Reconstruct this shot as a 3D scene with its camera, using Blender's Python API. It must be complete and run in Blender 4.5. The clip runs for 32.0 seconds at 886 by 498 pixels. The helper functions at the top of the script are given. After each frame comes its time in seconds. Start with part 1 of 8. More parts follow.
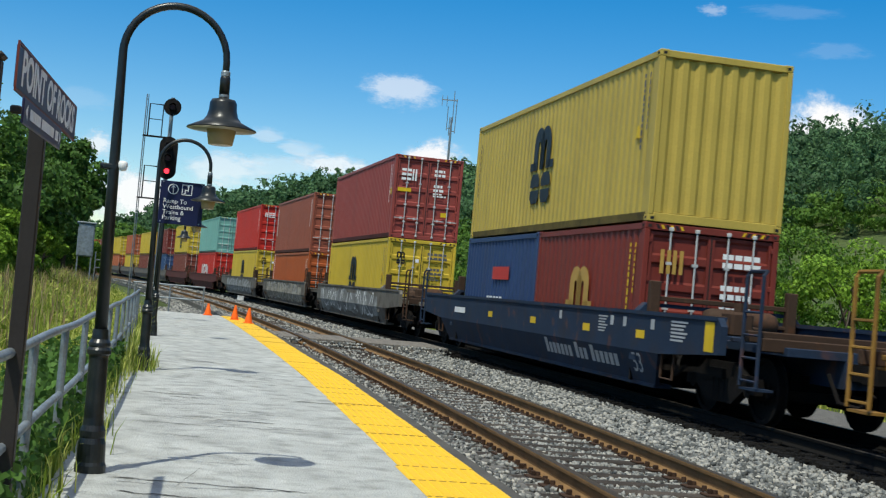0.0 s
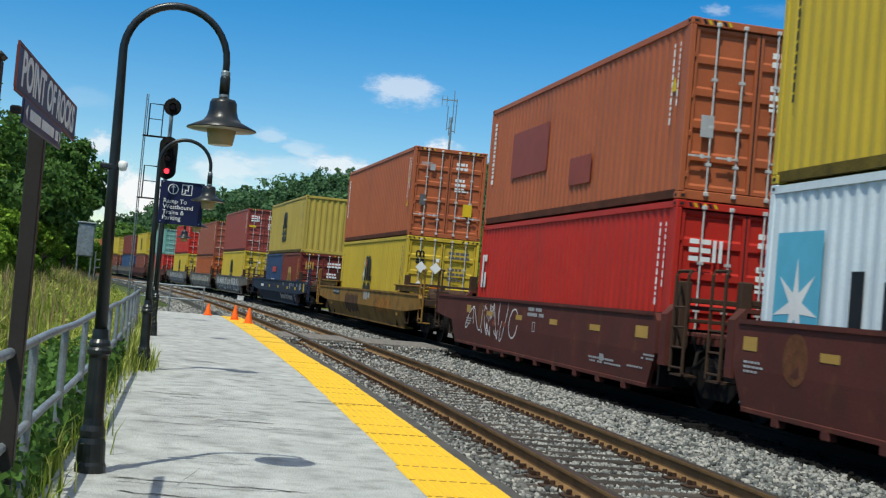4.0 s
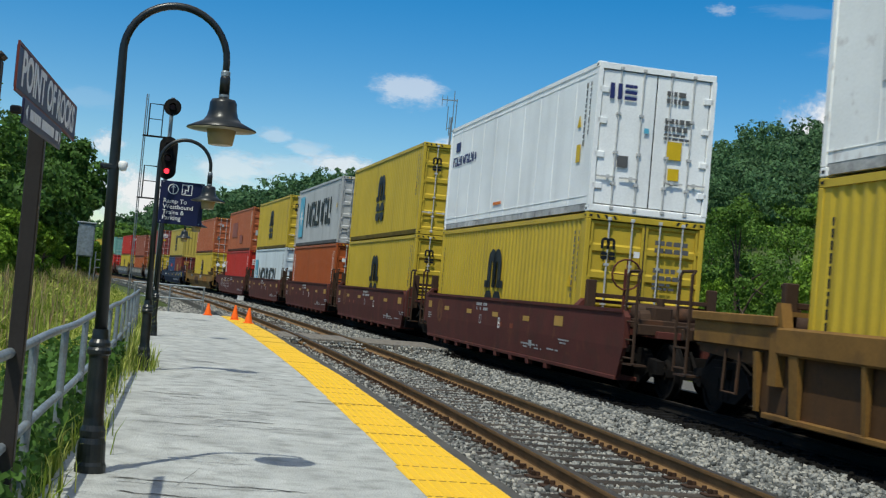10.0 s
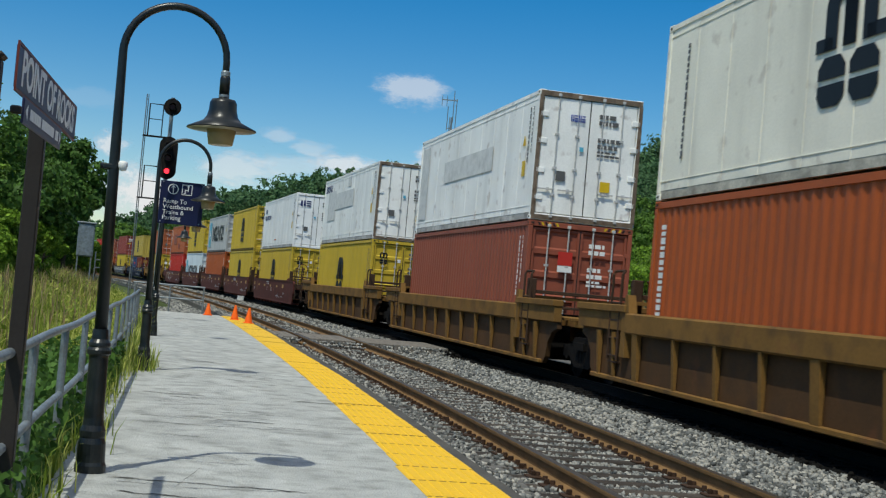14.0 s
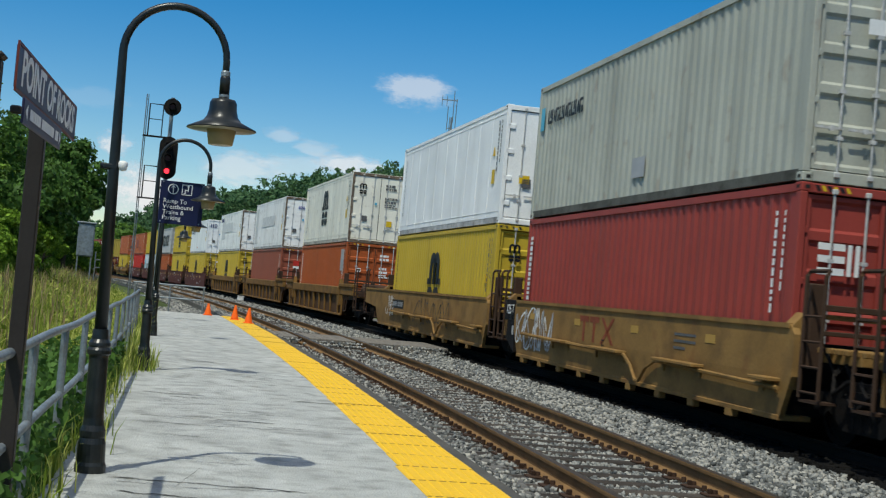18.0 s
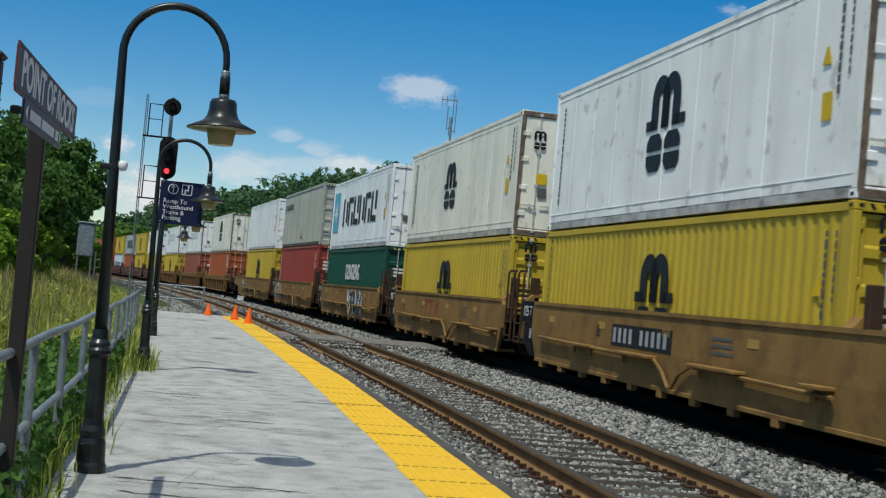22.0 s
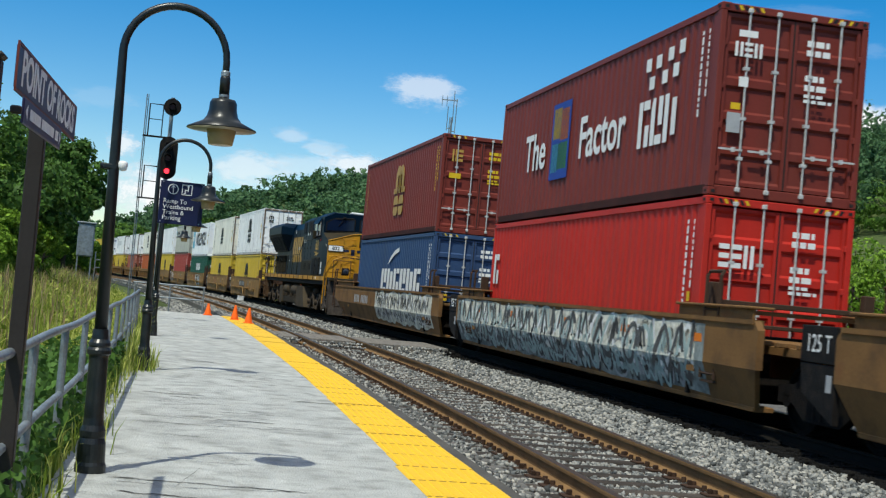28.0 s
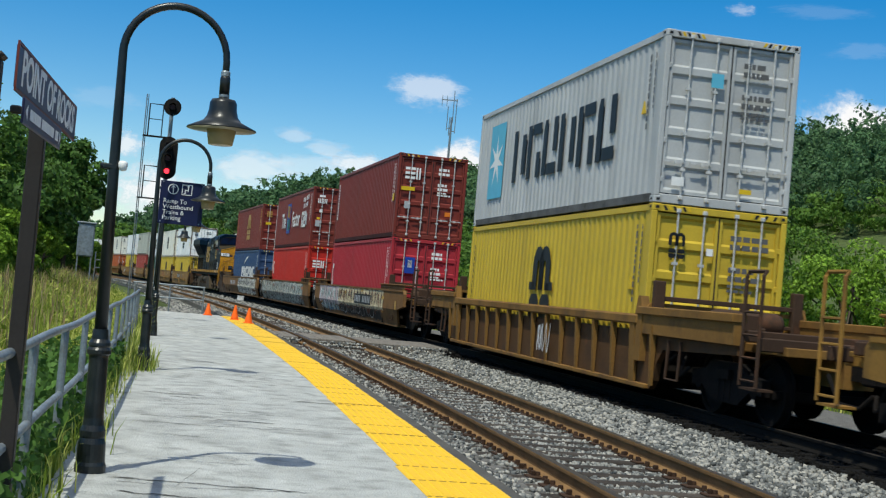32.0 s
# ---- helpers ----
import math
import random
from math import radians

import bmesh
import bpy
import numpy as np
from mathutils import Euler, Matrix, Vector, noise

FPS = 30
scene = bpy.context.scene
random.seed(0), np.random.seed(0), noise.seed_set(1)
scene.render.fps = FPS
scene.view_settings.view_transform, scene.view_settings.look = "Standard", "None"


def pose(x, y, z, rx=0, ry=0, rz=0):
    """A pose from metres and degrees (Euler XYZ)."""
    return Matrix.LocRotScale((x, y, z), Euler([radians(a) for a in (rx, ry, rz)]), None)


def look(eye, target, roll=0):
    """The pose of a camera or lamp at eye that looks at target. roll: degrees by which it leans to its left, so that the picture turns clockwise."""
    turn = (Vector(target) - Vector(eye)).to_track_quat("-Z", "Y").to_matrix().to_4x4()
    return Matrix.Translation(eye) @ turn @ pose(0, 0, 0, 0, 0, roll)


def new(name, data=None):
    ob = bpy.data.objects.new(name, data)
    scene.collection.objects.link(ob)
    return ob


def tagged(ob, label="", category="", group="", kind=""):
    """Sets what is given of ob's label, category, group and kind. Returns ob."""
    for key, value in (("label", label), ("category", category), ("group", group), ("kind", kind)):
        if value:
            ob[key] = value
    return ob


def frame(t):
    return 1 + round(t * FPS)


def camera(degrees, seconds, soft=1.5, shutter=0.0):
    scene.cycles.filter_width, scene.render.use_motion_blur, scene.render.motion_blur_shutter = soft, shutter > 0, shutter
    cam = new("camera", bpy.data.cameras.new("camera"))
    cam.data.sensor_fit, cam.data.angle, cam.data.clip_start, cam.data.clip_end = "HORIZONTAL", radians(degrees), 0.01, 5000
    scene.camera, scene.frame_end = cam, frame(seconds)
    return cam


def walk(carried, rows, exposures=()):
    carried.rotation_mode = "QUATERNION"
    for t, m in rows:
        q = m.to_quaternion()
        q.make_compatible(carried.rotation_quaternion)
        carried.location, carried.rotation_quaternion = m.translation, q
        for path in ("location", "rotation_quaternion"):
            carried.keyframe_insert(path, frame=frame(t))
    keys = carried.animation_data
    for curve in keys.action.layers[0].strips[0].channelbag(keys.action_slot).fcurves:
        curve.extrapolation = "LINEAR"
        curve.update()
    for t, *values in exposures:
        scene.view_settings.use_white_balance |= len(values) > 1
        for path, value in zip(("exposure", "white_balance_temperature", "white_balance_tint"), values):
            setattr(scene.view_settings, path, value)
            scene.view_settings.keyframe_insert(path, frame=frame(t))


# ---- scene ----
# ---- camera: fixed on a tripod at the platform ----
cam = camera(38.73, 32.0, soft=1.25, shutter=0.15)
EYE = (0.0, 0.0, 1.389)
AIM = look(EYE, (0.0, 10.0, 1.389 + 0.3622), 5.07)
walk(cam, [(0.0, AIM), (32.0, AIM)], [(0.0, .0), (1.0, .03), (3.0, -.03), (6.0, -.05), (8.0, -.07), (9.0, -.12), (10.0, -.20), (12.0, -.36), (14.0, -.32), (17.0, -.28), (20.0, -.26), (22.0, -.36), (23.0, -.20), (24.0, -.12), (25.0, .02), (28.0, .0), (30.0, .02), (31.0, .06), (32.0, -.05)])

# ---- world, sun, exposure ----
SUN_TO = Vector((-0.192, -0.427, 0.884)).normalized()
elev = math.asin(SUN_TO.z)
world = bpy.data.worlds.new("sky")
scene.world = world
world.use_nodes = True
wn, wl = world.node_tree.nodes, world.node_tree.links
sky = wn.new("ShaderNodeTexSky")
sky.sky_type, sky.sun_disc = "NISHITA", False
sky.sun_elevation = elev
sky.sun_rotation = math.atan2(SUN_TO.x, SUN_TO.y)
sky.altitude, sky.air_density, sky.dust_density, sky.ozone_density = 100, 1.0, 0.0, 2.6
tint = wn.new("ShaderNodeHueSaturation")
tint.inputs["Saturation"].default_value = 1.55
tint.inputs["Value"].default_value = 1.05
wl.new(sky.outputs[0], tint.inputs["Color"])
# unseen scattered cloud added above the view to raise the neutral fill light
geo, cells, cover, rise, both = wn.new("ShaderNodeTexCoord"), wn.new("ShaderNodeTexNoise"), wn.new("ShaderNodeMapRange"), wn.new("ShaderNodeMapRange"), wn.new("ShaderNodeMath")
cells.inputs["Scale"].default_value, cells.inputs["Detail"].default_value = 3.2, 6
wl.new(geo.outputs["Generated"], cells.inputs["Vector"])
for node, nums in ((cover, (.455, .56, 0, .95)), (rise, (.34, .52, 0, 1))):
    for i, v in zip((1, 2, 3, 4), nums):
        node.inputs[i].default_value = v
wl.new(cells.outputs["Fac"], cover.inputs[0])
axes = wn.new("ShaderNodeSeparateXYZ")
wl.new(geo.outputs["Generated"], axes.inputs[0])
wl.new(axes.outputs["Z"], rise.inputs[0])
both.operation = "MULTIPLY"
wl.new(cover.outputs[0], both.inputs[0])
wl.new(rise.outputs[0], both.inputs[1])
veil = wn.new("ShaderNodeMix")
veil.data_type = "RGBA"
wl.new(both.outputs[0], veil.inputs[0])
wl.new(tint.outputs[0], veil.inputs[6])
veil.inputs[7].default_value = (8.8, 8.9, 8.9, 1)
wl.new(veil.outputs[2], wn["Background"].inputs[0])
wn["Background"].inputs[1].default_value = 0.118
sun = new("sun", bpy.data.lights.new("sun", "SUN"))
sun.data.energy, sun.data.angle, sun.data.color = 4.15, radians(0.53), (0.95, 0.945, 0.82)
sun.matrix_world = look(tuple(SUN_TO * 50), (0, 0, 0))
scene.view_settings.exposure = 0.0

# ---- the line of the train's track, by arc length s and offset n to its right ----
DS, S0 = 0.5, -160.0
_s = np.arange(S0, 560, DS)
_k = np.where(_s < 100, 0.0014316 - 9.48e-6 * np.clip(_s, -10, 100), 0.00048)
_h = np.cumsum(_k) * DS
i0 = int(-S0 / DS)
_h = _h - _h[i0] + 1.78092
_x = np.cumsum(np.cos(_h)) * DS
_y = np.cumsum(np.sin(_h)) * DS
_x, _y = _x - _x[i0] + 4.6954, _y - _y[i0] + 20.2942


def line(s):
    return float(np.interp(s, _s, _x)), float(np.interp(s, _s, _y)), float(np.interp(s, _s, _h))


def at(s, n, z=0.0):
    x, y, h = line(s)
    return Vector((x + n * math.sin(h), y - n * math.cos(h), z))


def along(s, n=0.0, z=0.0, turn=0.0):
    """A pose on the line: x forward, y to the left, z up."""
    h = line(s)[2]
    return Matrix.LocRotScale(at(s, n, z), Euler((0, 0, h + turn)), None)


NEAR = -4.48          # centre of the near track


def near_n(s):
    """Offset of the near track's centre; it closes on the platform towards the station."""
    a = min(max((-3.0 - s) / 8.0, 0.0), 1.6)
    return NEAR - .11 * a


PLAT = 0.214          # height of the platform


# ---- mesh maker ----
class Maker:
    def __init__(self):
        self.v, self.f, self.m = [], [], []

    def add(self, vs, fs, m=0):
        o = len(self.v)
        self.v += [tuple(a) for a in vs]
        self.f += [tuple(o + i for i in f) for f in fs]
        self.m += [m] * len(fs)
        return self

    def box(self, x0, x1, y0, y1, z0, z1, m=0):
        return self.add([(x0, y0, z0), (x1, y0, z0), (x1, y1, z0), (x0, y1, z0), (x0, y0, z1), (x1, y0, z1), (x1, y1, z1), (x0, y1, z1)],
                        [(3, 2, 1, 0), (4, 5, 6, 7), (0, 1, 5, 4), (1, 2, 6, 5), (2, 3, 7, 6), (3, 0, 4, 7)], m)

    def bev(self, x0, x1, y0, y1, z0, z1, b=0.01, m=0):
        """A box with chamfered edges."""
        b = min(b, (x1 - x0) * .45, (y1 - y0) * .45, (z1 - z0) * .45)
        bm = bmesh.new()
        bmesh.ops.create_cube(bm, size=1, matrix=Matrix.LocRotScale(((x0 + x1) / 2, (y0 + y1) / 2, (z0 + z1) / 2), None, (x1 - x0, y1 - y0, z1 - z0)))
        bmesh.ops.bevel(bm, geom=bm.edges[:], offset=b, segments=1, affect="EDGES")
        bm.verts.index_update()
        self.add([v.co[:] for v in bm.verts], [[v.index for v in f.verts] for f in bm.faces], m)
        bm.free()
        return self

    def rod(self, p, q, r0, r1=None, n=8, m=0, cap=True):
        p, q = Vector(p), Vector(q)
        r1 = r0 if r1 is None else r1
        d = (q - p).normalized()
        a = d.orthogonal().normalized()
        b = d.cross(a)
        vs = []
        for c, r in ((p, r0), (q, r1)):
            vs += [c + (a * math.cos(2 * math.pi * i / n) + b * math.sin(2 * math.pi * i / n)) * r for i in range(n)]
        fs = [(i, (i + 1) % n, n + (i + 1) % n, n + i) for i in range(n)]
        if cap:
            fs += [tuple(reversed(range(n))), tuple(range(n, 2 * n))]
        return self.add(vs, fs, m)

    def pipe(self, pts, r, n=8, m=0):
        pts = [Vector(p) for p in pts]
        rings, a = [], None
        for i, p in enumerate(pts):
            d = (pts[min(i + 1, len(pts) - 1)] - pts[max(i - 1, 0)]).normalized()
            a = d.orthogonal().normalized() if a is None else (a - d * a.dot(d)).normalized()
            b = d.cross(a)
            rr = r[i] if isinstance(r, (list, tuple)) else r
            rings.append([p + (a * math.cos(2 * math.pi * j / n) + b * math.sin(2 * math.pi * j / n)) * rr for j in range(n)])
        fs = []
        for i in range(len(pts) - 1):
            fs += [(i * n + j, i * n + (j + 1) % n, (i + 1) * n + (j + 1) % n, (i + 1) * n + j) for j in range(n)]
        fs += [tuple(reversed(range(n))), tuple(range((len(pts) - 1) * n, len(pts) * n))]
        return self.add([v for g in rings for v in g], fs, m)

    def turned(self, prof, c=(0, 0, 0), n=16, m=0, rot=None):
        """A lathe: prof is (radius, height) from bottom to top."""
        vs, fs = [], []
        for r, z in prof:
            for i in range(n):
                p = Vector((r * math.cos(2 * math.pi * i / n), r * math.sin(2 * math.pi * i / n), z))
                vs.append((rot @ p if rot else p) + Vector(c))
        for k in range(len(prof) - 1):
            fs += [(k * n + i, k * n + (i + 1) % n, (k + 1) * n + (i + 1) % n, (k + 1) * n + i) for i in range(n)]
        fs += [tuple(reversed(range(n))), tuple(range((len(prof) - 1) * n, len(prof) * n))]
        return self.add(vs, fs, m)

    def slab(self, pts, y0, y1, m=0):
        """A prism: outline in x and z, from y0 to y1."""
        n = len(pts)
        vs = [(x, y0, z) for x, z in pts] + [(x, y1, z) for x, z in pts]
        area = sum(pts[i][0] * pts[(i + 1) % n][1] - pts[(i + 1) % n][0] * pts[i][1] for i in range(n))
        fs = [tuple(range(n)), tuple(reversed(range(n, 2 * n)))] + [(i, n + i, n + (i + 1) % n, (i + 1) % n) for i in range(n)]
        if area < 0:
            fs = [tuple(reversed(f)) for f in fs]
        return self.add(vs, fs, m)

    def prism(self, pts, x0, x1, m=0):
        """A prism: outline in y and z, from x0 to x1."""
        n = len(pts)
        vs = [(x0, y, z) for y, z in pts] + [(x1, y, z) for y, z in pts]
        area = sum(pts[i][0] * pts[(i + 1) % n][1] - pts[(i + 1) % n][0] * pts[i][1] for i in range(n))
        fs = [tuple(reversed(range(n))), tuple(range(n, 2 * n))] + [(i, (i + 1) % n, n + (i + 1) % n, n + i) for i in range(n)]
        if area < 0:
            fs = [tuple(reversed(f)) for f in fs]
        return self.add(vs, fs, m)

    def moved(self, mat):
        self.v = [tuple(mat @ Vector(a)) for a in self.v]
        return self

    def mesh(self, name, mats, smooth=False):
        me = bpy.data.meshes.new(name)
        me.from_pydata(self.v, [], self.f)
        for a in mats if isinstance(mats, (list, tuple)) else [mats]:
            me.materials.append(a)
        if len(me.polygons):
            me.polygons.foreach_set("material_index", self.m)
            if smooth:
                me.polygons.foreach_set("use_smooth", [True] * len(me.polygons))
        me.update()
        return me


def part(name, mk, material, parent=None, label="", smooth=False, m=None):
    """One mesh object under a thing or a part; mk is a Maker or a ready mesh."""
    me = mk.mesh(name, material, smooth) if isinstance(mk, Maker) else mk
    ob = new(name, me)
    if parent:
        ob.parent = parent
    if m is not None:
        ob.matrix_basis = m
    if label:
        ob["label"] = label
    return ob


def thing(name, m=None, label="", category="", group="", kind=""):
    ob = new(name)
    ob.empty_display_size = 0.3
    if m is not None:
        ob.matrix_basis = m
    return tagged(ob, label, category, group, kind)


def words(text, size, material, parent, m, name="lettering", thick=0.002, align="CENTER", squeeze=1.0, bold=0.0):
    """Raised lettering in the built-in font."""
    cu = bpy.data.curves.new(name, "FONT")
    cu.body, cu.size, cu.align_x, cu.align_y, cu.extrude = text, size, align, "CENTER", thick
    cu.resolution_u, cu.offset = 3, bold
    ob = bpy.data.objects.new("tmp", cu)
    me = bpy.data.meshes.new_from_object(ob)
    bpy.data.objects.remove(ob)
    for v in me.vertices:
        v.co.x *= squeeze
    me.materials.clear()
    me.materials.append(material)
    return part(name, me, material, parent, m=m)


# ---- materials ----
def mat(name, color, rough=0.6, metal=0.0, vary=0.12, scale=3.0, fine=40.0, bump=0.0, dirt=None, dirt_amount=0.0, streak=False, obj_vary=0.0,
        island_vary=0.0, trans=0.0, grainy=None, emit=None, spec=0.2, rust=0.0, island_hue=None):
    """A painted or natural surface: two scales of variation, dirt that gathers in blotches or streaks, and fine relief."""
    ma = bpy.data.materials.new(name)
    ma.use_nodes = True
    N, L = ma.node_tree.nodes, ma.node_tree.links
    b = N["Principled BSDF"]
    b.inputs["Roughness"].default_value, b.inputs["Metallic"].default_value = rough, metal
    b.inputs["Specular IOR Level"].default_value = spec
    tc = N.new("ShaderNodeTexCoord")

    def noise_node(sc, detail=4, stretch=None):
        n = N.new("ShaderNodeTexNoise")
        n.inputs["Scale"].default_value, n.inputs["Detail"].default_value = sc, detail
        if stretch:
            mp = N.new("ShaderNodeMapping")
            mp.inputs["Scale"].default_value = stretch
            L.new(tc.outputs["Object"], mp.inputs[0])
            L.new(mp.outputs[0], n.inputs["Vector"])
        else:
            L.new(tc.outputs["Object"], n.inputs["Vector"])
        return n.outputs["Fac"]

    def mapped(src, a, c, lo, hi):
        r = N.new("ShaderNodeMapRange")
        for i, v in zip((1, 2, 3, 4), (a, c, lo, hi)):
            r.inputs[i].default_value = v
        L.new(src, r.inputs[0])
        return r.outputs[0]

    def times(x, y):
        q = N.new("ShaderNodeMath")
        q.operation = "MULTIPLY"
        L.new(x, q.inputs[0])
        L.new(y, q.inputs[1])
        return q.outputs[0]

    val = times(mapped(noise_node(scale), .3, .7, 1 - vary, 1 + vary), mapped(noise_node(fine, 2), .3, .7, 1 - vary * .6, 1 + vary * .6))
    if obj_vary:
        oi = N.new("ShaderNodeObjectInfo")
        val = times(val, mapped(oi.outputs["Random"], 0, 1, 1 - obj_vary, 1 + obj_vary))
    if island_vary:
        ge = N.new("ShaderNodeNewGeometry")
        val = times(val, mapped(ge.outputs["Random Per Island"], 0, 1, 1 - island_vary, 1 + island_vary))
    hs = N.new("ShaderNodeHueSaturation")
    hs.inputs["Color"].default_value = (*color, 1)
    L.new(val, hs.inputs["Value"])
    col = hs.outputs[0]
    if island_hue:
        ge2 = N.new("ShaderNodeNewGeometry")
        mi = N.new("ShaderNodeMix")
        mi.data_type = "RGBA"
        L.new(mapped(ge2.outputs["Random Per Island"], 0.25, 1, 0, 1), mi.inputs[0])
        L.new(col, mi.inputs[6])
        hs2 = N.new("ShaderNodeHueSaturation")
        hs2.inputs["Color"].default_value = (*island_hue, 1)
        L.new(val, hs2.inputs["Value"])
        L.new(hs2.outputs[0], mi.inputs[7])
        col = mi.outputs[2]
    if dirt_amount:
        mi = N.new("ShaderNodeMix")
        mi.data_type = "RGBA"
        L.new(mapped(noise_node(1.0 if streak or grainy else scale * 1.7, 6, grainy or ((1.2, 1.2, .12) if streak else None)), .48, .75, 0, dirt_amount), mi.inputs[0])
        L.new(col, mi.inputs[6])
        mi.inputs[7].default_value = (*(dirt or (.12, .09, .06)), 1)
        col = mi.outputs[2]
    if rust:
        mi = N.new("ShaderNodeMix")
        mi.data_type = "RGBA"
        L.new(mapped(noise_node(2.3, 8), .60, .68, 0, rust), mi.inputs[0])
        L.new(col, mi.inputs[6])
        mi.inputs[7].default_value = (.16, .06, .025, 1)
        col = mi.outputs[2]
    L.new(col, b.inputs["Base Color"])
    if bump:
        bp = N.new("ShaderNodeBump")
        bp.inputs["Strength"].default_value, bp.inputs["Distance"].default_value = bump, 0.02
        L.new(noise_node(fine * 1.3, 4), bp.inputs["Height"])
        L.new(bp.outputs[0], b.inputs["Normal"])
    if trans:
        tr = N.new("ShaderNodeBsdfTranslucent")
        L.new(col, tr.inputs[0])
        mx = N.new("ShaderNodeMixShader")
        mx.inputs[0].default_value = trans
        L.new(b.outputs[0], mx.inputs[1])
        L.new(tr.outputs[0], mx.inputs[2])
        L.new(mx.outputs[0], N["Material Output"].inputs[0])
    if emit:
        b.inputs["Emission Color"].default_value, b.inputs["Emission Strength"].default_value = (*emit[0], 1), emit[1]
    return ma


M = {}
M["concrete"] = mat("concrete", (.425, .436, .418), .9, vary=.17, scale=2.6, fine=55, bump=.9, dirt=(.20, .205, .19), dirt_amount=.8)
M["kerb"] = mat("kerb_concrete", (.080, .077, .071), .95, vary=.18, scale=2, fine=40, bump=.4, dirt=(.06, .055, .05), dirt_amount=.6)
M["tactile"] = mat("yellow_tactile", (.748, .4505, .0255), .7, vary=.07, scale=1.2, fine=30, bump=.1, dirt=(.45, .26, .03), dirt_amount=.3)
M["grime"] = mat("joint_grime", (.20, .12, .025), .9, vary=.6, scale=5, fine=30)
M["rail_top"] = mat("rail_steel", (.048, .04, .032), .5, .3, vary=.15, scale=3, fine=60, bump=.1)
M["rail_side"] = mat("rusty_rail", (.205, .118, .050), .85, .1, vary=.2, scale=4, fine=60, bump=.3)
M["tie"] = mat("weathered_tie", (.0525, .0434, .0364), .95, vary=.25, scale=4, fine=30, bump=.6, obj_vary=.35)
# far track's sleepers and rails: the train's shade put into their colour
M["tie_dark"] = mat("shaded_tie", (.005, .0042, .0036), .95, vary=.25, scale=4, fine=30, bump=.6, obj_vary=.3)
M["rail_dark"] = mat("shaded_rail", (.006, .005, .004), .8, vary=.2, scale=4, fine=60, bump=.2)
M["plate"] = mat("rusty_plate", (.0488, .027, .0165), .9, .1, vary=.25, scale=9, fine=60, bump=.3)
M["ballast"] = mat("ballast_bed", (.1275, .1237, .1162), 1.0, vary=.35, scale=9, fine=40, bump=1.0)
# near-black bed and stones stand in for the shade under the train
M["ballast_dark"] = mat("shaded_ballast", (.0036, .0033, .003), 1.0, vary=.4, scale=5, fine=30, bump=1.0)
M["stone_dark"] = mat("shaded_stone", (.0045, .004, .0034), .95, vary=.2, scale=5, fine=40, bump=.3, island_vary=.6)
M["stone"] = mat("grey_stone", (.190, .200, .195), .9, vary=.15, scale=5, fine=40, bump=.3, island_vary=.75, island_hue=(.235, .225, .20))
M["soil"] = mat("soil_and_grass", (.0595, .085, .0255), 1.0, vary=.35, scale=.5, fine=9, bump=.6, dirt=(.08, .09, .03), dirt_amount=.5)
M["black"] = mat("black_green_enamel", (.0096, .0128, .0136), .32, spec=.4, vary=.2, scale=5, fine=60, bump=.05, dirt=(.05, .05, .045), dirt_amount=.3)
M["galv"] = mat("galvanised_steel", (.255, .289, .306), .5, .55, vary=.2, scale=7, fine=60, bump=.15, dirt=(.12, .11, .09), dirt_amount=.5)
M["bronze"] = mat("dark_bronze", (.0382, .0323, .0289), .5, .2, vary=.12, scale=4, fine=60)
M["sign_blue"] = mat("sign_blue", (.012, .016, .055), .4, vary=.08, scale=6, fine=60)
M["sign_violet"] = mat("station_sign_blue", (.035, .035, .085), .45, vary=.08, scale=6, fine=60)
M["sign_rim"] = mat("sign_rim", (.16, .04, .03), .5, vary=.1)
M["white"] = mat("white_paint", (.78, .78, .76), .5, vary=.05, scale=6, fine=60)
M["lamp_glass"] = mat("amber_lens", (.38, .29, .15), .25, vary=.05, scale=6, fine=40)
M["lamp_under"] = mat("white_reflector", (.62, .58, .48), .5, vary=.05)
M["orange"] = mat("orange_cone", (.85, .13, .01), .5, vary=.06, scale=8)
M["dark"] = mat("dark_steel", (.0066, .006, .006), .8, .0, vary=.3, scale=4, fine=40, bump=.3, dirt=(.035, .025, .018), dirt_amount=.5)
# grimy steel, its colour lowered further for the shade under the cars
M["truck"] = mat("grimy_shaded_truck", (.0060, .005, .0045), .9, .1, vary=.3, scale=5, fine=40, bump=.4, dirt=(.020, .012, .008), dirt_amount=.5)
M["tread"] = mat("wheel_tread", (.30, .28, .26), .35, .9, vary=.1)
M["glass"] = mat("dark_window", (.012, .016, .02), .08, vary=.02, spec=.8)
M["wood"] = mat("grey_timber", (.165, .15, .1312), .95, vary=.2, scale=3, fine=30, bump=.5)
# ---- ground: one sheet to the horizon, with the wooded ridge beyond the tracks ----
RIDGE = [(330.0, -220.0), (102.0, 314.0), (41.0, 428.0), (-58.0, 557.0), (-134.0, 687.0), (-248.0, 865.0), (-700.0, 1500.0)]


def smooth01(a):
    a = np.clip(a, 0, 1)
    return a * a * (3 - 2 * a)


def ridge_gap(x, y):
    """Distance from the ridge's crest, positive on the side of the tracks."""
    best, sign = np.full_like(x, 1e9), np.ones_like(x)
    for (ax, ay), (bx, by) in zip(RIDGE[:-1], RIDGE[1:]):
        dx, dy = bx - ax, by - ay
        u = np.clip(((x - ax) * dx + (y - ay) * dy) / (dx * dx + dy * dy), 0, 1)
        px, py = x - ax - u * dx, y - ay - u * dy
        d = np.hypot(px, py)
        cr = dx * py - dy * px
        near = d < best
        best, sign = np.where(near, d, best), np.where(near, np.where(cr > 0, 1, -1), sign)
    return best * sign


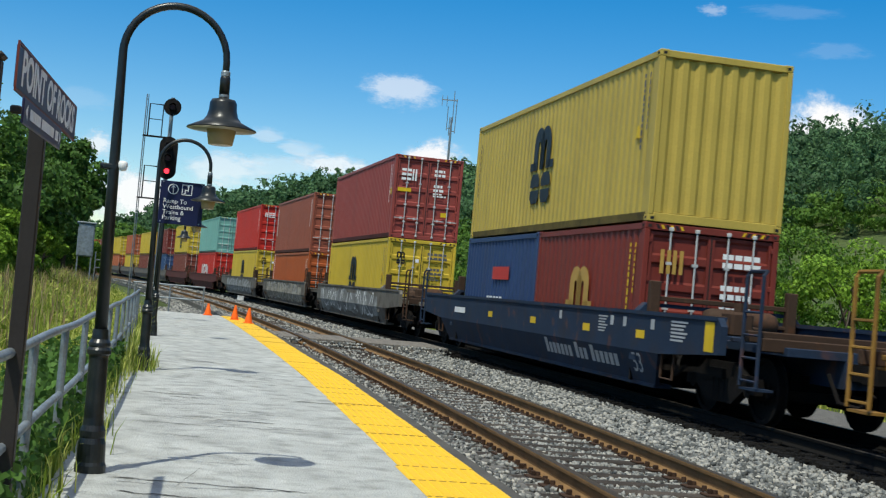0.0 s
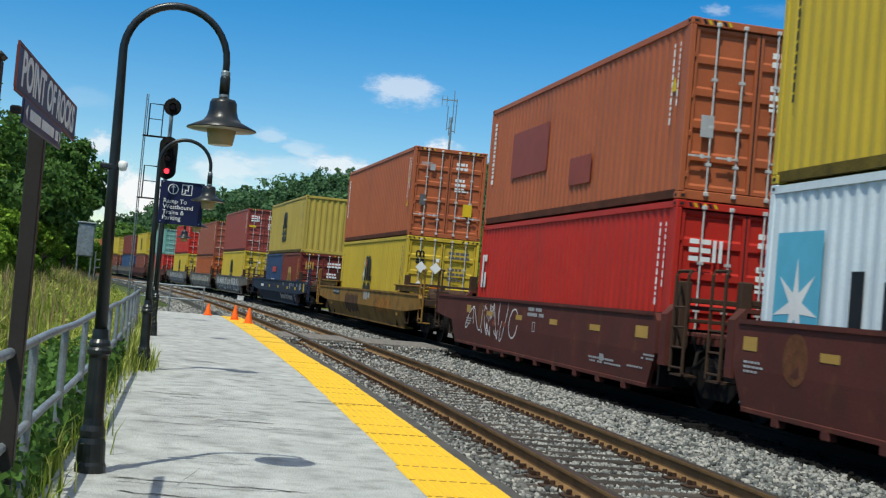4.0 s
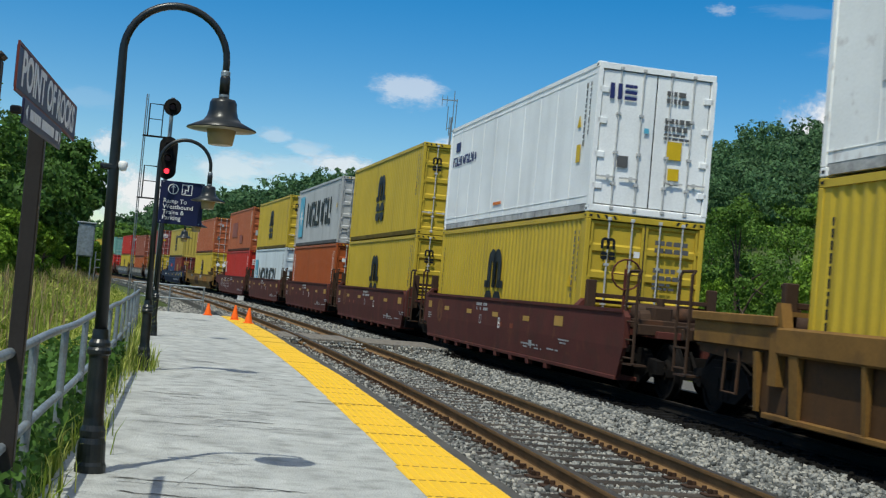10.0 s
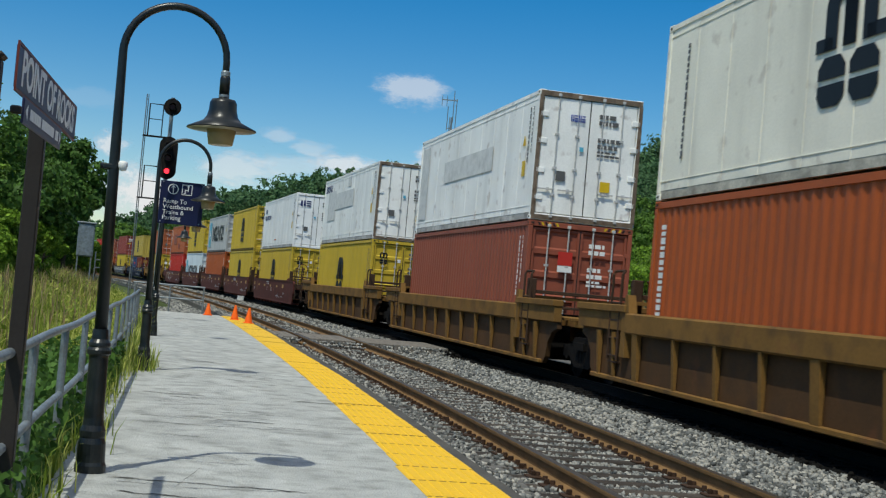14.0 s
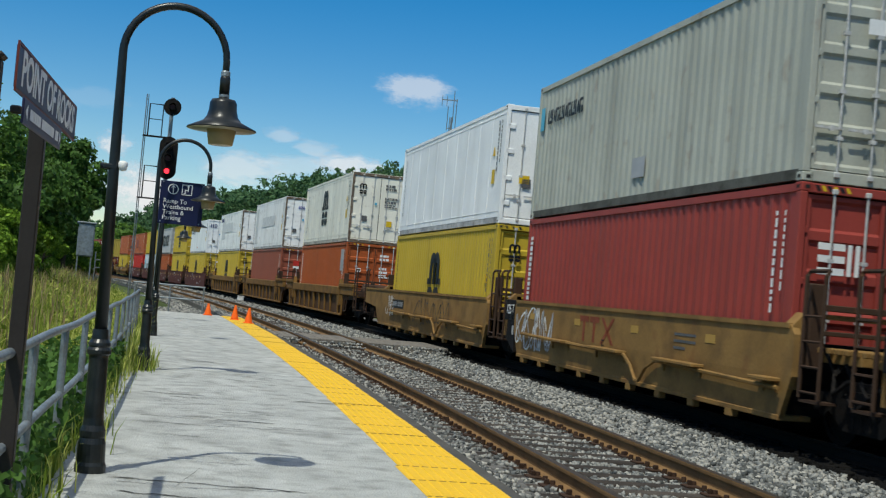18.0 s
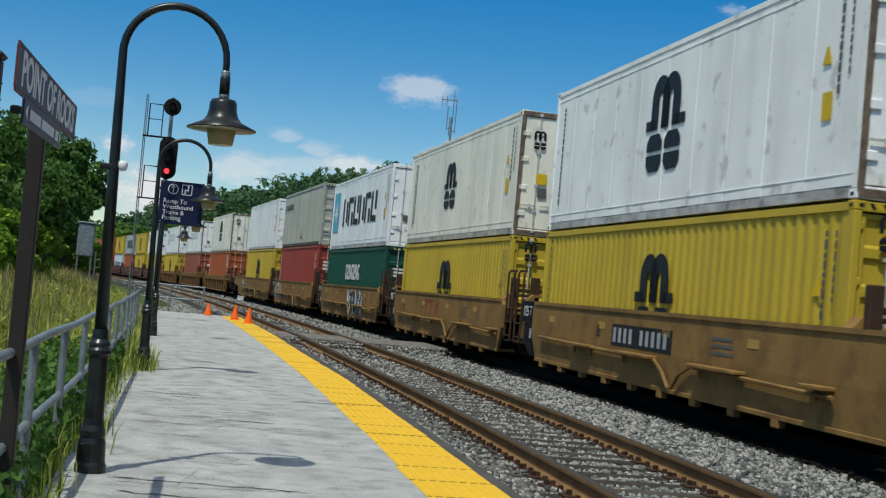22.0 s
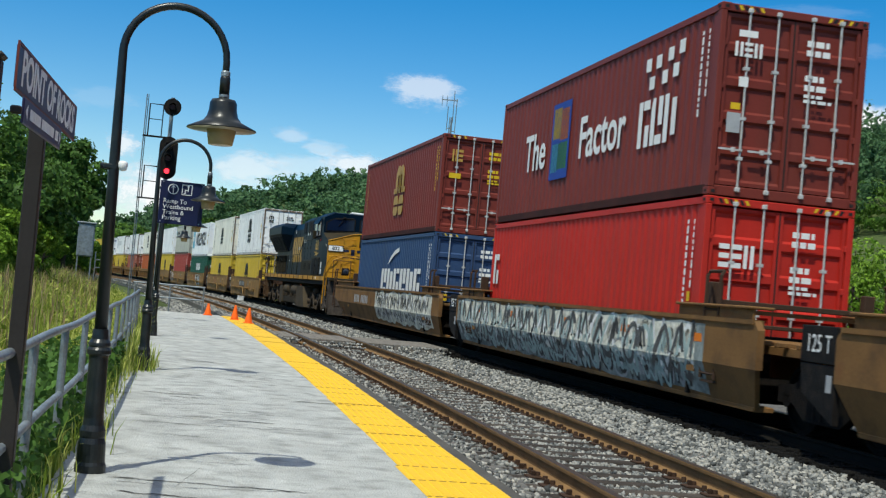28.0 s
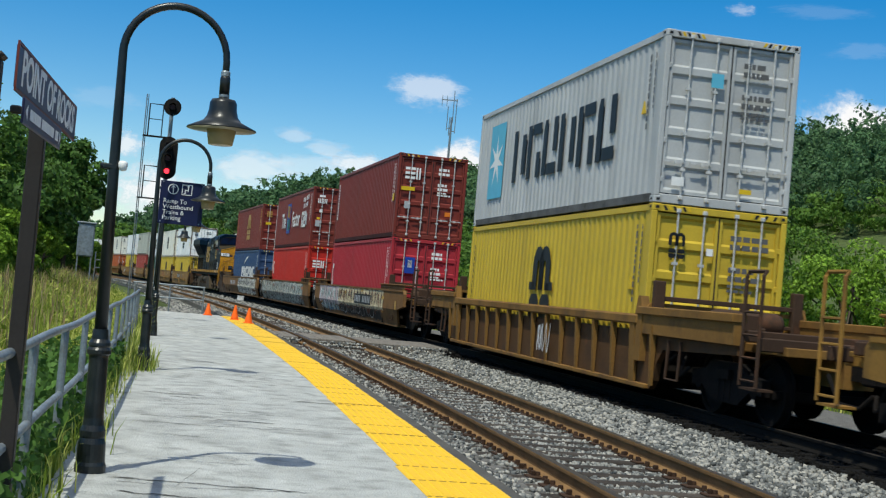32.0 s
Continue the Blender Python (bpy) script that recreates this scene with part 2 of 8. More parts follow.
def line_gap(x, y):
    """Arc length and right-hand offset of points on the ground."""
    ks = np.arange(0, len(_s), 6)
    d = (x[:, None] - _x[ks][None]) ** 2 + (y[:, None] - _y[ks][None]) ** 2
    i = ks[np.argmin(d, axis=1)]
    n = (x - _x[i]) * np.sin(_h[i]) - (y - _y[i]) * np.cos(_h[i])
    return _s[i], n


def height(x, y):
    x, y = np.atleast_1d(np.asarray(x, float)), np.atleast_1d(np.asarray(y, float))
    s, n = line_gap(x, y)
    z = np.full_like(x, -0.55)
    z += smooth01((-n - 9.2) / 3.5) * 0.85 * (1 - smooth01((s - 60) / 40))
    z -= .1 + smooth01((n - 7.5) / 6) * 0.2
    g = ridge_gap(x, y)
    flank = 175 - 100 * smooth01((y - 430) / 130)
    z += np.where(g > 0, 40 * smooth01(1 - g / flank), 40) * (1 - .6 * smooth01((y - 560) / 300))
    return z


def ground():
    a = np.concatenate([-np.geomspace(2600, 70, 22), np.arange(-66, 66, 2.2), np.geomspace(68, 2600, 24)])
    b = np.concatenate([-np.geomspace(2600, 40, 12), np.arange(-36, 120, 2.2), np.geomspace(124, 3800, 60)])
    X, Y = np.meshgrid(a, b)
    Z = height(X.ravel(), Y.ravel())
    v = np.stack([X.ravel(), Y.ravel(), Z], 1)
    w = len(a)
    f = [(j * w + i, j * w + i + 1, (j + 1) * w + i + 1, (j + 1) * w + i) for j in range(len(b) - 1) for i in range(w - 1)]
    mk = Maker()
    mk.v, mk.f, mk.m = [tuple(p) for p in v], f, [0] * len(f)
    ob = part("ground", mk, M["soil"], smooth=True)
    tagged(ob, "rough green ground beside the railway", "ground", kind="structure")


ground()


def sweep(prof, svals, centre, mk, m=0, closed=True, mlist=None, follow=False):
    """A cross-section (n, z) drawn along the line."""
    k = len(prof)
    vs = []
    for s in svals:
        x, y, h = line(s)
        sh, ch = math.sin(h), math.cos(h)
        c = near_n(s) if centre == NEAR else centre + (near_n(s) - NEAR if follow else 0)
        vs += [(x + (c + n) * sh, y - (c + n) * ch, z) for n, z in prof]
    o = len(mk.v)
    mk.v += vs
    for j in range(len(svals) - 1):
        for i in range(k if closed else k - 1):
            i2 = (i + 1) % k
            mk.f.append((o + j * k + i, o + j * k + i2, o + (j + 1) * k + i2, o + (j + 1) * k + i))
            mk.m.append(mlist[i] if mlist else m)
    if closed:
        mk.f.append(tuple(o + i for i in range(k)))
        mk.f.append(tuple(o + (len(svals) - 1) * k + i for i in reversed(range(k))))
        mk.m += [m, m]


SV = list(np.arange(-24, 60, 1.5)) + list(np.arange(60, 420, 5.0))

# ballast bed, its strip under the train coloured near black for shade
bed = Maker()
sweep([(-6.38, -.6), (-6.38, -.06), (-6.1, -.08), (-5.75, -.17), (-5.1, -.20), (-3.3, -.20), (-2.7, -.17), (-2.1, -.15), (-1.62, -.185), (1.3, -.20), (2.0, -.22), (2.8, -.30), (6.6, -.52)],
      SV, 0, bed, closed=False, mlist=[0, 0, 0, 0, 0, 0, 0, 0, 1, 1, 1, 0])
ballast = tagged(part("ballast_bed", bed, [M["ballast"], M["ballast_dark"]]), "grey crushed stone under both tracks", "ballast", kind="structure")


def rail_profile():
    h = [(-.035, 0), (-.036, -.012), (-.034, -.035), (-.012, -.045), (-.010, -.13), (-.068, -.155), (-.07, -.168), (.07, -.168), (.068, -.155), (.010, -.13), (.012, -.045), (.034, -.035), (.036, -.012), (.035, 0)]
    return h, [1, 1, 1, 1, 1, 1, 1, 1, 1, 1, 1, 1, 1, 0]


def track(name, centre, label):
    th = thing(name, None, label, "railway track", "", "structure")
    prof, ml = rail_profile()
    for side in (-1, 1):
        mk = Maker()
        sweep([(n + side * .7525, z) for n, z in prof], SV, centre, mk, 1, mlist=ml)
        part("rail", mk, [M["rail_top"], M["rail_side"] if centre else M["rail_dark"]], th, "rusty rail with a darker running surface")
    return th


near_track = track("near_track", NEAR, "rusty track on timber sleepers beside the platform")
far_track = track("far_track", 0.0, "rusty track that carries the freight train")


# ---- platform ----
def platform():
    th = thing("platform", None, "low concrete platform with a yellow tactile edge", "platform", "", "structure")
    sv = list(np.arange(-24, 18.6, 1.0)) + [18.6]
    mk = Maker()
    sweep([(-9.25, -.5), (-9.25, PLAT), (-7.075, PLAT), (-7.075, -.5)], sv, 0, mk)
    part("slab", mk, M["concrete"], th, "worn pale grey concrete slab")
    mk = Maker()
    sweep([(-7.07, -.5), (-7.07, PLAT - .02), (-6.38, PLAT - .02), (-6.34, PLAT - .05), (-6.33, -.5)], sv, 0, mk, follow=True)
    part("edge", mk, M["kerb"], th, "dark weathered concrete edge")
    return th


plat = platform()


def tactile_mesh(dome):
    mk = Maker().bev(-.284, .284, -.245, .245, -.018, .004, .004)
    if dome:
        for i in range(10):
            for j in range(8):
                cx, cy = -.27 + i * .06, -.21 + j * .06
                mk.add([(cx + .014 * math.cos(a), cy + .014 * math.sin(a), .004) for a in np.arange(6) * math.pi / 3] +
                       [(cx + .008 * math.cos(a), cy + .008 * math.sin(a), .0095) for a in np.arange(6) * math.pi / 3],
                       [(k, (k + 1) % 6, 6 + (k + 1) % 6, 6 + k) for k in range(6)] + [tuple(range(6, 12))])
    for a in (-.3025, .285):
        mk.box(a, a + .0175, -.24, .24, -.018, .0035, 1)
    return mk.mesh("tactile_tile", [M["tactile"], M["grime"]])


TILE_A, TILE_B = tactile_mesh(True), tactile_mesh(False)


# ---- timber crossing ----
def crossing():
    th = thing("timber_crossing", None, "grey weathered timber crossing laid over the tracks", "crossing", "", "structure")
    for n0, n1 in ((-6.1, -5.35), (-5.1, -3.85), (-3.6, -1.4)):
        w = (n1 - n0) / 4 if n1 - n0 < 2 else (n1 - n0) / 6
        k = 4 if n1 - n0 < 2 else 6
        for i in range(k):
            mk = Maker().bev(-1.45, 1.45, -w / 2 + .012, w / 2 - .012, -.17, .0, .012)
            part("plank", mk, M["wood"], th, m=along(15.0, n0 + (i + .5) * w, -.012))
    return th


crossing()
# ---- containers ----
def cpaint(name, c, dirt=.35, rust=0.0, rough=.5):
    return mat(name, c, rough, vary=.07, scale=.8, fine=25, bump=.04, dirt=(c[0] * .45 + .03, c[1] * .45 + .025, c[2] * .45 + .02), dirt_amount=dirt, streak=True, rust=rust)


C = {
    "yellow": cpaint("container_yellow", (.5356, .3793, .0375)),
    "yellow2": cpaint("container_pale_yellow", (.4463, .3303, .0669)),
    "brick": cpaint("container_brick_red", (.2678, .0554, .0446)),
    "brown": cpaint("container_oxide_brown", (.1785, .0464, .0304)),
    "rust": cpaint("container_rust_orange", (.40, .108, .042)),
    "orange": cpaint("container_orange", (.37, .085, .022), rust=.25),
    "pink": cpaint("container_faded_brown", (.2767, .0785, .0464)),
    "red": cpaint("container_red", (.4642, .025, .016)),
    "crimson": cpaint("container_crimson", (0.370, 0.027, 0.038)),
    "maroon": cpaint("container_maroon", (0.175, 0.031, 0.022)),
    "texred": cpaint("container_dark_red", (0.310, 0.052, 0.040)),
    "blue": cpaint("container_blue", (.0313, .0669, .1518)),
    "navy": cpaint("container_navy", (.0268, .0536, .1339)),
    "teal": cpaint("container_teal", (.1696, .3749, .3214)),
    "green": cpaint("container_green", (.0107, .0759, .0492)),
    "grey": cpaint("container_grey", (.4366, .447, .447), .4),
    "olive": cpaint("container_weathered_grey", (.42, .43, .37), .55, rust=.25),
    "pale": cpaint("container_pale_blue", (.6, .68, .72), .3),
    "white": cpaint("reefer_white", (.88, .89, .88), .25),
    "cream": cpaint("reefer_cream", (.85, .82, .70), .4, rust=.25),
    "old": cpaint("reefer_worn_white", (.90, .90, .87), .35, rust=.35),
}
# bottom side rails: a much darker version of each container's colour
BOTTOM_RAIL = {k: mat("dark_bottom_rail_" + k, tuple((.5 if k in ("white", "old", "cream", "pale") else .22) * v + .008 for v in C[k].node_tree.nodes["Hue/Saturation/Value"].inputs["Color"].default_value[:3]), .85, vary=.3, scale=2, fine=25, dirt=(.02, .015, .012), dirt_amount=.6) for k in C}
INK = {
    "black": mat("decal_black", (.0129, .0146, .0172), .5, vary=.1),
    "navy": mat("decal_navy", (.0258, .0344, .129), .5, vary=.1),
    "white": mat("decal_white", (.75, .75, .73), .5, vary=.06),
    "yellow": mat("decal_yellow", (.645, .43, .0172), .5, vary=.06),
    "gold": mat("decal_gold", (.43, .258, .0602), .5, vary=.06),
    "cyan": mat("decal_light_blue", (.1032, .4128, .5676), .5, vary=.06),
    "red": mat("decal_red", (.473, .0344, .0258), .5, vary=.06),
    "grey": mat("decal_grey", (.3612, .3698, .3784), .5, vary=.1),
    "repaint": mat("decal_pale_repaint", (.62, .63, .62), .6, vary=.12, scale=3, fine=20, dirt=(.75, .75, .74), dirt_amount=.7),
    "dkgrey": mat("decal_dark_grey", (.1032, .1032, .1032), .5, vary=.1),
    "patch": mat("decal_repaint", (.258, .0473, .0258), .5, vary=.1),
    "green": mat("decal_green", (.086, .301, .0688), .5, vary=.1),
    "blue": mat("decal_blue", (.0172, .0516, .301), .5, vary=.1),
    "orange": mat("decal_orange", (.645, .172, .0172), .5, vary=.1),
    "teal": mat("decal_pale_teal", (.36, .46, .44), .6, vary=.2),
    "stripe": mat("decal_dull_red", (.2064, .0516, .0215), .6, vary=.2),
}
BAR = mat("zinc_bar", (.50, .50, .49), .5, .1, vary=.2, scale=6, dirt=(.2, .17, .14), dirt_amount=.4)
SEAL = mat("door_seal", (.02, .02, .02), .8)
HAZ = [INK["yellow"], INK["black"]]
RUSTY = mat("rusted_frame", (.158, .1185, .0869), .8, vary=.3, scale=4, fine=30, dirt=(.07, .04, .025), dirt_amount=.8, rust=.6)
LEN, WID = 12.192, 2.438
_cache = {}


def cached(key, fn):
    if key not in _cache:
        _cache[key] = fn()
    return _cache[key]


def corrugated(L, H, depth=.024, pitch=.278, lo=.16, hi=.12):
    """A side panel with trapezoid folds, in x and z, facing +y."""
    mk = Maker()
    n = int((L - .24) / pitch)
    x0 = -n * pitch / 2
    prof = [(-L / 2 + .06, 0)]
    for i in range(n):
        x = x0 + i * pitch
        prof += [(x + .036, 0), (x + .104, -depth), (x + .174, -depth), (x + .242, 0)]
    prof.append((L / 2 - .06, 0))
    k = len(prof)
    vs = [(x, y, lo) for x, y in prof] + [(x, y, H - hi) for x, y in prof]
    mk.add(vs, [(i + 1, i, k + i, k + i + 1) for i in range(k - 1)])
    return mk


def plain_side(L, H):
    """A reefer's side: nearly flat sheets with shallow lap joints."""
    mk = Maker()
    n = 10
    for i in range(n):
        a, b = -L / 2 + .06 + i * (L - .12) / n, -L / 2 + .06 + (i + 1) * (L - .12) / n
        mk.add([(a, 0, .16), (b, -.006, .16), (b, -.006, H - .1), (a, 0, H - .1)], [(1, 0, 3, 2)])
        mk.add([(b, -.006, .16), (b, 0, .16), (b, 0, H - .1), (b, -.006, H - .1)], [(1, 0, 3, 2)])
    for z in (.30, H - .22):
        mk.box(-L / 2 + .06, L / 2 - .06, -.004, .006, z, z + .012)
    return mk


def frame_maker(L, H, reefer):
    mk, w = Maker(), WID / 2
    for sx in (-1, 1):
        for sy in (-1, 1):
            x, y = sx * (L / 2), sy * w
            mk.bev(min(x, x - sx * .13), max(x, x - sx * .13), min(y, y - sy * .10), max(y, y - sy * .10), .118, H - .118, .012)
        x = sx * L / 2
        mk.bev(min(x, x - sx * .10), max(x, x - sx * .10), -w + .1, w - .1, .0, .15, .01)
        mk.bev(min(x, x - sx * .10), max(x, x - sx * .10), -w + .1, w - .1, H - .13, H - .01, .01)
    for sy in (-1, 1):
        y = sy * w
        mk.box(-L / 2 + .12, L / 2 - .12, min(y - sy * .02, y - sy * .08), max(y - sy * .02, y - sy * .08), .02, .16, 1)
        mk.box(-L / 2 + .12, L / 2 - .12, min(y, y - sy * .06), max(y, y - sy * .06), H - (.12 if not reefer else .10), H - .02)
    mk.box(-L / 2 + .1, L / 2 - .1, -w + .06, w - .06, .05, .14)
    return mk


def casting_maker(H):
    return Maker().bev(-.089, .089, -.081, .081, -.059, .059, .012).box(-.094, -.088, -.03, .03, -.022, .022, 1).box(-.035, .035, .0805, .086, -.02, .02, 1)


def door_leaf(H, reefer):
    """One leaf in y and z, facing -x; folded panels, hinges."""
    mk = Maker()
    w = WID / 2 - .13
    z0, z1 = .17, H - .15
    if reefer:
        mk.bev(-.03, .03, -w / 2, w / 2, z0, z1, .01)
        for z in (.45, 1.05, 1.7, 2.3):
            if z < H - .3:
                mk.bev(-.06, -.028, w / 2 - .12, w / 2 + .08, z, z + .12, .01)
    else:
        folds = 5
        zs = [z0 + (z1 - z0) * i / folds for i in range(folds + 1)]
        for a, b in zip(zs[:-1], zs[1:]):
            g, d = .055, .035
            prof = [(0, a), (0, a + g), (d, a + g + .04), (d, b - g - .04), (0, b - g), (0, b)]
            for (xa, za), (xb, zb) in zip(prof[:-1], prof[1:]):
                mk.add([(xa, -w / 2, za), (xa, w / 2, za), (xb, w / 2, zb), (xb, -w / 2, zb)], [(0, 3, 2, 1)])
        for sy in (-1, 1):
            mk.box(-.012, .05, min(sy * w / 2, sy * (w / 2 - .05)), max(sy * w / 2, sy * (w / 2 - .05)), z0, z1)
        for z in (.35, 1.0, 1.6, 2.25):
            if z < H - .25:
                mk.bev(-.035, .01, w / 2 - .02, w / 2 + .07, z, z + .09, .008)
    return mk


def lock_bar(H):
    mk = Maker().rod((0, 0, .07), (0, 0, H - .06), .017, n=6)
    for z in (.07, H - .13):
        mk.bev(-.03, .03, -.04, .04, z, z + .07, .01)
    for z in (.55, 1.15, 1.9):
        if z < H - .2:
            mk.box(-.02, .04, -.045, .045, z, z + .05)
    mk.box(-.035, -.015, -.02, .36, .68, .71).box(-.045, -.01, .10, .16, .66, .73)
    return mk


def container(color, H=2.896, L=LEN, style="box", ends=(0, 1), label="", side_decals=(), rear_decals=(), roof_vents=False):
    """Local x runs with the train. The rear end (-x) carries the doors when ends[1] is 1. side_decals and rear_decals are functions of the thing."""
    reefer = style == "reefer"
    p = C[color]
    th = thing("shipping_container", None, label, "shipping container", "containers on the train")
    key = (color, round(H, 2), round(L, 1), style)
    part("frame", cached(key + ("frame",), lambda: frame_maker(L, H, reefer).mesh("frame", [p, BOTTOM_RAIL[color]])), p, th)
    side = cached(key + ("side",), lambda: (plain_side(L, H) if reefer else corrugated(L, H)).mesh("side_panel", p))
    part("side_panel", side, p, th, m=pose(0, WID / 2 - .02 + .008 * reefer, 0))
    part("side_panel", side, p, th, m=pose(0, -WID / 2 + .02 - .008 * reefer, 0, 0, 0, 180))
    part("roof", cached(key + ("roof",), lambda: Maker().box(-L / 2 + .06, L / 2 - .06, -WID / 2 + .03, WID / 2 - .03, H - .06, H - .02).mesh("roof", p)), p, th)
    cast = cached(key + ("cast",), lambda: casting_maker(H).mesh("corner_casting", [p, SEAL]))
    for sx in (-1, 1):
        for sy in (-1, 1):
            for z in (.059, H - .059):
                part("corner_casting", cast, p, th, m=pose(sx * (L / 2 - .089), sy * (WID / 2 - .081), z, 0, 0, 0 if sx < 0 else 180) if sy * sx < 0 else
                     pose(sx * (L / 2 - .089), sy * (WID / 2 - .081), z, 180, 0, 0 if sx < 0 else 180))
    end = cached(key + ("end",), lambda: corrugated(WID, H, .045, .30).mesh("end_panel", p))
    part("end_panel", end, p, th, m=pose(L / 2 - .03, 0, 0, 0, 0, -90))
    if ends[1]:
        leaf = cached(key + ("door",), lambda: door_leaf(H, reefer).mesh("door", p))
        bar = cached(("bar", round(H, 2)), lambda: lock_bar(H).mesh("locking_bar", BAR))
        w = WID / 2 - .13
        for sy in (-1, 1):
            d = part("door", leaf, p, th, m=pose(-L / 2 + .045, sy * (w / 2 + .012), 0, 0, 0, 0) if sy > 0 else pose(-L / 2 + .045, sy * (w / 2 + .012), 0) @ Matrix.Diagonal((1, -1, 1, 1)))
            for yy in (-.27, .20):
                part("locking_bar", bar, BAR, d, m=pose(-.05, yy, 0))
        part("door_gasket", cached(("gasket", round(H, 2)), lambda: Maker().box(-.012, .012, -.012, .012, .17, H - .15).mesh("door_gasket", SEAL)), SEAL, th, m=pose(-L / 2 + .04, 0, 0))
        if reefer:
            post = cached(("end_frame", color, round(H, 2)), lambda: Maker().box(-.012, 0, -WID / 2 + .02, WID / 2 - .02, H - .13, H - .02).box(-.012, 0, -WID / 2, -WID / 2 + .09, .1, H - .13).box(-.012, 0, WID / 2 - .09, WID / 2, .1, H - .13).box(-.012, 0, -WID / 2 + .02, WID / 2 - .02, .02, .12).mesh("door_frame", RUSTY if color != "white" else p))
            part("door_frame", post, p, th, "rust-stained door frame" if color != "white" else "", m=pose(-L / 2 - .003, 0, 0))
        else:
            for sy in (-1, 1):
                mk = Maker()
                for i in range(6):
                    a = .52 + i * .085
                    mk.add([(-L / 2 - .004, sy * (a), H - .10), (-L / 2 - .004, sy * (a + .05), H - .10), (-L / 2 - .004, sy * (a + .09), H - .03), (-L / 2 - .004, sy * (a + .04), H - .03)],
                           [(0, 1, 2, 3) if sy < 0 else (3, 2, 1, 0)], i % 2)
                part("hazard_stripe", mk, HAZ, th)
    else:
        part("end_panel", end, p, th, m=pose(-L / 2 + .03, 0, 0, 0, 0, 90))
    for fn in side_decals:
        fn(th, L, H)
    for fn in rear_decals:
        fn(th, L, H)
    return th


# decals lie a few millimetres proud of the near side (+y) or of the rear end (-x);
# u runs from the front end to the rear end as seen from the platform, both u and v in metres
def side_patch(th, L, H, u0, u1, v0, v1, ink, name="marking"):
    x0, x1 = L / 2 - u1, L / 2 - u0
    part(name, Maker().box(x0, x1, WID / 2 + .002, WID / 2 + .006, v0, v1), INK[ink], th)


def side_shape(th, L, H, polys, ink, name="marking"):
    mk = Maker()
    for pts in polys:
        mk.slab([(L / 2 - u, v) for u, v in pts], WID / 2 + .002, WID / 2 + .006)
    part(name, mk, INK[ink], th)


def rear_patch(th, L, H, u0, u1, v0, v1, ink, name="label", out=.02):
    """u from the near side across the doors."""
    y0, y1 = WID / 2 - u1, WID / 2 - u0
    part(name, Maker().box(-L / 2 - out - .004, -L / 2 - out, y0, y1, v0, v1), INK[ink], th)


def rear_bars(th, L, H, ink, u0, v, rows, seed=1, big=.09):
    """Rows of small unreadable marks on the doors."""
    rg = random.Random(seed)
    mk = Maker()
    for r in range(rows):
        u = u0
        h = big if r < 2 else big * .55
        for i in range(rg.randint(3, 5)):
            w = rg.uniform(.05, .16)
            mk.box(-L / 2 - .016, -L / 2 - .012, WID / 2 - u - w, WID / 2 - u, v - h, v)
            u += w + .03
            if u > u0 + .62:
                break
        v -= h * 1.6
    part("marking", mk, INK[ink], th)["kind"] = "stuff"


def side_bars(th, L, H, ink, u, v0, v1, seed=1, w=.06):
    """A column of small marks near a corner post."""
    rg = random.Random(seed)
    mk = Maker()
    v = v1
    while v > v0:
        h = rg.uniform(.05, .13)
        mk.box(L / 2 - u - w, L / 2 - u, WID / 2 + .002, WID / 2 + .006, v - h, v)
        v -= h + .035
    part("marking", mk, INK[ink], th)["kind"] = "stuff"


def arch(cx, z0, z1, r, t):
    """An arch of thickness t as quads: two legs and a rounded head, in (u, v)."""
    quads = [[(cx - r - t, z0), (cx - r, z0), (cx - r, z1 - r - t), (cx - r - t, z1 - r - t)], [(cx + r, z0), (cx + r + t, z0), (cx + r + t, z1 - r - t), (cx + r, z1 - r - t)]]
    k = 8
    for i in range(k):
        a, b = math.pi * i / k, math.pi * (i + 1) / k
        f = lambda q, rr: (cx + rr * math.cos(q), z1 - r - t + rr * math.sin(q))
        quads.append([f(a, r), f(a, r + t), f(b, r + t), f(b, r)])
    return quads


def twin_arch(u, v0, v1, w, ink, low=True):
    """The line's mark: two tall arches above two squat blocks, as plain shapes."""
    def fn(th, L, H):
        hgt = v1 - v0
        mid = v0 + hgt * (.44 if low else 0)
        wb = w * .92
        t = wb * .25
        r = (wb - 3 * t) / 4
        pol = arch(u - wb / 2 + t + r, mid, v1, r, t) + arch(u + wb / 2 - t - r, mid, v1, r, t)
        t = w * .13
        pol.append([(u - w * .62, mid), (u - w * .3, mid), (u - w * .3, mid + t), (u - w * .62, mid + t)])
        pol.append([(u + w * .3, mid), (u + w * .64, mid), (u + w * .64, mid + t), (u + w * .3, mid + t)])
        if low:
            top, ch = mid - hgt * .05, w * .10
            for c in (u - w * .29, u + w * .29):
                a, b, m2, g = c - w * .25, c + w * .25, (v0 + top) / 2, hgt * .022
                pol.append([(a, m2 + g), (b, m2 + g), (b, top - ch), (b - ch, top), (a + ch, top), (a, top - ch)])
                pol.append([(a + ch, v0), (b - ch, v0), (b, v0 + ch), (b, m2 - g), (a, m2 - g), (a, v0 + ch)])
        side_shape(th, L, H, pol, ink, "logo")
    return fn


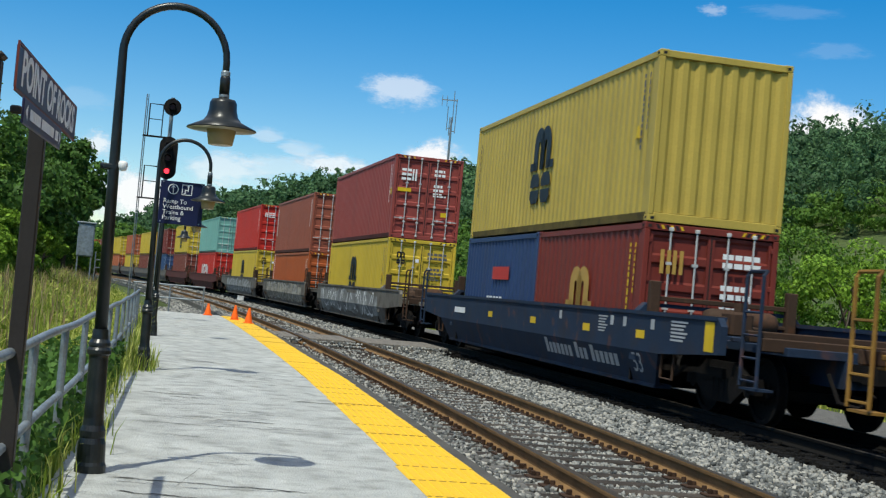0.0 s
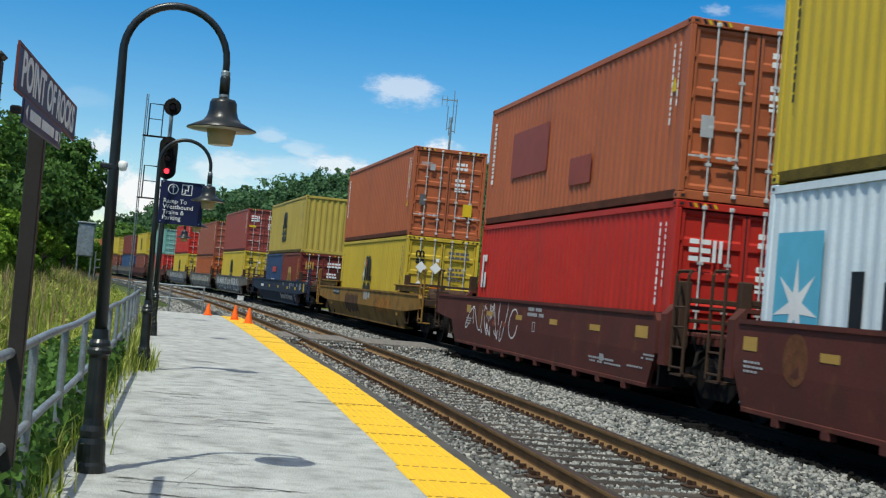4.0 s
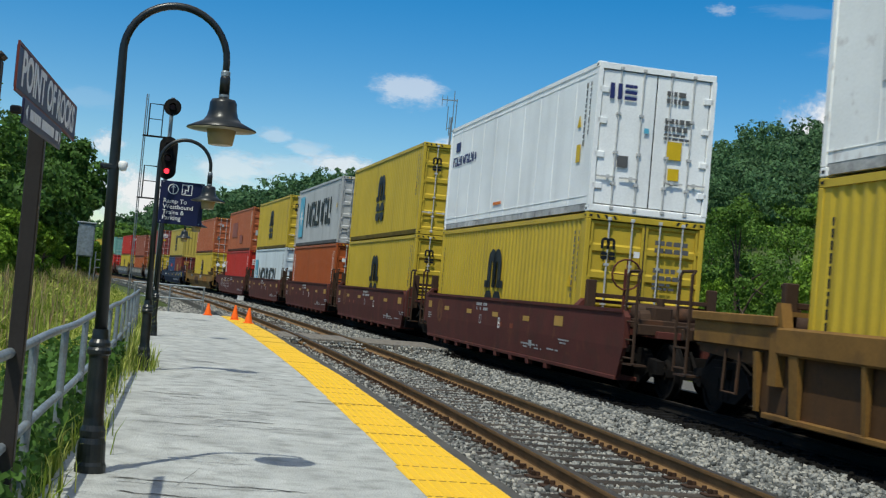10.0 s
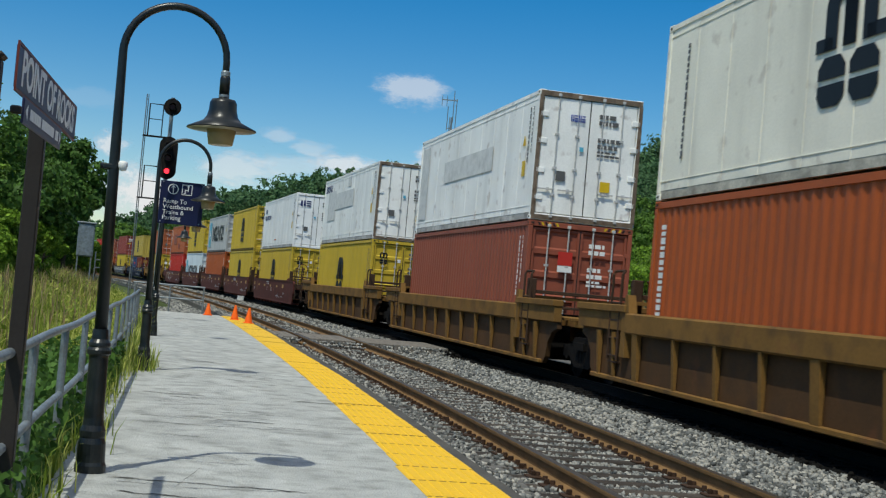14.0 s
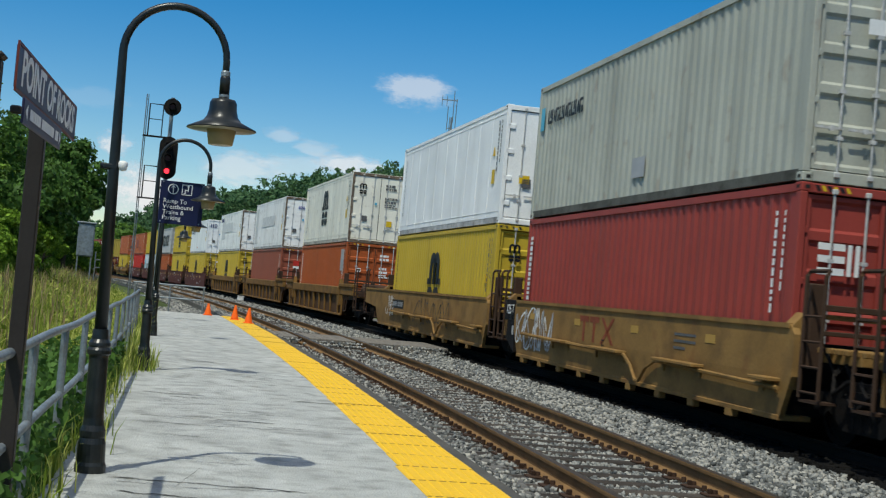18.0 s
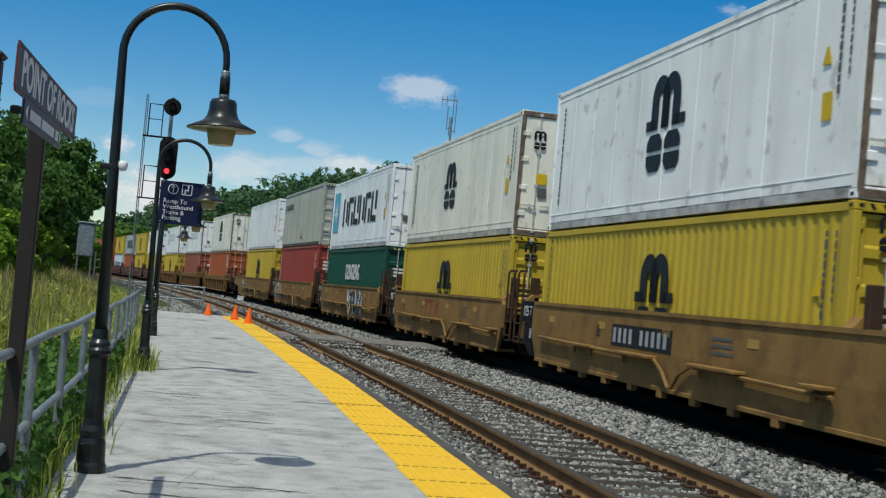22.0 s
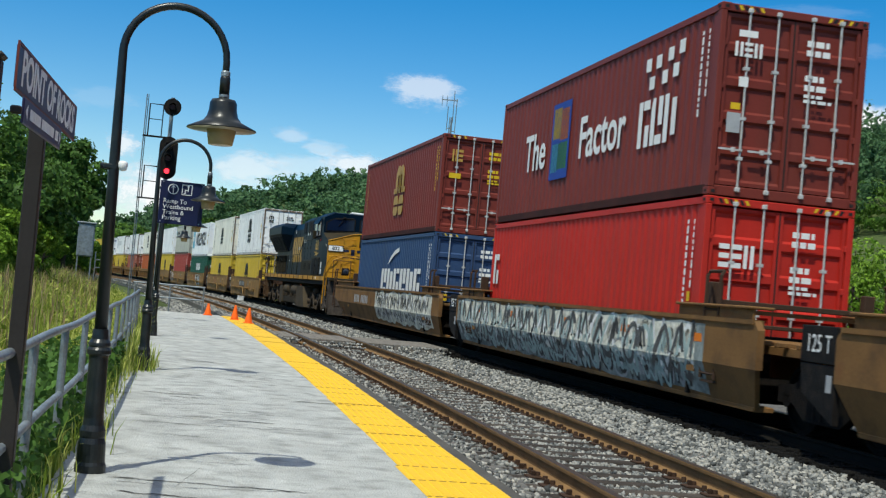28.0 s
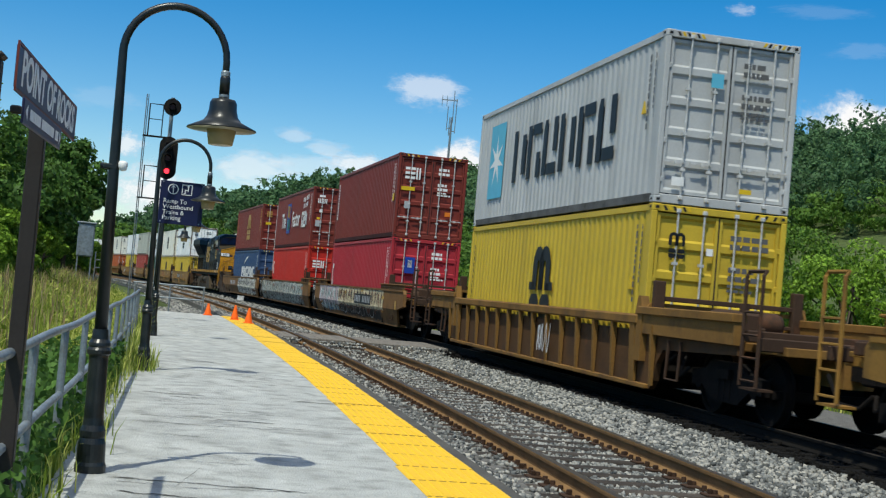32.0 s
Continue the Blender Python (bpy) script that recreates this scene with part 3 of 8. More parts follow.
def block_word(u0, u1, v0, v1, n, ink, t=.26, seed=0, slant=0.0):
    """A brand word as a row of plain bars and half blocks."""
    def fn(th, L, H):
        w, hgt = (u1 - u0) / n, v1 - v0
        pol = []
        for i in range(n):
            a, b = u0 + i * w + w * .05, u0 + (i + 1) * w - w * .10
            s = (b - a) * max(t, .24) * 1.15
            k = (i + seed) % 3
            cut = hgt * (.18 if k == 1 else 0)
            pol.append([(a, v0), (a + s, v0), (a + s, v1), (a + cut * .4, v1), (a, v1 - cut)])
            lo, hi = ((v0, v0 + hgt * .46), (v0 + hgt * .40, v1), (v0 + hgt * .12, v0 + hgt * .88))[k]
            pol.append([(b - s * 1.05, lo), (b, lo), (b, hi), (b - s * 1.05, hi)])
            if k != 2:
                z = v1 - hgt * .2 if k == 0 else v0
                pol.append([(a + s * 1.25, z), (b, z), (b, z + hgt * .2), (a + s * 1.25, z + hgt * .2)])
        side_shape(th, L, H, pol, ink, "logo")
    return fn


def star_panel(u0, u1, v0, v1):
    """A light blue panel with a white seven-pointed star."""
    def fn(th, L, H):
        side_patch(th, L, H, u0, u1, v0, v1, "cyan", "logo_panel")
        c, d = (u0 + u1) / 2, (v0 + v1) / 2
        R = (u1 - u0) * .40
        mk = Maker()
        pts = []
        for i in range(14):
            rr = R * (1.25 if v1 - v0 > (u1 - u0) * 1.3 else 1) if i % 2 == 0 else R * .36
            a = math.pi / 2 + i * math.pi / 7
            pts.append((L / 2 - c + rr * math.cos(a), d + rr * math.sin(a)))
        n = len(pts)
        y = WID / 2 + .010
        mk.add([(x, y, z) for x, z in pts] + [(L / 2 - c, y, d)], [((i + 1) % n, i, n) for i in range(n)])
        part("logo_star", mk, INK["white"], th)
    return fn


def rear_label(u0, u1, v0, v1, ink):
    return lambda th, L, H: rear_patch(th, L, H, u0, u1, v0, v1, ink)


def rear_word(u0, u1, v0, v1, n, ink, seed=0):
    def fn(th, L, H):
        rg = random.Random(seed)
        mk = Maker()
        w = (u1 - u0) / n
        for i in range(n):
            a, b = u0 + i * w, u0 + i * w + w * .82
            s, hz = (b - a) * .36, (v1 - v0) * .22
            quads = ((a, a + s, v0, v1), (b - s, b, v0, v1)) if rg.random() < .5 else ((a, b, v0, v0 + hz), (a, b, (v0 + v1 - hz) / 2, (v0 + v1 + hz) / 2), (a, b, v1 - hz, v1))
            for x0, x1, z0, z1 in quads:
                mk.box(-L / 2 - .024, -L / 2 - .02, WID / 2 - x1, WID / 2 - x0, z0, z1)
        part("logo", mk, INK[ink], th)
    return fn


def bars_rear(ink="white", seed=1):
    return lambda th, L, H: (rear_bars(th, L, H, ink, 1.42, H - .42, 2, seed), rear_bars(th, L, H, ink, 1.42, H - .95, 4, seed + 7))


def bars_side(ink="white", seed=1):
    return lambda th, L, H: (side_bars(th, L, H, ink, L - .62, H * .45, H - .35, seed), side_bars(th, L, H, ink, L - .38, H * .55, H - .35, seed + 3, .04))


def warn_tri(u, v, s=.22, ink="yellow"):
    return lambda th, L, H: side_shape(th, L, H, [[(u - s / 2, v), (u + s / 2, v), (u + s / 2 * .2, v + s), (u - s / 2 * .2, v + s)]], ink, "warning_label")


def patch(u0, u1, v0, v1, ink):
    return lambda th, L, H: side_patch(th, L, H, u0, u1, v0, v1, ink)


def vertical_marks(u, v0, v1, ink, seed=3, w=.16):
    return lambda th, L, H: side_bars(th, L, H, ink, u, v0, v1, seed, w)


def line_rear(ink="black"):
    """The line's mark on the near door leaf."""
    def fn(th, L, H):
        mk = Maker()
        pol = arch(.405, 2.22, 2.44, .03, .055) + arch(.525, 2.22, 2.44, .03, .055)
        for a in (.33, .49):
            pol += [[(a, 2.10), (a + .13, 2.10), (a + .13, 2.14), (a + .10, 2.17), (a + .03, 2.17), (a, 2.14)], [(a + .03, 2.01), (a + .10, 2.01), (a + .13, 2.04), (a + .13, 2.085), (a, 2.085), (a, 2.04)]]
        for pts in pol:
            mk.prism([(WID / 2 - u, v) for u, v in pts], -L / 2 - .024, -L / 2 - .02)
        part("logo", mk, INK[ink], th)
    return fn


STDW = 2.591


def yellow_box(top=True, H=2.896, color="yellow", mark_u=5.85, plain=False, ends=(0, 1), mark_low=True, label=""):
    dec = [twin_arch(mark_u, .62, 2.28 * H / 2.896, 1.3, "black", mark_low), vertical_marks(.42, 1.1, 2.4, "black", 5, .05), bars_side("dkgrey", 8), warn_tri(L_WARN, 1.45)]
    rear = [] if not ends[1] else [line_rear(), bars_rear("dkgrey", 5), rear_label(.62 + .38, 1.02 + .1, 2.1, 2.22, "white")]
    return container(color, H, LEN, "box", ends, label or "yellow corrugated steel container with a black line mark", dec, rear)


L_WARN = LEN - .75


def reefer(color, label, dec=(), rear=()):
    base_rear = [bars_rear("dkgrey", 3), rear_label(.50, .72, .9, 1.12, "dkgrey"), rear_label(1.55, 1.78, .75, .98, "yellow"), rear_label(1.0, 1.1, 1.6, 1.7, "cyan")]
    return container(color, 2.896, LEN, "reefer", (0, 1), label, list(dec) + [warn_tri(LEN - .9, 1.7), patch(LEN - .95, LEN - .72, 1.0, 1.35, "yellow"), bars_side("dkgrey", 6)], base_rear + list(rear))
# ---- well cars ----
def carpaint(name, c, dirt=.6):
    return mat(name, c, .75, vary=.14, scale=1.1, fine=22, bump=.12, dirt=(.045, .028, .018), dirt_amount=dirt, rust=.35)


K = {
    "oxide": carpaint("car_oxide_red", (.092, .0256, .0192), .45),
    "gold": carpaint("car_weathered_gold", (.250, .142, .044), .5),
    "mustard": carpaint("car_mustard", (.248, .132, .028), .65),
    "ribgold": carpaint("car_dull_gold", (.200, .104, .026), .7),
    "web": carpaint("car_rusty_web", (.085, .042, .016), .7),
    "brown": carpaint("car_worn_brown", (.185, .095, .033), .65),
    "gear": carpaint("car_dark_gear", (.050, .028, .017), .6),
    "blue": carpaint("car_dark_blue", (.0144, .028, .0544), .4),
    "grey": carpaint("car_faded_grey", (.136, .124, .104), .75),
}
WHEEL_R = 0.457
spin_a, spin_b = [], []


def wheelset_mesh():
    mk = Maker().rod((0, -.95, 0), (0, .95, 0), .085, n=10)
    rot = Matrix.Rotation(radians(90), 3, "X")
    for sy in (-1, 1):
        y = sy * .7525
        prof = [(.10, -.075), (.16, -.08), (.20, -.03), (WHEEL_R - .07, -.03), (WHEEL_R - .06, -.065), (WHEEL_R, -.065), (WHEEL_R - .004, .035), (WHEEL_R + .025, .05), (WHEEL_R + .02, .07), (WHEEL_R - .05, .07), (.2, .02), (.1, .06)]
        prof = [(r, -z * 1.0) if sy > 0 else (r, z) for r, z in prof]
        if sy > 0:
            prof = prof[::-1]
        mk.turned(prof, (0, y, 0), 24, 0, rot.inverted() if sy > 0 else rot.inverted())
        for i in range(4):
            a = i * math.pi / 2
            mk.rod((math.cos(a) * .15, y + sy * .02, math.sin(a) * .15), (math.cos(a) * .15, y + sy * .10, math.sin(a) * .15), .02, n=5)
        mk.rod((0, sy * .94, 0), (0, sy * 1.06, 0), .11, n=10)
    return mk.mesh("wheelset", M["truck"])


def bogie_frame():
    mk = Maker()
    for sy in (-1, 1):
        y0, y1 = (.93, 1.06) if sy > 0 else (-1.06, -.93)
        mk.slab([(-1.12, .40), (-1.12, .62), (-.70, .66), (-.45, .80), (.45, .80), (.70, .66), (1.12, .62), (1.12, .40), (.75, .42), (.42, .22), (-.42, .22), (-.75, .42)], y0, y1)
        for x in (-.18, 0, .18):
            mk.rod((x, sy * 1.0, .26), (x, sy * 1.0, .58), .075, n=8)
        mk.box(-.25, .25, min(sy * .9, sy * 1.14), max(sy * .9, sy * 1.14), .56, .70)
    mk.box(-.2, .2, -1.0, 1.0, .48, .74).box(-1.05, 1.05, -.5, .5, .34, .72)
    mk.rod((0, 0, .7), (0, 0, .95), .22, n=12)
    mk.box(-1.2, -1.12, -.9, .9, .38, .5).box(1.12, 1.2, -.9, .9, .38, .5)
    return mk.mesh("bogie", M["truck"])


BOGIE_M, WSET_M = bogie_frame(), wheelset_mesh()
AXLE = .889


def bogie(parent, x):
    b = part("bogie", BOGIE_M, M["truck"], parent, "grimy cast-steel bogie, darkened for under-car shade", m=pose(x, 0, 0))
    for sx, keep in ((1, spin_a), (-1, spin_b)):
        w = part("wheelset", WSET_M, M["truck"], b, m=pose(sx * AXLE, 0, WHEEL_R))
        keep.append(w)
    return b


def scribble(parent, L, u0, u1, v0, v1, y, ink, seed, loops=5, w=.05, name="graffiti"):
    """Spray-painted strokes on a car's near side, as flat ribbons."""
    rg = random.Random(seed)
    mk = Maker()
    step = (u1 - u0) / loops
    for i in range(loops):
        cx, cy = u0 + (i + .5) * step, (v0 + v1) / 2
        rx, ry = step * rg.uniform(.35, .6), (v1 - v0) * rg.uniform(.3, .5)
        a0, tw = rg.uniform(0, 6), rg.uniform(4.2, 7.5)
        f2, ph = rg.choice((1, 2, 2, 3)), rg.uniform(0, 3)
        pts = [(cx + rx * math.cos(a0 + tw * k / 14), cy + ry * math.sin(f2 * (a0 + tw * k / 14) + ph)) for k in range(15)]
        for (ua, va), (ub, vb) in zip(pts[:-1], pts[1:]):
            d = math.hypot(ub - ua, vb - va) + 1e-6
            px, pz = -(vb - va) / d * w / 2, (ub - ua) / d * w / 2
            q = [(ua + px, va + pz), (ub + px, vb + pz), (ub - px, vb - pz), (ua - px, va - pz)]
            mk.add([(L / 2 - a, y, min(max(b, v0), v1)) for a, b in q], [(0, 1, 2, 3)])
    part(name, mk, INK[ink], parent)["kind"] = "stuff"


SIDE_Y = 1.47


def car_marks(th, L, items):
    """Flat plates of paint: (u0, u1, v0, v1, ink) along the near side, u from the front end."""
    for u0, u1, v0, v1, ink in items:
        mk = Maker()
        for lo, hi in ((v0, min(v1, BEND)), (max(v0, BEND), v1)):
            if hi > lo:
                mk.box(L / 2 - u1, L / 2 - u0, SIDE_Y + .002, SIDE_Y + .006, lo, hi)
        part("marking", mk, INK[ink], th)


def end_gear(th, sx, xs, xe, paint, rails=True, brake=False, solo=True, dim=False):
    """Platform, ladder, grab irons and coupler beyond the well."""
    a, b = sorted((sx * xs, sx * xe))
    mk = Maker().bev(a, b, -1.05, 1.05, .98, 1.10, .01)
    mk.box(a, b, -.22, .22, .62, .985)
    part("end_platform", mk, paint, th)
    for i in range(5):
        x = a + (b - a) * (i + .5) / 5
        part("grating_bar", cached(("grate", paint.name), lambda: Maker().bev(-.05, .05, -1.22, 1.22, 1.095, 1.16, .01).mesh("grating_bar", paint)), paint, th, m=pose(x, 0, 0))
    pk = Maker().prism([(-1.45, .62), (-1.32, .62), (-1.28, 1.5), (1.28, 1.5), (1.32, .62), (1.45, .62), (1.45, 1.40), (1.30, 1.56), (-1.30, 1.56), (-1.45, 1.40)], *sorted((sx * (xs - .18), sx * (xs + .05))))
    part("bulkhead", pk, paint, th)
    part("end_wall", cached(("end_wall",), lambda: Maker().bev(-.03, .03, -1.36, 1.36, .28, 1.2, .01).mesh("end_wall", M["dark"])), M["dark"], th, m=pose(sx * 6.2, 0, 0))
    if rails:
        for sy in (-1, 1):
            x = sx * (xe - .55 if solo else xs + .25)
            x2 = sx * (xe - .08 if solo else xs + .70)
            y = sy * 1.42
            mk = Maker()
            mk.pipe([(x, y, .55), (x, y, 2.0), (x, y - sy * .04, 2.06), (x2, y - sy * .04, 2.06), (x2, y, 2.0), (x2, y, .55)], .027, 6)
            for z in (.62, .92, 1.22, 1.52):
                mk.rod((x, y, z), (x2, y, z), .018, n=5)
            mk.box(min(x, x2), max(x, x2), min(y, y - sy * .25), max(y, y - sy * .25), .50, .53)
            part("ladder", mk, K["gear"] if dim else paint, th)
    if brake:
        mk = Maker().rod((sx * (xs + .6), .75, 1.1), (sx * (xs + .6), .75, 2.15), .03, n=6)
        n = 14
        ring = [(sx * (xs + .65), .75 + .28 * math.cos(2 * math.pi * i / n), 2.05 + .28 * math.sin(2 * math.pi * i / n)) for i in range(n + 1)]
        mk.pipe(ring, .018, 5)
        for i in range(4):
            c, s = math.cos(i * math.pi / 2) * .28, math.sin(i * math.pi / 2) * .28
            mk.rod((sx * (xs + .65), .75, 2.05), (sx * (xs + .65), .75 + c, 2.05 + s), .012, n=4)
        part("brake_wheel", mk, paint, th)
    g = K["gear"]
    for k, (dx, y, z, n) in enumerate(((.35, 1.18, .86, 2), (.75, 1.12, .70, 1))):
        for i in range(n + 1):
            q = Maker().pipe([(sx * (xs + dx + i * .06), y - .3 * i, z + .3), (sx * (xs + dx + .1), y - .1, z), (sx * (xs + dx + .35), y + .05, z - .22), (sx * (xs + dx + .6), y, z - .05)], .026, 5)
            part("brake_hose", q, M["dark"], th)
    for y0, y1 in ((1.12, 1.30), (-1.30, -1.12)):
        part("end_post", Maker().bev(*sorted((sx * (xs + .02), sx * (xs + .16))), y0, y1, .9, 1.92, .015), g, th)
    for z0, z1 in ((1.60, 1.68), (1.30, 1.36)):
        part("end_bar", Maker().bev(*sorted((sx * (xs + .05), sx * (xs + .12))), -1.2, 1.2, z0, z1, .01), g, th)
    if solo:
        part("air_reservoir", Maker().turned([(.04, -.62), (.16, -.58), (.19, -.5), (.19, .5), (.16, .58), (.04, .62)], (sx * (xs + .95), .1, 1.36), 12, 0, Matrix.Rotation(radians(90), 3, "X")), g, th, "rusty brake air reservoir", smooth=True)
        part("brake_cylinder", Maker().turned([(.05, 0), (.15, .05), (.17, .3), (.06, .45), (.03, .8)], (sx * (xs + 1.5), .85, 1.28), 10, 0, Matrix.Rotation(radians(90), 3, "X")), g, th)
        part("control_valve", Maker().bev(*sorted((sx * (xs + 1.35), sx * (xs + 1.75))), .25, .62, 1.14, 1.52, .04).rod((sx * (xs + 1.5), .4, 1.5), (sx * (xs + 1.5), .4, 1.66), .08, n=8), g, th)
        part("step_stirrup", Maker().pipe([(sx * (xs + 1.05), 1.38, 1.0), (sx * (xs + 1.05), 1.40, .42), (sx * (xs + 1.5), 1.40, .42), (sx * (xs + 1.5), 1.38, 1.0)], .024, 5), g, th)
        part("cross_tie", Maker().bev(*sorted((sx * (xe - .75), sx * (xe - .62))), -1.3, 1.3, 1.12, 1.28, .015), g, th)
        part("cross_tie", Maker().bev(*sorted((sx * (xe - .2), sx * (xe - .1))), -1.35, 1.35, 1.02, 1.2, .015), g, th)
        mk = Maker().box(*sorted((sx * xe, sx * (xe + .45))), -.12, .12, .74, .96)
        mk.bev(*sorted((sx * (xe + .35), sx * (xe + .7))), -.2, .2, .70, 1.0, .03)
        mk.pipe([(sx * xe, .45, .8), (sx * (xe + .25), .42, .45), (sx * (xe + .55), .3, .42), (sx * (xe + .7), .2, .6)], .03, 6)
        part("coupler", mk, M["truck"], th, "rusty knuckle coupler and hose")


BEND, SLOPE = .78, .36


def smooth_side(xf, xb, top=1.41, cut=7.15, slope=SLOPE):
    """Upright upper plate from -xb to xf, and a lower plate that leans inward, cut away on a slant before the bogies."""
    def ends(x):
        return (cut, cut + .45, .90) if x > 9.2 else (x - .3, x, BEND)
    (bf, tf, zf), (bb, tb, zb) = ends(xf), ends(xb)
    pts = [(-xb, zb)] * (zb > BEND) + [(-tb, BEND), (tf, BEND)] + [(xf, zf)] * (zf > BEND) + [(xf, top - .12), (xf - .12, top), (-xb + .12, top), (-xb, top - .12)]
    upper = Maker().slab(pts, -.05, .05).box(-xb + .12, xf - .12, -.09, .075, top - .05, top + .012)
    y = .05 - (BEND - .25) * slope
    lower = Maker().add([(-tb, .05, BEND), (tf, .05, BEND), (bf, y, .25), (-bb, y, .25), (-tb, -.02, BEND), (tf, -.02, BEND), (bf, y - .07, .25), (-bb, y - .07, .25)],
                        [(0, 1, 2, 3)[::-1], (4, 5, 6, 7), (3, 2, 6, 7)[::-1], (1, 5, 6, 2)[::-1], (0, 3, 7, 4)[::-1]])
    return upper, lower, Maker().bev(-bb, bf, -.42, y + .02, .22, .29, .01)


def lean(th):
    slope = .06 if any(c.name.startswith("bracket") for c in th.children) else SLOPE
    if any(c.name.startswith("web") for s in th.children for c in s.children):
        return
    """Lay paint and lettering on the lower plate."""
    for ob in th.children:
        if ob.name.split(".")[0] in ("marking", "graffiti", "lettering", "logo", "emblem"):
            m, back = ob.matrix_basis, ob.matrix_basis.inverted()
            for v in ob.data.vertices:
                p = m @ v.co
                if p.z < BEND and p.y > 1.3:
                    p.y -= (BEND - p.z) * slope
                    v.co = back @ p


def well_car(style, paint, pitch_f, pitch_b, bogies, ends, label, brake=None, steps=False, dark_end=False, dense=False):
    """One well unit: x from -pitch_b to pitch_f round the well's middle. bogies: their x. ends: for each end, is it a coupled end."""
    p = K[paint]
    th = thing("well_car", None, label, "well car", "cars of the train")
    end = 6.55
    if style == "smooth":
        for sy in (-1, 1):
            xf, xb = [min(r - 1.15, 9.75) if c else max(lim, r - (1.0 if paint == "brown" else 1.9)) for r, c, lim in ((pitch_f, ends[0], 5.75 if dark_end else 6.28), (pitch_b, ends[1], 6.68 if paint == "gold" and steps else 6.28))]
            if sy < 0:
                xf, xb = xb, xf
            up, low, fl = smooth_side(xf, xb, 1.34 if paint == "mustard" else 1.41, 8.45 if paint == "brown" else 7.15, .06 if steps else SLOPE)
            sill = part("side_sill", up, p, th, m=pose(0, sy * (SIDE_Y - .05), 0, 0, 0, 0 if sy > 0 else 180))
            part("lower_plate", low, p, sill)
            part("bottom_flange", fl, p, sill)
            if paint in ("brown", "mustard"):
                for a, b in ((-xb + .25, -5.85), (5.85, xf - .25)):
                    part("end_deck", Maker().bev(a, b, -.30, .06, 1.56, 1.60, .012).box(a + .03, b - .03, -.04, .0, 1.40, 1.56), p, sill)
        if steps:
            if paint == "gold":
                for x, w in ((2.4, 1.1), (-.36, 1.5), (-3.4, 1.5), (-6.15, .5)):
                    part("foot_step", Maker().bev(-w / 2, w / 2, -.1, .17, -.02, .03, .01).box(-w / 2 + .05, -w / 2 + .11, -.1, .0, -.16, 0).box(w / 2 - .11, w / 2 - .05, -.1, 0, -.16, 0), p, th, m=pose(x, SIDE_Y + .02, .71))
                part("foot_rail", cached(("foot_rail", paint), lambda: Maker().pipe([(5.0, 0, .07), (-1.15, 0, .02), (-1.45, 0, -.12), (-1.72, 0, -.34), (-1.86, 0, -.34), (-2.1, 0, -.12), (-2.5, 0, .02), (-6.45, 0, -.04)], .03, 6).mesh("foot_rail", p)), p, th, m=pose(0, SIDE_Y + .05, .66))
            for i in range(9):
                part("bracket", cached(("lug", paint), lambda: Maker().bev(-.10, .10, -.06, .06, -.10, .02, .015).mesh("bracket", p)), p, th, m=pose(-5 + i * 1.25, SIDE_Y - .07, .22))
    else:
        low = 1.19 if dense else 1.01

        def rib_mesh(w, z0):
            zt = low + .01
            return Maker().add([(-w, -.01, z0), (w, -.01, z0), (w, .03, z0), (-w, .03, z0), (-w, -.01, zt), (w, -.01, zt), (w, .085, zt), (-w, .085, zt)],
                               [(3, 2, 1, 0), (4, 5, 6, 7), (0, 1, 5, 4), (1, 2, 6, 5), (2, 3, 7, 6), (3, 0, 4, 7)]).mesh("rib", p)
        rib, wide = cached(("rib", paint, dense), lambda: rib_mesh(.045, .26)), cached(("wide_rib", paint, dense), lambda: rib_mesh(.11, .24))
        for sy in (-1, 1):
            ends_x = [(r - 1.5, 7.55) if c else (r - .75, r - .85) for r, c in ((pitch_f, ends[0]), (pitch_b, ends[1]))]
            (xf, wf), (xb, wb) = ends_x
            if sy < 0:
                xf, wf, xb, wb = xb, wb, xf, wf
            s = part("side_sill", Maker().bev(-6.42, 6.42, -.12, .10, low, 1.36, .03).bev(-wb + .75, wf - .75, -.14, .04, .19, .27, .015).box(-6.3, 6.3, -.35, -.1, .2, .28), p, th, m=pose(0, sy * (SIDE_Y - .10), 0, 0, 0, 0 if sy > 0 else 180))
            for a, b in ((-xb, -6.43), (6.43, xf)):
                part("end_sill", Maker().bev(a, b, -.12, .11, 1.36, 1.49, .015).box(a + .02, b - .02, -.10, .06, 1.06, 1.36), p, s)
            for q in (-6.44, 6.44):
                part("gusset", Maker().slab([(q - .16, 1.36), (q + .16, 1.36), (q + .05, 1.66), (q - .05, 1.66)], -.06, .08), p, s)
            cut = [(wf - .70, .20), (wf - .55, .34), (wf - .48, .62), (wf - .25, .84), (xf - .05, .92)]
            cutb = [(-wb + .70, .20), (-wb + .55, .34), (-wb + .48, .62), (-wb + .25, .84), (-xb + .05, .92)]
            part("web", Maker().slab(cut + [(xf - .05, 1.1), (-xb + .05, 1.1)] + cutb[::-1], -.13, -.03), K["web"], s, "rusty brown side plate")
            for x in ([-5.25 + i * .94 for i in range(12)] if dense else (-4.4, -2.96, -1.5, 1.42, 2.82, 4.32)):
                part("rib", rib, p, s, m=pose(x, 0, 0))
            for x in ((-6.2, 6.1) if dense else (-6.2, 0.0, 5.95)):
                part("rib", wide, p, s, m=pose(x, 0, 0))
            for x in (7.0, 7.78, 8.55):
                if x < wf - .5:
                    part("rib", rib, p, s, m=pose(x, 0, 0))
                if x < wb - .5:
                    part("rib", rib, p, s, m=pose(-x, 0, 0))
    mk = Maker()
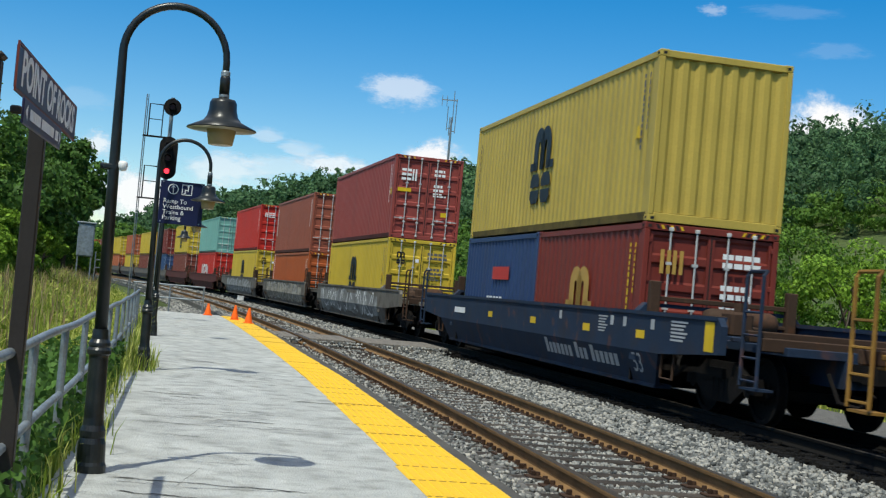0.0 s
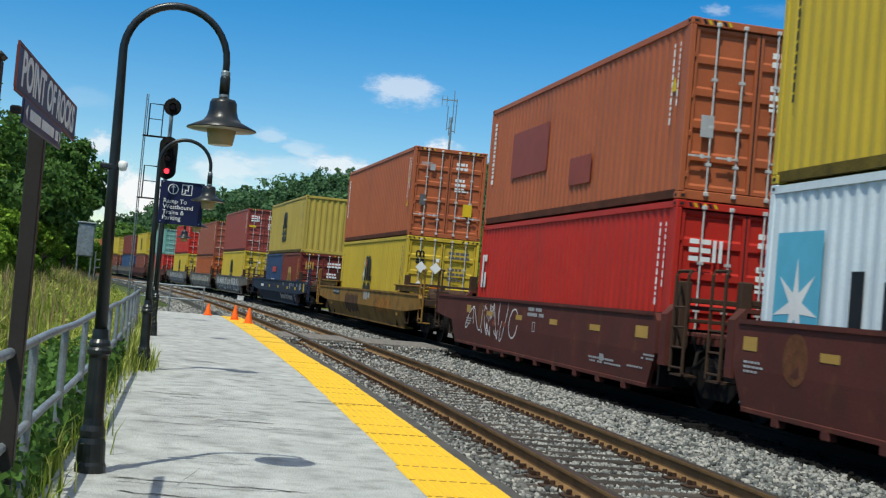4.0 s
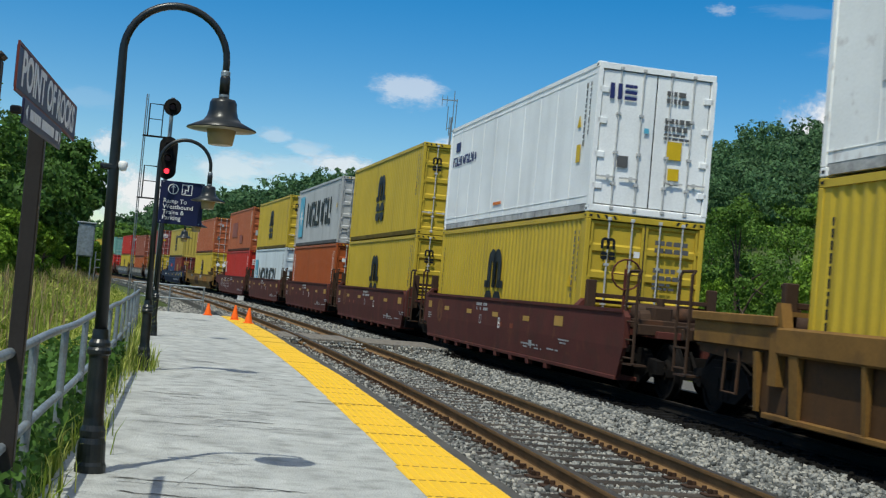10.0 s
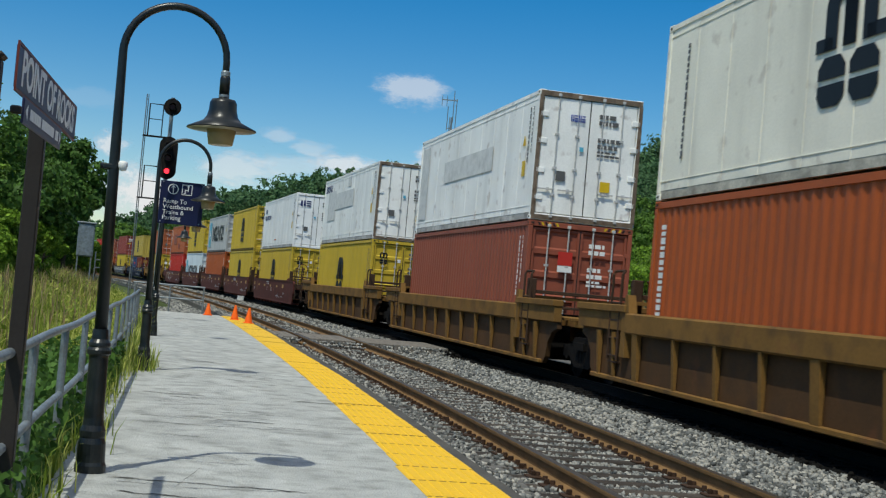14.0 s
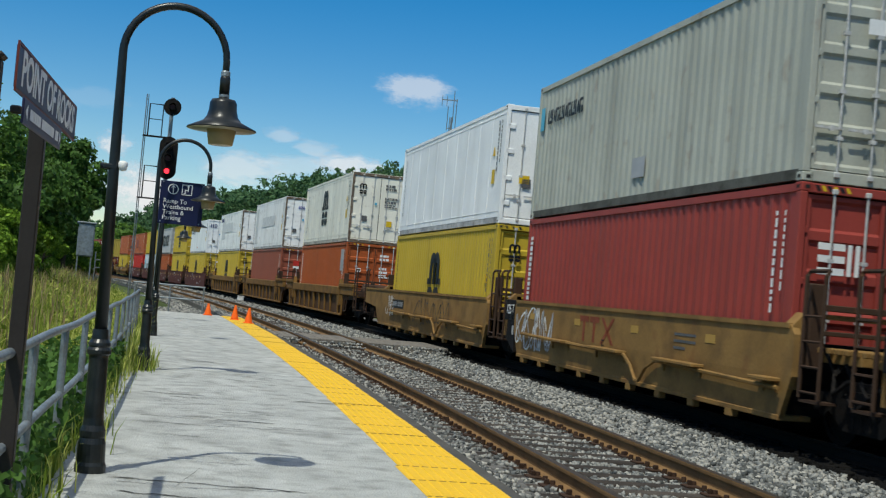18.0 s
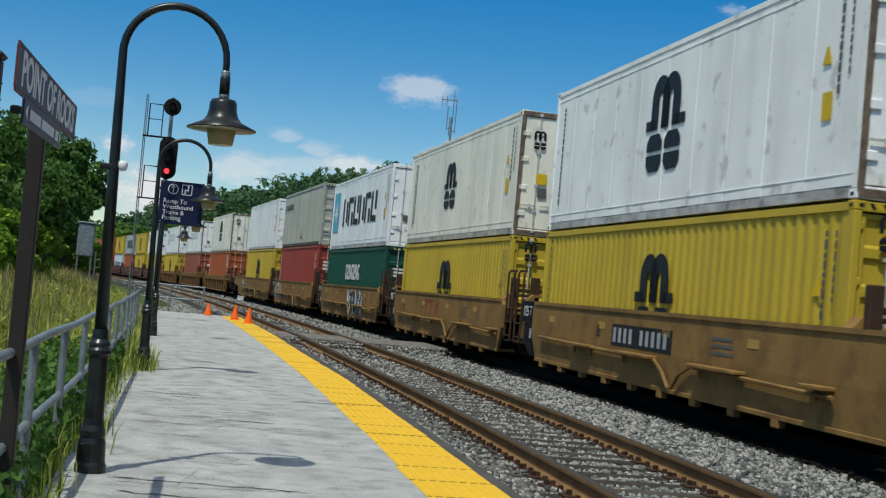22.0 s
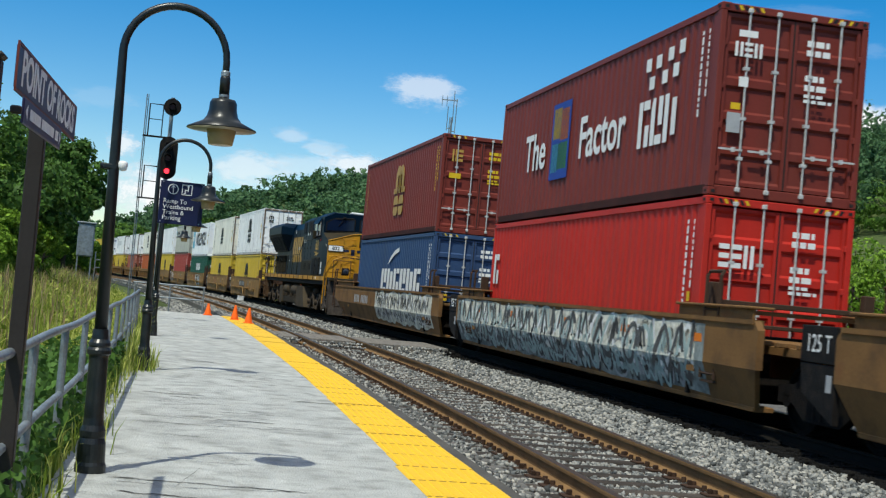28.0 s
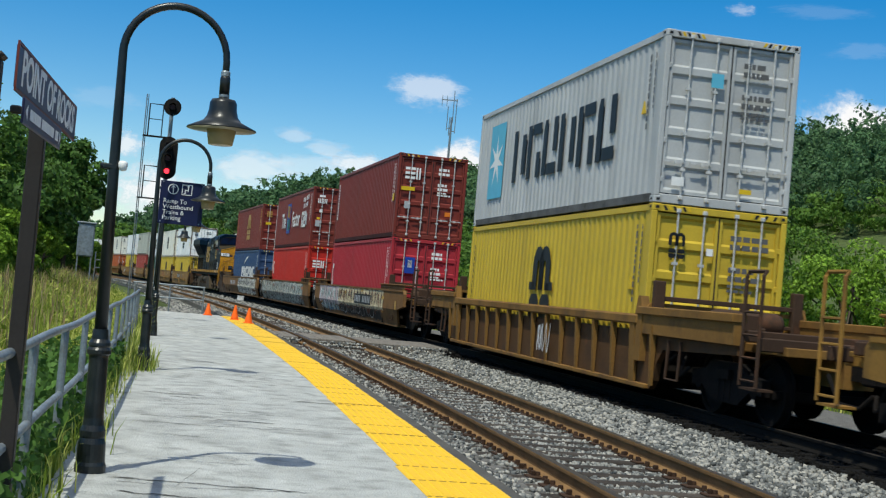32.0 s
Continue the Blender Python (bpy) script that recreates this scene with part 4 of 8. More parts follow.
    for i in range(9):
        part("cross_member", cached(("member",), lambda: Maker().bev(-.16, .16, -1.18, 1.18, .18, .312, .01).mesh("cross_member", M["dark"])), M["dark"], th, m=pose(-5.8 + i * 1.45, 0, 0))
    part("brake_pipe", cached(("brake_pipe",), lambda: Maker().rod((-6, .2, .24), (6, .2, .24), .03, n=6).mesh("brake_pipe", M["dark"])), M["dark"], th)
    for sx, reach, coupled in ((1, pitch_f, ends[0]), (-1, pitch_b, ends[1])):
        end_gear(th, sx, end, reach - (.72 if coupled else .12), p, True, brake == sx, coupled, paint != "mustard" and paint != "blue")
    if dark_end:
        xe = max(5.75, pitch_f - (1.0 if paint == "brown" else 1.9))
        q = part("end_panel", Maker().bev(xe + .01, xe + .86, SIDE_Y - .1, SIDE_Y - .01, .98, 1.42, .01).slab([(xe + .01, .30), (xe + .01, .97), (xe + .86, .97), (xe + .78, .62), (xe + .4, .46)], SIDE_Y - .1, SIDE_Y - .02), M["dark"], th, "black end panel with white lettering")
        words("125 T", .30, INK["white"], q, Matrix.Translation((xe + .42, SIDE_Y - .006, 1.2)) @ Euler((radians(90), 0, radians(180))).to_matrix().to_4x4(), squeeze=.85)
        part("label", Maker().box(xe + .08, xe + .2, SIDE_Y - .018, SIDE_Y - .012, .66, .86), INK["grey"], q)
    for x in bogies:
        coupled = ends[0] if x > 0 else ends[1]
        bogie(th, x + (.35 if x > 0 else -.35) * coupled)
    return th


def oxide_marks(seed):
    def fn(th):
        L = 13.1
        rg = random.Random(seed)
        for u in (2.55, 4.95, 7.37, 9.80):
            car_marks(th, L, [(u + rg.uniform(-.06, .06), u + .5, 1.0, 1.105, "gold")])
        car_marks(th, L, [(11.98, 12.5, .99, 1.18, "gold"), (.55, .95, 1.02, 1.2, "gold")])
        for u in (3.1, 4.0, 8.0, 8.9):
            if rg.random() < .6:
                car_marks(th, L, [(u, u + .22, .80, .90, "stripe")])
        n = 20
        mk = Maker()
        cx, cz = L / 2 - 2.0, .98
        mk.add([(cx + .32 * math.cos(2 * math.pi * i / n), SIDE_Y + .004, cz + .32 * math.sin(2 * math.pi * i / n)) for i in range(n)], [tuple(range(n))])
        part("emblem", mk, mat_emblem, th, "faded gold round emblem")
        for r, (u, z, k, hh) in enumerate(((5.9, 1.22, 9, .07), (5.85, 1.11, 11, .07), (9.8, .52, 12, .035), (9.85, .46, 14, .03), (11.6, .50, 8, .03), (.6, .86, 5, .03), (.6, .80, 5, .03), (.6, .74, 4, .03), (12.3, .72, 6, .03), (12.3, .66, 5, .03))):
            a = u
            for i in range(k):
                w = rg.uniform(.05, .10)
                if rg.random() < .85:
                    car_marks(th, L, [(a, a + w, z, z + hh, "grey")])
                a += w + .03
        car_marks(th, L, [(6.25, 6.42, .80, .815, "grey"), (6.25, 6.42, .985, 1.0, "grey"), (6.25, 6.265, .815, .985, "grey"), (6.405, 6.42, .815, .985, "grey"), (10.35, 10.55, .50, .62, "grey")])
    return fn


mat_emblem = mat("emblem_gold", (.128, .048, .0192), .7, vary=.3, scale=6, fine=30)


def letters(th, text, u, v, size, ink, L=13.1, sq=1.0):
    """Readable lettering on a car's near side."""
    words(text, size, INK[ink], th, Matrix.Translation((L / 2 - u, SIDE_Y + .005, v)) @ Euler((radians(90), 0, radians(180))).to_matrix().to_4x4(), squeeze=sq)


def gold_marks(seed, band=True, forty=True, code=None):
    def fn(th):
        L = 13.1
        if band:
            pol = Maker()
            for k, u in enumerate((5.2, 5.75)):
                pol.box(L / 2 - u - .5, L / 2 - u, SIDE_Y + .002, SIDE_Y + .005, 1.14, 1.24).box(L / 2 - u - .31, L / 2 - u - .19, SIDE_Y + .002, SIDE_Y + .005, .79, 1.14)
            for a, b in (((6.35, .79), (6.9, 1.24)), ((6.35, 1.24), (6.9, .79))):
                pol.slab([(L / 2 - a[0], a[1]), (L / 2 - a[0] - .13, a[1]), (L / 2 - b[0] - .13, b[1]), (L / 2 - b[0], b[1])], SIDE_Y + .002, SIDE_Y + .005)
            part("logo", pol, INK["stripe"], th)
        if forty:
            letters(th, "40", .55, 1.0, .36, "black")
        if code:
            letters(th, code, 2.2, .95, .28, "black")
        rg = random.Random(seed)
        for i in range(4):
            car_marks(th, L, [(2.0 + i * 2.9, 2.32 + i * 2.9, 1.05, 1.17, "gold")])
        for r in range(3):
            w = rg.uniform(.4, .8)
            car_marks(th, L, [(9.6, 9.6 + w, 1.1 - r * .1, 1.14 - r * .1, "dkgrey")])
    return fn


def plate_marks(u, w=1.5, h=.26, v=.85):
    """A dark plate with unreadable light characters."""
    def fn(th):
        L = 13.1
        car_marks(th, L, [(u, u + w, v, v + h, "black")])
        mk = Maker()
        n = 10
        for i in range(n):
            if i == 4:
                continue
            a = u + .08 + i * (w - .16) / n
            mk.box(L / 2 - a - (w - .16) / n * .52, L / 2 - a, SIDE_Y + .007, SIDE_Y + .009, v + .06, v + h - .06)
        part("marking", mk, INK["grey"], th)
    return fn


def graffiti(seed, u0, u1, inks, loops=7, v0=.38, v1=1.3, w=.06):
    def fn(th):
        for i, ink in enumerate(inks):
            scribble(th, 13.1, u0, u1, v0, v1, SIDE_Y + .003 + i * .002, ink, seed * 7 + i, loops, w)
    return fn


SPR = {
    "lavender": mat("graffiti_lavender", (.56, .46, .46), .7, vary=.3, scale=1.4, fine=14, dirt=(.26, .16, .18), dirt_amount=.6),
    "slate": mat("graffiti_slate_blue", (.10, .19, .27), .7, vary=.3, scale=2.2, fine=14, dirt=(.05, .06, .07), dirt_amount=.5),
    "buff": mat("graffiti_buff", (.64, .55, .36), .7, vary=.25, scale=1.6, fine=14, dirt=(.34, .25, .13), dirt_amount=.6),
    "soot": mat("graffiti_soot", (.035, .03, .026), .8, vary=.3, scale=2.2, fine=14),
    "slate2": mat("graffiti_blue_grey", (.22, .25, .24), .7, vary=.4, scale=2.0, fine=14, dirt=(.07, .08, .08), dirt_amount=.7),
    "wash3": mat("graffiti_pale_cream", (.64, .62, .52), .7, vary=.35, scale=2.4, fine=14, dirt=(.20, .21, .19), dirt_amount=.6),
    "oxpatch": mat("dark_paint_patch", (.075, .038, .020), .8, vary=.35, scale=2.0, fine=14, dirt=(.16, .09, .03), dirt_amount=.6),
    "rustpatch": mat("orange_rust_patch", (.28, .12, .022), .85, vary=.4, scale=2.4, fine=14, dirt=(.10, .05, .02), dirt_amount=.7),
    "wash": mat("graffiti_wash", (0.300, 0.280, 0.230), .7, vary=.45, scale=2.2, fine=14, dirt=(.05, .05, .045), dirt_amount=.75),
    "wash2": mat("graffiti_grey_blue", (0.240, 0.245, 0.235), .7, vary=.45, scale=1.8, fine=14, dirt=(.06, .055, .05), dirt_amount=.7),
}


def washed(u0, u1, kind, v0=.30, v1=1.34, lift=0.0, ragged=.22):
    """A broad field of old spray paint with a ragged outline."""
    def fn(th):
        L, rg, mk = 13.1, random.Random(int(u0 * 10)), Maker()
        n = 26
        prev = None
        for i in range(n + 1):
            u = u0 + (u1 - u0) * i / n
            cur = (u, v0 + rg.uniform(0, ragged), v1 - rg.uniform(0, ragged))
            if prev:
                for lo, hi in ((0, BEND), (BEND, 9)):
                    q = [(prev[0], max(lo, min(hi, prev[1]))), (cur[0], max(lo, min(hi, cur[1]))), (cur[0], max(lo, min(hi, cur[2]))), (prev[0], max(lo, min(hi, prev[2])))]
                    if q[3][1] > q[0][1] or q[2][1] > q[1][1]:
                        mk.add([(L / 2 - u, SIDE_Y + .002 + lift, v) for u, v in q], [(0, 1, 2, 3)])
            prev = cur
        part("graffiti", mk, SPR[kind], th)
    return fn
# ---- locomotive: its cab faces the rear of the train (-x) ----
LB = mat("loco_dark_blue", (.0011, .0085, .0205), .42, vary=.15, scale=.9, fine=25, bump=.04, dirt=(.006, .011, .018), dirt_amount=.4, streak=True, spec=.04)
LG = mat("loco_grimy_blue_grey", (.0240, .0200, .0105), .7, vary=.25, scale=1.2, fine=25, dirt=(.045, .032, .016), dirt_amount=.8)
LMARK = mat("worn_blue_mark", (.012, .018, .045), .6, vary=.3, scale=6, fine=40)
LPLOW = mat("scuffed_plough", (.060, .048, .040), .8, vary=.3, scale=4, fine=30, dirt=(.025, .02, .015), dirt_amount=.7)
LY = mat("loco_yellow", (.46, .215, .012), .45, vary=.15, scale=1.2, fine=25, dirt=(.12, .055, .02), dirt_amount=.7, streak=True)
LT = mat("loco_dusty_tank", (.055, .041, .024), .85, vary=.2, scale=1.5, fine=25, bump=.1, dirt=(.06, .05, .04), dirt_amount=.6)
LW = mat("loco_headlight", (.143, .1495, .1625), .12, .6, vary=.05)
LM = mat("loco_truck_dust", (.052, .038, .025), .9, vary=.3, scale=3, fine=30, bump=.3, dirt=(.03, .025, .02), dirt_amount=.7)
LGLASS = mat("windshield_blue", (.0052, .013, .0358), .12, vary=.02, spec=.25)
LRUST = mat("loco_rusty_steel", (.091, .0488, .0228), .85, vary=.25, scale=3, fine=30, dirt=(.03, .02, .015), dirt_amount=.6)
GRILL = mat("loco_grille", (.013, .0143, .0143), .8, vary=.2)


def loco_bogie(parent, x):
    mk = Maker()
    mk.box(-2.4, 2.4, -.62, .62, .28, .98)
    for sy in (-1, 1):
        y0, y1 = sorted((sy * 1.02, sy * 1.18))
        mk.slab([(-2.5, .62), (-2.5, .86), (-2.1, .98), (2.1, .98), (2.5, .86), (2.5, .62), (1.2, .70), (.75, .52), (-.75, .52), (-1.2, .70)], y0, y1)
        for ax in (-1.95, 0, 1.95):
            mk.bev(ax - .28, ax + .28, min(sy * 1.0, sy * 1.26), max(sy * 1.0, sy * 1.26), .34, .76, .04)
        for ax in (-1.0, 1.0):
            mk.rod((ax + .3, sy * 1.1, .3), (ax + .3, sy * 1.1, .85), .09, n=8)
            mk.rod((ax - .3, sy * 1.1, .3), (ax - .3, sy * 1.1, .85), .09, n=8)
    b = part("bogie", mk, M["truck"], parent, "grimy six-wheel bogie, darkened for the shade beneath", m=pose(x, 0, 0))
    cap = cached(("cap",), lambda: Maker().turned([(.13, 0), (.13, .08), (.09, .12)], (0, 0, 0), 12).mesh("axle_cap", LM))
    lever = cached(("lever",), lambda: Maker().slab([(-.72, .34), (-.62, .34), (-.30, .80), (.02, .92), (.10, .84), (.62, .36), (.74, .36), (.74, .24), (.52, .22), (.02, .72), (-.16, .72), (-.56, .26), (-.72, .24)], -.03, .03).bev(.56, .82, -.06, .06, .20, .40, .03).mesh("brake_lever", LM))
    drum = cached(("drum",), lambda: Maker().turned([(.10, 0), (.13, .05), (.13, .26), (.05, .34), (.03, .52)], (0, 0, 0), 12, 0, Matrix.Rotation(radians(90), 3, "Y")).mesh("brake_cylinder", LM))
    pipe = cached(("sand_pipe",), lambda: Maker().pipe([(0, 0, 1.1), (.05, 0, .8), (.22, 0, .45), (.25, 0, .15)], .03, 6).mesh("sand_pipe", LM))
    for sy in (-1, 1):
        for ax in (-1.95, 0, 1.95):
            part("axle_cap", cap, LM, b, m=Matrix.Translation((ax, sy * 1.25, .53)) @ Euler((radians(-90 * sy), 0, 0)).to_matrix().to_4x4())
        for ax in (-1.0, 1.0):
            part("brake_lever", lever, LM, b, "dusty brake lever", m=pose(ax, sy * 1.29, 0))
            part("brake_cylinder", drum, LM, b, m=pose(ax - .7, sy * 1.22, 1.04))
        for ax in (-2.5, 2.45):
            part("sand_pipe", pipe, LM, b, m=pose(ax, sy * 1.2, 0))
    for ax, keep in ((1.95, spin_l[0]), (0, spin_l[1]), (-1.95, spin_l[2])):
        keep.append(part("wheelset", WSET_M, M["truck"], b, m=pose(ax, 0, LOCO_R)))
    return b


LOCO_R = WHEEL_R
spin_l = ([], [], [])


def loft(sections, mk, m=0):
    """Cross-sections (x, [(y, z)...]) joined along x, closed at both ends."""
    k = len(sections[0][1])
    vs = [(x, y, z) for x, sec in sections for y, z in sec]
    fs = []
    for j in range(len(sections) - 1):
        fs += [(j * k + i, j * k + (i + 1) % k, (j + 1) * k + (i + 1) % k, (j + 1) * k + i) for i in range(k)]
    fs += [tuple(reversed(range(k))), tuple(range((len(sections) - 1) * k, len(sections) * k))]
    return mk.add(vs, fs, m)


def locomotive():
    th = thing("locomotive", None, "dark blue and yellow six-axle diesel locomotive, cab facing back", "locomotive")
    part("frame", Maker().bev(-10.3, 10.2, -1.46, 1.46, 1.36, 1.56, .02).box(-9, 9, -.6, .6, 1.0, 1.36), M["dark"], th)
    for sy in (-1, 1):
        y0, y1 = sorted((sy * 1.502, sy * 1.512))
        part("sill_stripe", Maker().box(-9.8, 10.0, y0, y1, 1.555, 1.735), LY, th, "dusty yellow stripe along the walkway")
        for i in range(12):
            x = 9.0 - i * 1.45
            part("sill_bracket", Maker().bev(x - .05, x + .05, *sorted((sy * 1.512, sy * 1.53)), 1.56, 1.73, .006), LRUST, th)
    part("walkway", Maker().bev(-9.8, 10.0, -1.5, 1.5, 1.56, 1.745, .01), LG, th)
    hoodsec = [(-.95, 1.745), (.95, 1.745), (.95, 4.12), (.78, 4.46), (-.78, 4.46), (-.95, 4.12)]
    part("long_hood", loft([(9.75, hoodsec), (-2.35, hoodsec)], Maker()), LB, th)
    aux = [(-1.40, 1.745), (1.40, 1.745), (1.40, 4.34), (1.08, 4.56), (-1.08, 4.56), (-1.40, 4.34)]
    part("aux_cabinet", loft([(-2.35, aux), (-5.95, aux)], Maker()), LB, th)
    part("lower_cabinet", Maker().bev(-5.93, -2.40, 1.385, 1.412, 1.75, 2.45, .01), LG, th, "grimy grey lower cabinet")
    for i in range(4):
        x = -2.45 - i * .87
        part("cabinet_door", Maker().bev(x - .82, x, 1.39, 1.409, 2.52, 3.66, .006), LB, th)
        part("latch", Maker().bev(x - .76, x - .70, 1.405, 1.43, 3.0, 3.12, .005), LG, th)
    # radiator end: overhanging wings with dark mouths below them
    wing = Maker()
    full = [(-1.5, 3.95), (-1.0, 3.02), (1.0, 3.02), (1.5, 3.95), (1.5, 4.36), (1.22, 4.56), (-1.22, 4.56), (-1.5, 4.36)]
    slim = [(-.99, 3.9), (-.97, 3.25), (.97, 3.25), (.99, 3.9), (.99, 4.25), (.8, 4.47), (-.8, 4.47), (-.99, 4.25)]
    loft([(10.0, full), (5.0, full), (3.9, slim)], wing)
    part("radiator_wing", wing, LB, th)
    for sy in (-1, 1):
        for i in range(4):
            x = 9.55 - i * 1.15
            a, b = Vector((0, sy * 1.06, 3.10)), Vector((0, sy * 1.44, 3.80))
            o = Vector((0, sy * .012, -.006))
            part("radiator_intake", Maker().add([(x, *(a + o)[1:]), (x - 1.0, *(a + o)[1:]), (x - 1.0, *(b + o)[1:]), (x, *(b + o)[1:]), (x, *a[1:]), (x - 1.0, *a[1:]), (x - 1.0, *b[1:]), (x, *b[1:])],
                 [(0, 1, 2, 3), (7, 6, 5, 4), (0, 4, 5, 1), (1, 5, 6, 2), (2, 6, 7, 3), (3, 7, 4, 0)]), GRILL, th)
    for i in range(17):
        part("hood_rib", Maker().bev(9.55 - i * .235, 9.60 - i * .235, .95, 1.0, 1.85, 2.82, .006), LG, th)
    part("exhaust", Maker().bev(-.6, .5, -.45, .45, 4.42, 4.64, .05), M["dark"], th)
    for i in range(6):
        x = 5.35 - i * 1.24
        part("hood_door", Maker().bev(x - 1.18, x, .945, .958, 1.82, 4.02, .005), LB, th)
        for z in (2.1, 3.0, 3.8):
            part("hinge", Maker().bev(x - .05, x + .05, .95, .972, z, z + .12, .006), LB, th)
    for x0, x1, z0, z1 in ((-2.55, -3.30, 3.78, 4.28), (-3.98, -4.55, 3.74, 4.32), (-4.66, -5.22, 3.74, 4.32), (-5.36, -5.80, 4.02, 4.28)):
        part("vent", Maker().bev(x1, x0, 1.395, 1.43, z0, z1, .01), GRILL, th)
        part("vent_frame", Maker().bev(x1 - .05, x0 + .05, 1.39, 1.412, z0 - .06, z1 + .06, .01), LB, th)
    # louvred cabinet doors under the cab
    for x0, x1 in ((-6.22, -7.14), (-7.27, -8.19)):
        d = part("louvre_door", Maker().bev(x1 - .06, x0 + .06, 1.50, 1.518, 1.76, 2.58, .008), LG, th, "grimy louvred cabinet door")
        for i in range(14):
            z = 1.83 + i * .05
            part("louvre", Maker().add([(x1 + .06, 1.516, z), (x0 - .06, 1.516, z), (x0 - .06, 1.516, z + .035), (x1 + .06, 1.516, z + .035), (x1 + .06, 1.545, z), (x0 - .06, 1.545, z), (x0 - .06, 1.52, z + .035), (x1 + .06, 1.52, z + .035)],
                 [(4, 5, 6, 7), (0, 1, 5, 4), (3, 7, 6, 2), (0, 4, 7, 3), (1, 2, 6, 5)]), GRILL, d)
        for z in (1.86, 2.2, 2.5):
            part("hinge", Maker().bev(x1 - .05, x1 + .03, 1.515, 1.545, z - .05, z + .05, .008), M["dark"], d)
    for x0 in (-3.30, -4.62):
        for i in range(7):
            part("louvre", Maker().box(x0 - .58, x0, 1.41, 1.428, 2.02 + i * .045, 2.045 + i * .045), M["dark"], th)
    # cab: dark blue, windows with a drop shade, dusty roof edge
    sec = [(-1.5, 1.745), (1.5, 1.745), (1.5, 4.40), (1.06, 4.64), (-1.06, 4.64), (-1.5, 4.40)]
    front = [(-1.5, 1.745), (1.5, 1.745), (1.5, 4.36), (1.04, 4.60), (-1.04, 4.60), (-1.5, 4.36)]
    cab = part("cab", loft([(-5.95, sec), (-8.40, sec), (-8.62, front)], Maker()), LB, th)
    part("window_frame", Maker().bev(-8.02, -6.38, 1.495, 1.525, 3.52, 4.30, .015), M["dark"], cab)
    for x0, x1 in ((-7.92, -7.24), (-7.14, -6.48)):
        part("cab_window", Maker().bev(x0, x1, 1.52, 1.532, 3.60, 4.22, .008), LGLASS, cab)
    part("window_sash", Maker().bev(-7.22, -7.16, 1.525, 1.56, 3.56, 4.22, .01).bev(-7.97, -7.93, 1.525, 1.56, 3.56, 4.26, .01), INK["grey"], cab, "pale window sash")
    part("armrest", Maker().bev(-7.95, -6.42, 1.52, 1.60, 3.50, 3.56, .015), M["dark"], cab)
    part("sunshade", Maker().add([(-8.0, 1.505, 4.34), (-6.6, 1.505, 4.34), (-6.6, 1.66, 4.08), (-8.0, 1.66, 4.08), (-8.0, 1.505, 4.37), (-6.6, 1.505, 4.37), (-6.6, 1.675, 4.09), (-8.0, 1.675, 4.09)], [(3, 2, 1, 0), (4, 5, 6, 7), (0, 1, 5, 4), (1, 2, 6, 5), (2, 3, 7, 6), (3, 0, 4, 7)]), LB, cab)
    part("mirror", Maker().bev(-6.98, -6.88, 1.53, 1.70, 3.42, 3.80, .02).rod((-6.93, 1.5, 3.46), (-6.93, 1.6, 3.46), .02, n=6), LG, cab)
    part("marker_light", Maker().turned([(.035, 0), (.035, .02), (.02, .035)], (-8.12, 1.50, 3.36), 10, 0, Matrix.Rotation(radians(-90), 3, "X")), INK["red"], cab)
    for sy in (-1, 1):
        edge = [(.10, 3.80), (1.42, 3.74), (1.42, 4.16), (1.10, 4.36), (.10, 4.40)]
        part("windshield_frame", Maker().prism([(sy * y, z) for y, z in edge], -8.645, -8.61), M["dark"], cab)
        inner = [(.15, 3.86), (1.36, 3.80), (1.36, 4.13), (1.07, 4.31), (.15, 4.35)]
        part("windshield", Maker().prism([(sy * y, z) for y, z in inner], -8.66, -8.64), LGLASS, cab)
        part("wiper", Maker().rod((-8.69, sy * .62, 4.34), (-8.68, sy * .86, 4.02), .016, n=5).rod((-8.69, sy * .2, 4.42), (-8.69, sy * 1.0, 4.36), .02, n=5), M["dark"], cab)
        part("wiper_motor", Maker().bev(-8.74, -8.64, sy * .62 - .06, sy * .62 + .06, 4.36, 4.46, .015), M["dark"], cab)
        part("grab_iron", Maker().pipe([(-8.63, sy * .25, 3.70), (-8.74, sy * .25, 3.72), (-8.74, sy * 1.2, 3.66), (-8.63, sy * 1.2, 3.64)], .016, 5), M["dark"], cab)
    part("roof_horn", Maker().rod((-7.9, .35, 4.63), (-7.9, .35, 4.74), .03, n=6).rod((-8.1, .35, 4.76), (-7.7, .35, 4.76), .05, .03, n=8), M["dark"], cab)
    part("roof_antenna", Maker().bev(-8.35, -7.9, -.55, .25, 4.63, 4.72, .03), INK["white"], cab, "pale antenna dome")
    part("roof_vent", Maker().bev(-7.2, -6.5, -.3, .3, 4.63, 4.70, .02), LG, cab)
    # nose: blue cheeks run forward to yellow facets that meet at the middle
    def facet(name, pts, material, label=""):
        return part(name, Maker().add(pts + [(x + .05, y * .97, z - .03) for x, y, z in pts], [(0, 1, 2, 3), (7, 6, 5, 4), (0, 4, 5, 1), (1, 5, 6, 2), (2, 6, 7, 3), (3, 7, 4, 0)]), material, th, label)
    for sy in (-1, 1):
        facet("nose_cheek", [(-8.60, sy * 1.5, 1.745), (-9.86, sy * 1.47, 1.70), (-9.86, sy * 1.47, 3.29), (-8.60, sy * 1.5, 3.68)], LB)
        fc = facet("nose_facet", [(-9.86, sy * 1.47, 1.70), (-10.22, sy * .42, 1.70), (-10.22, sy * .42, 3.64), (-9.86, sy * 1.47, 3.29)], LY, "yellow nose facet")
        turn = math.atan2(.36, 1.05)
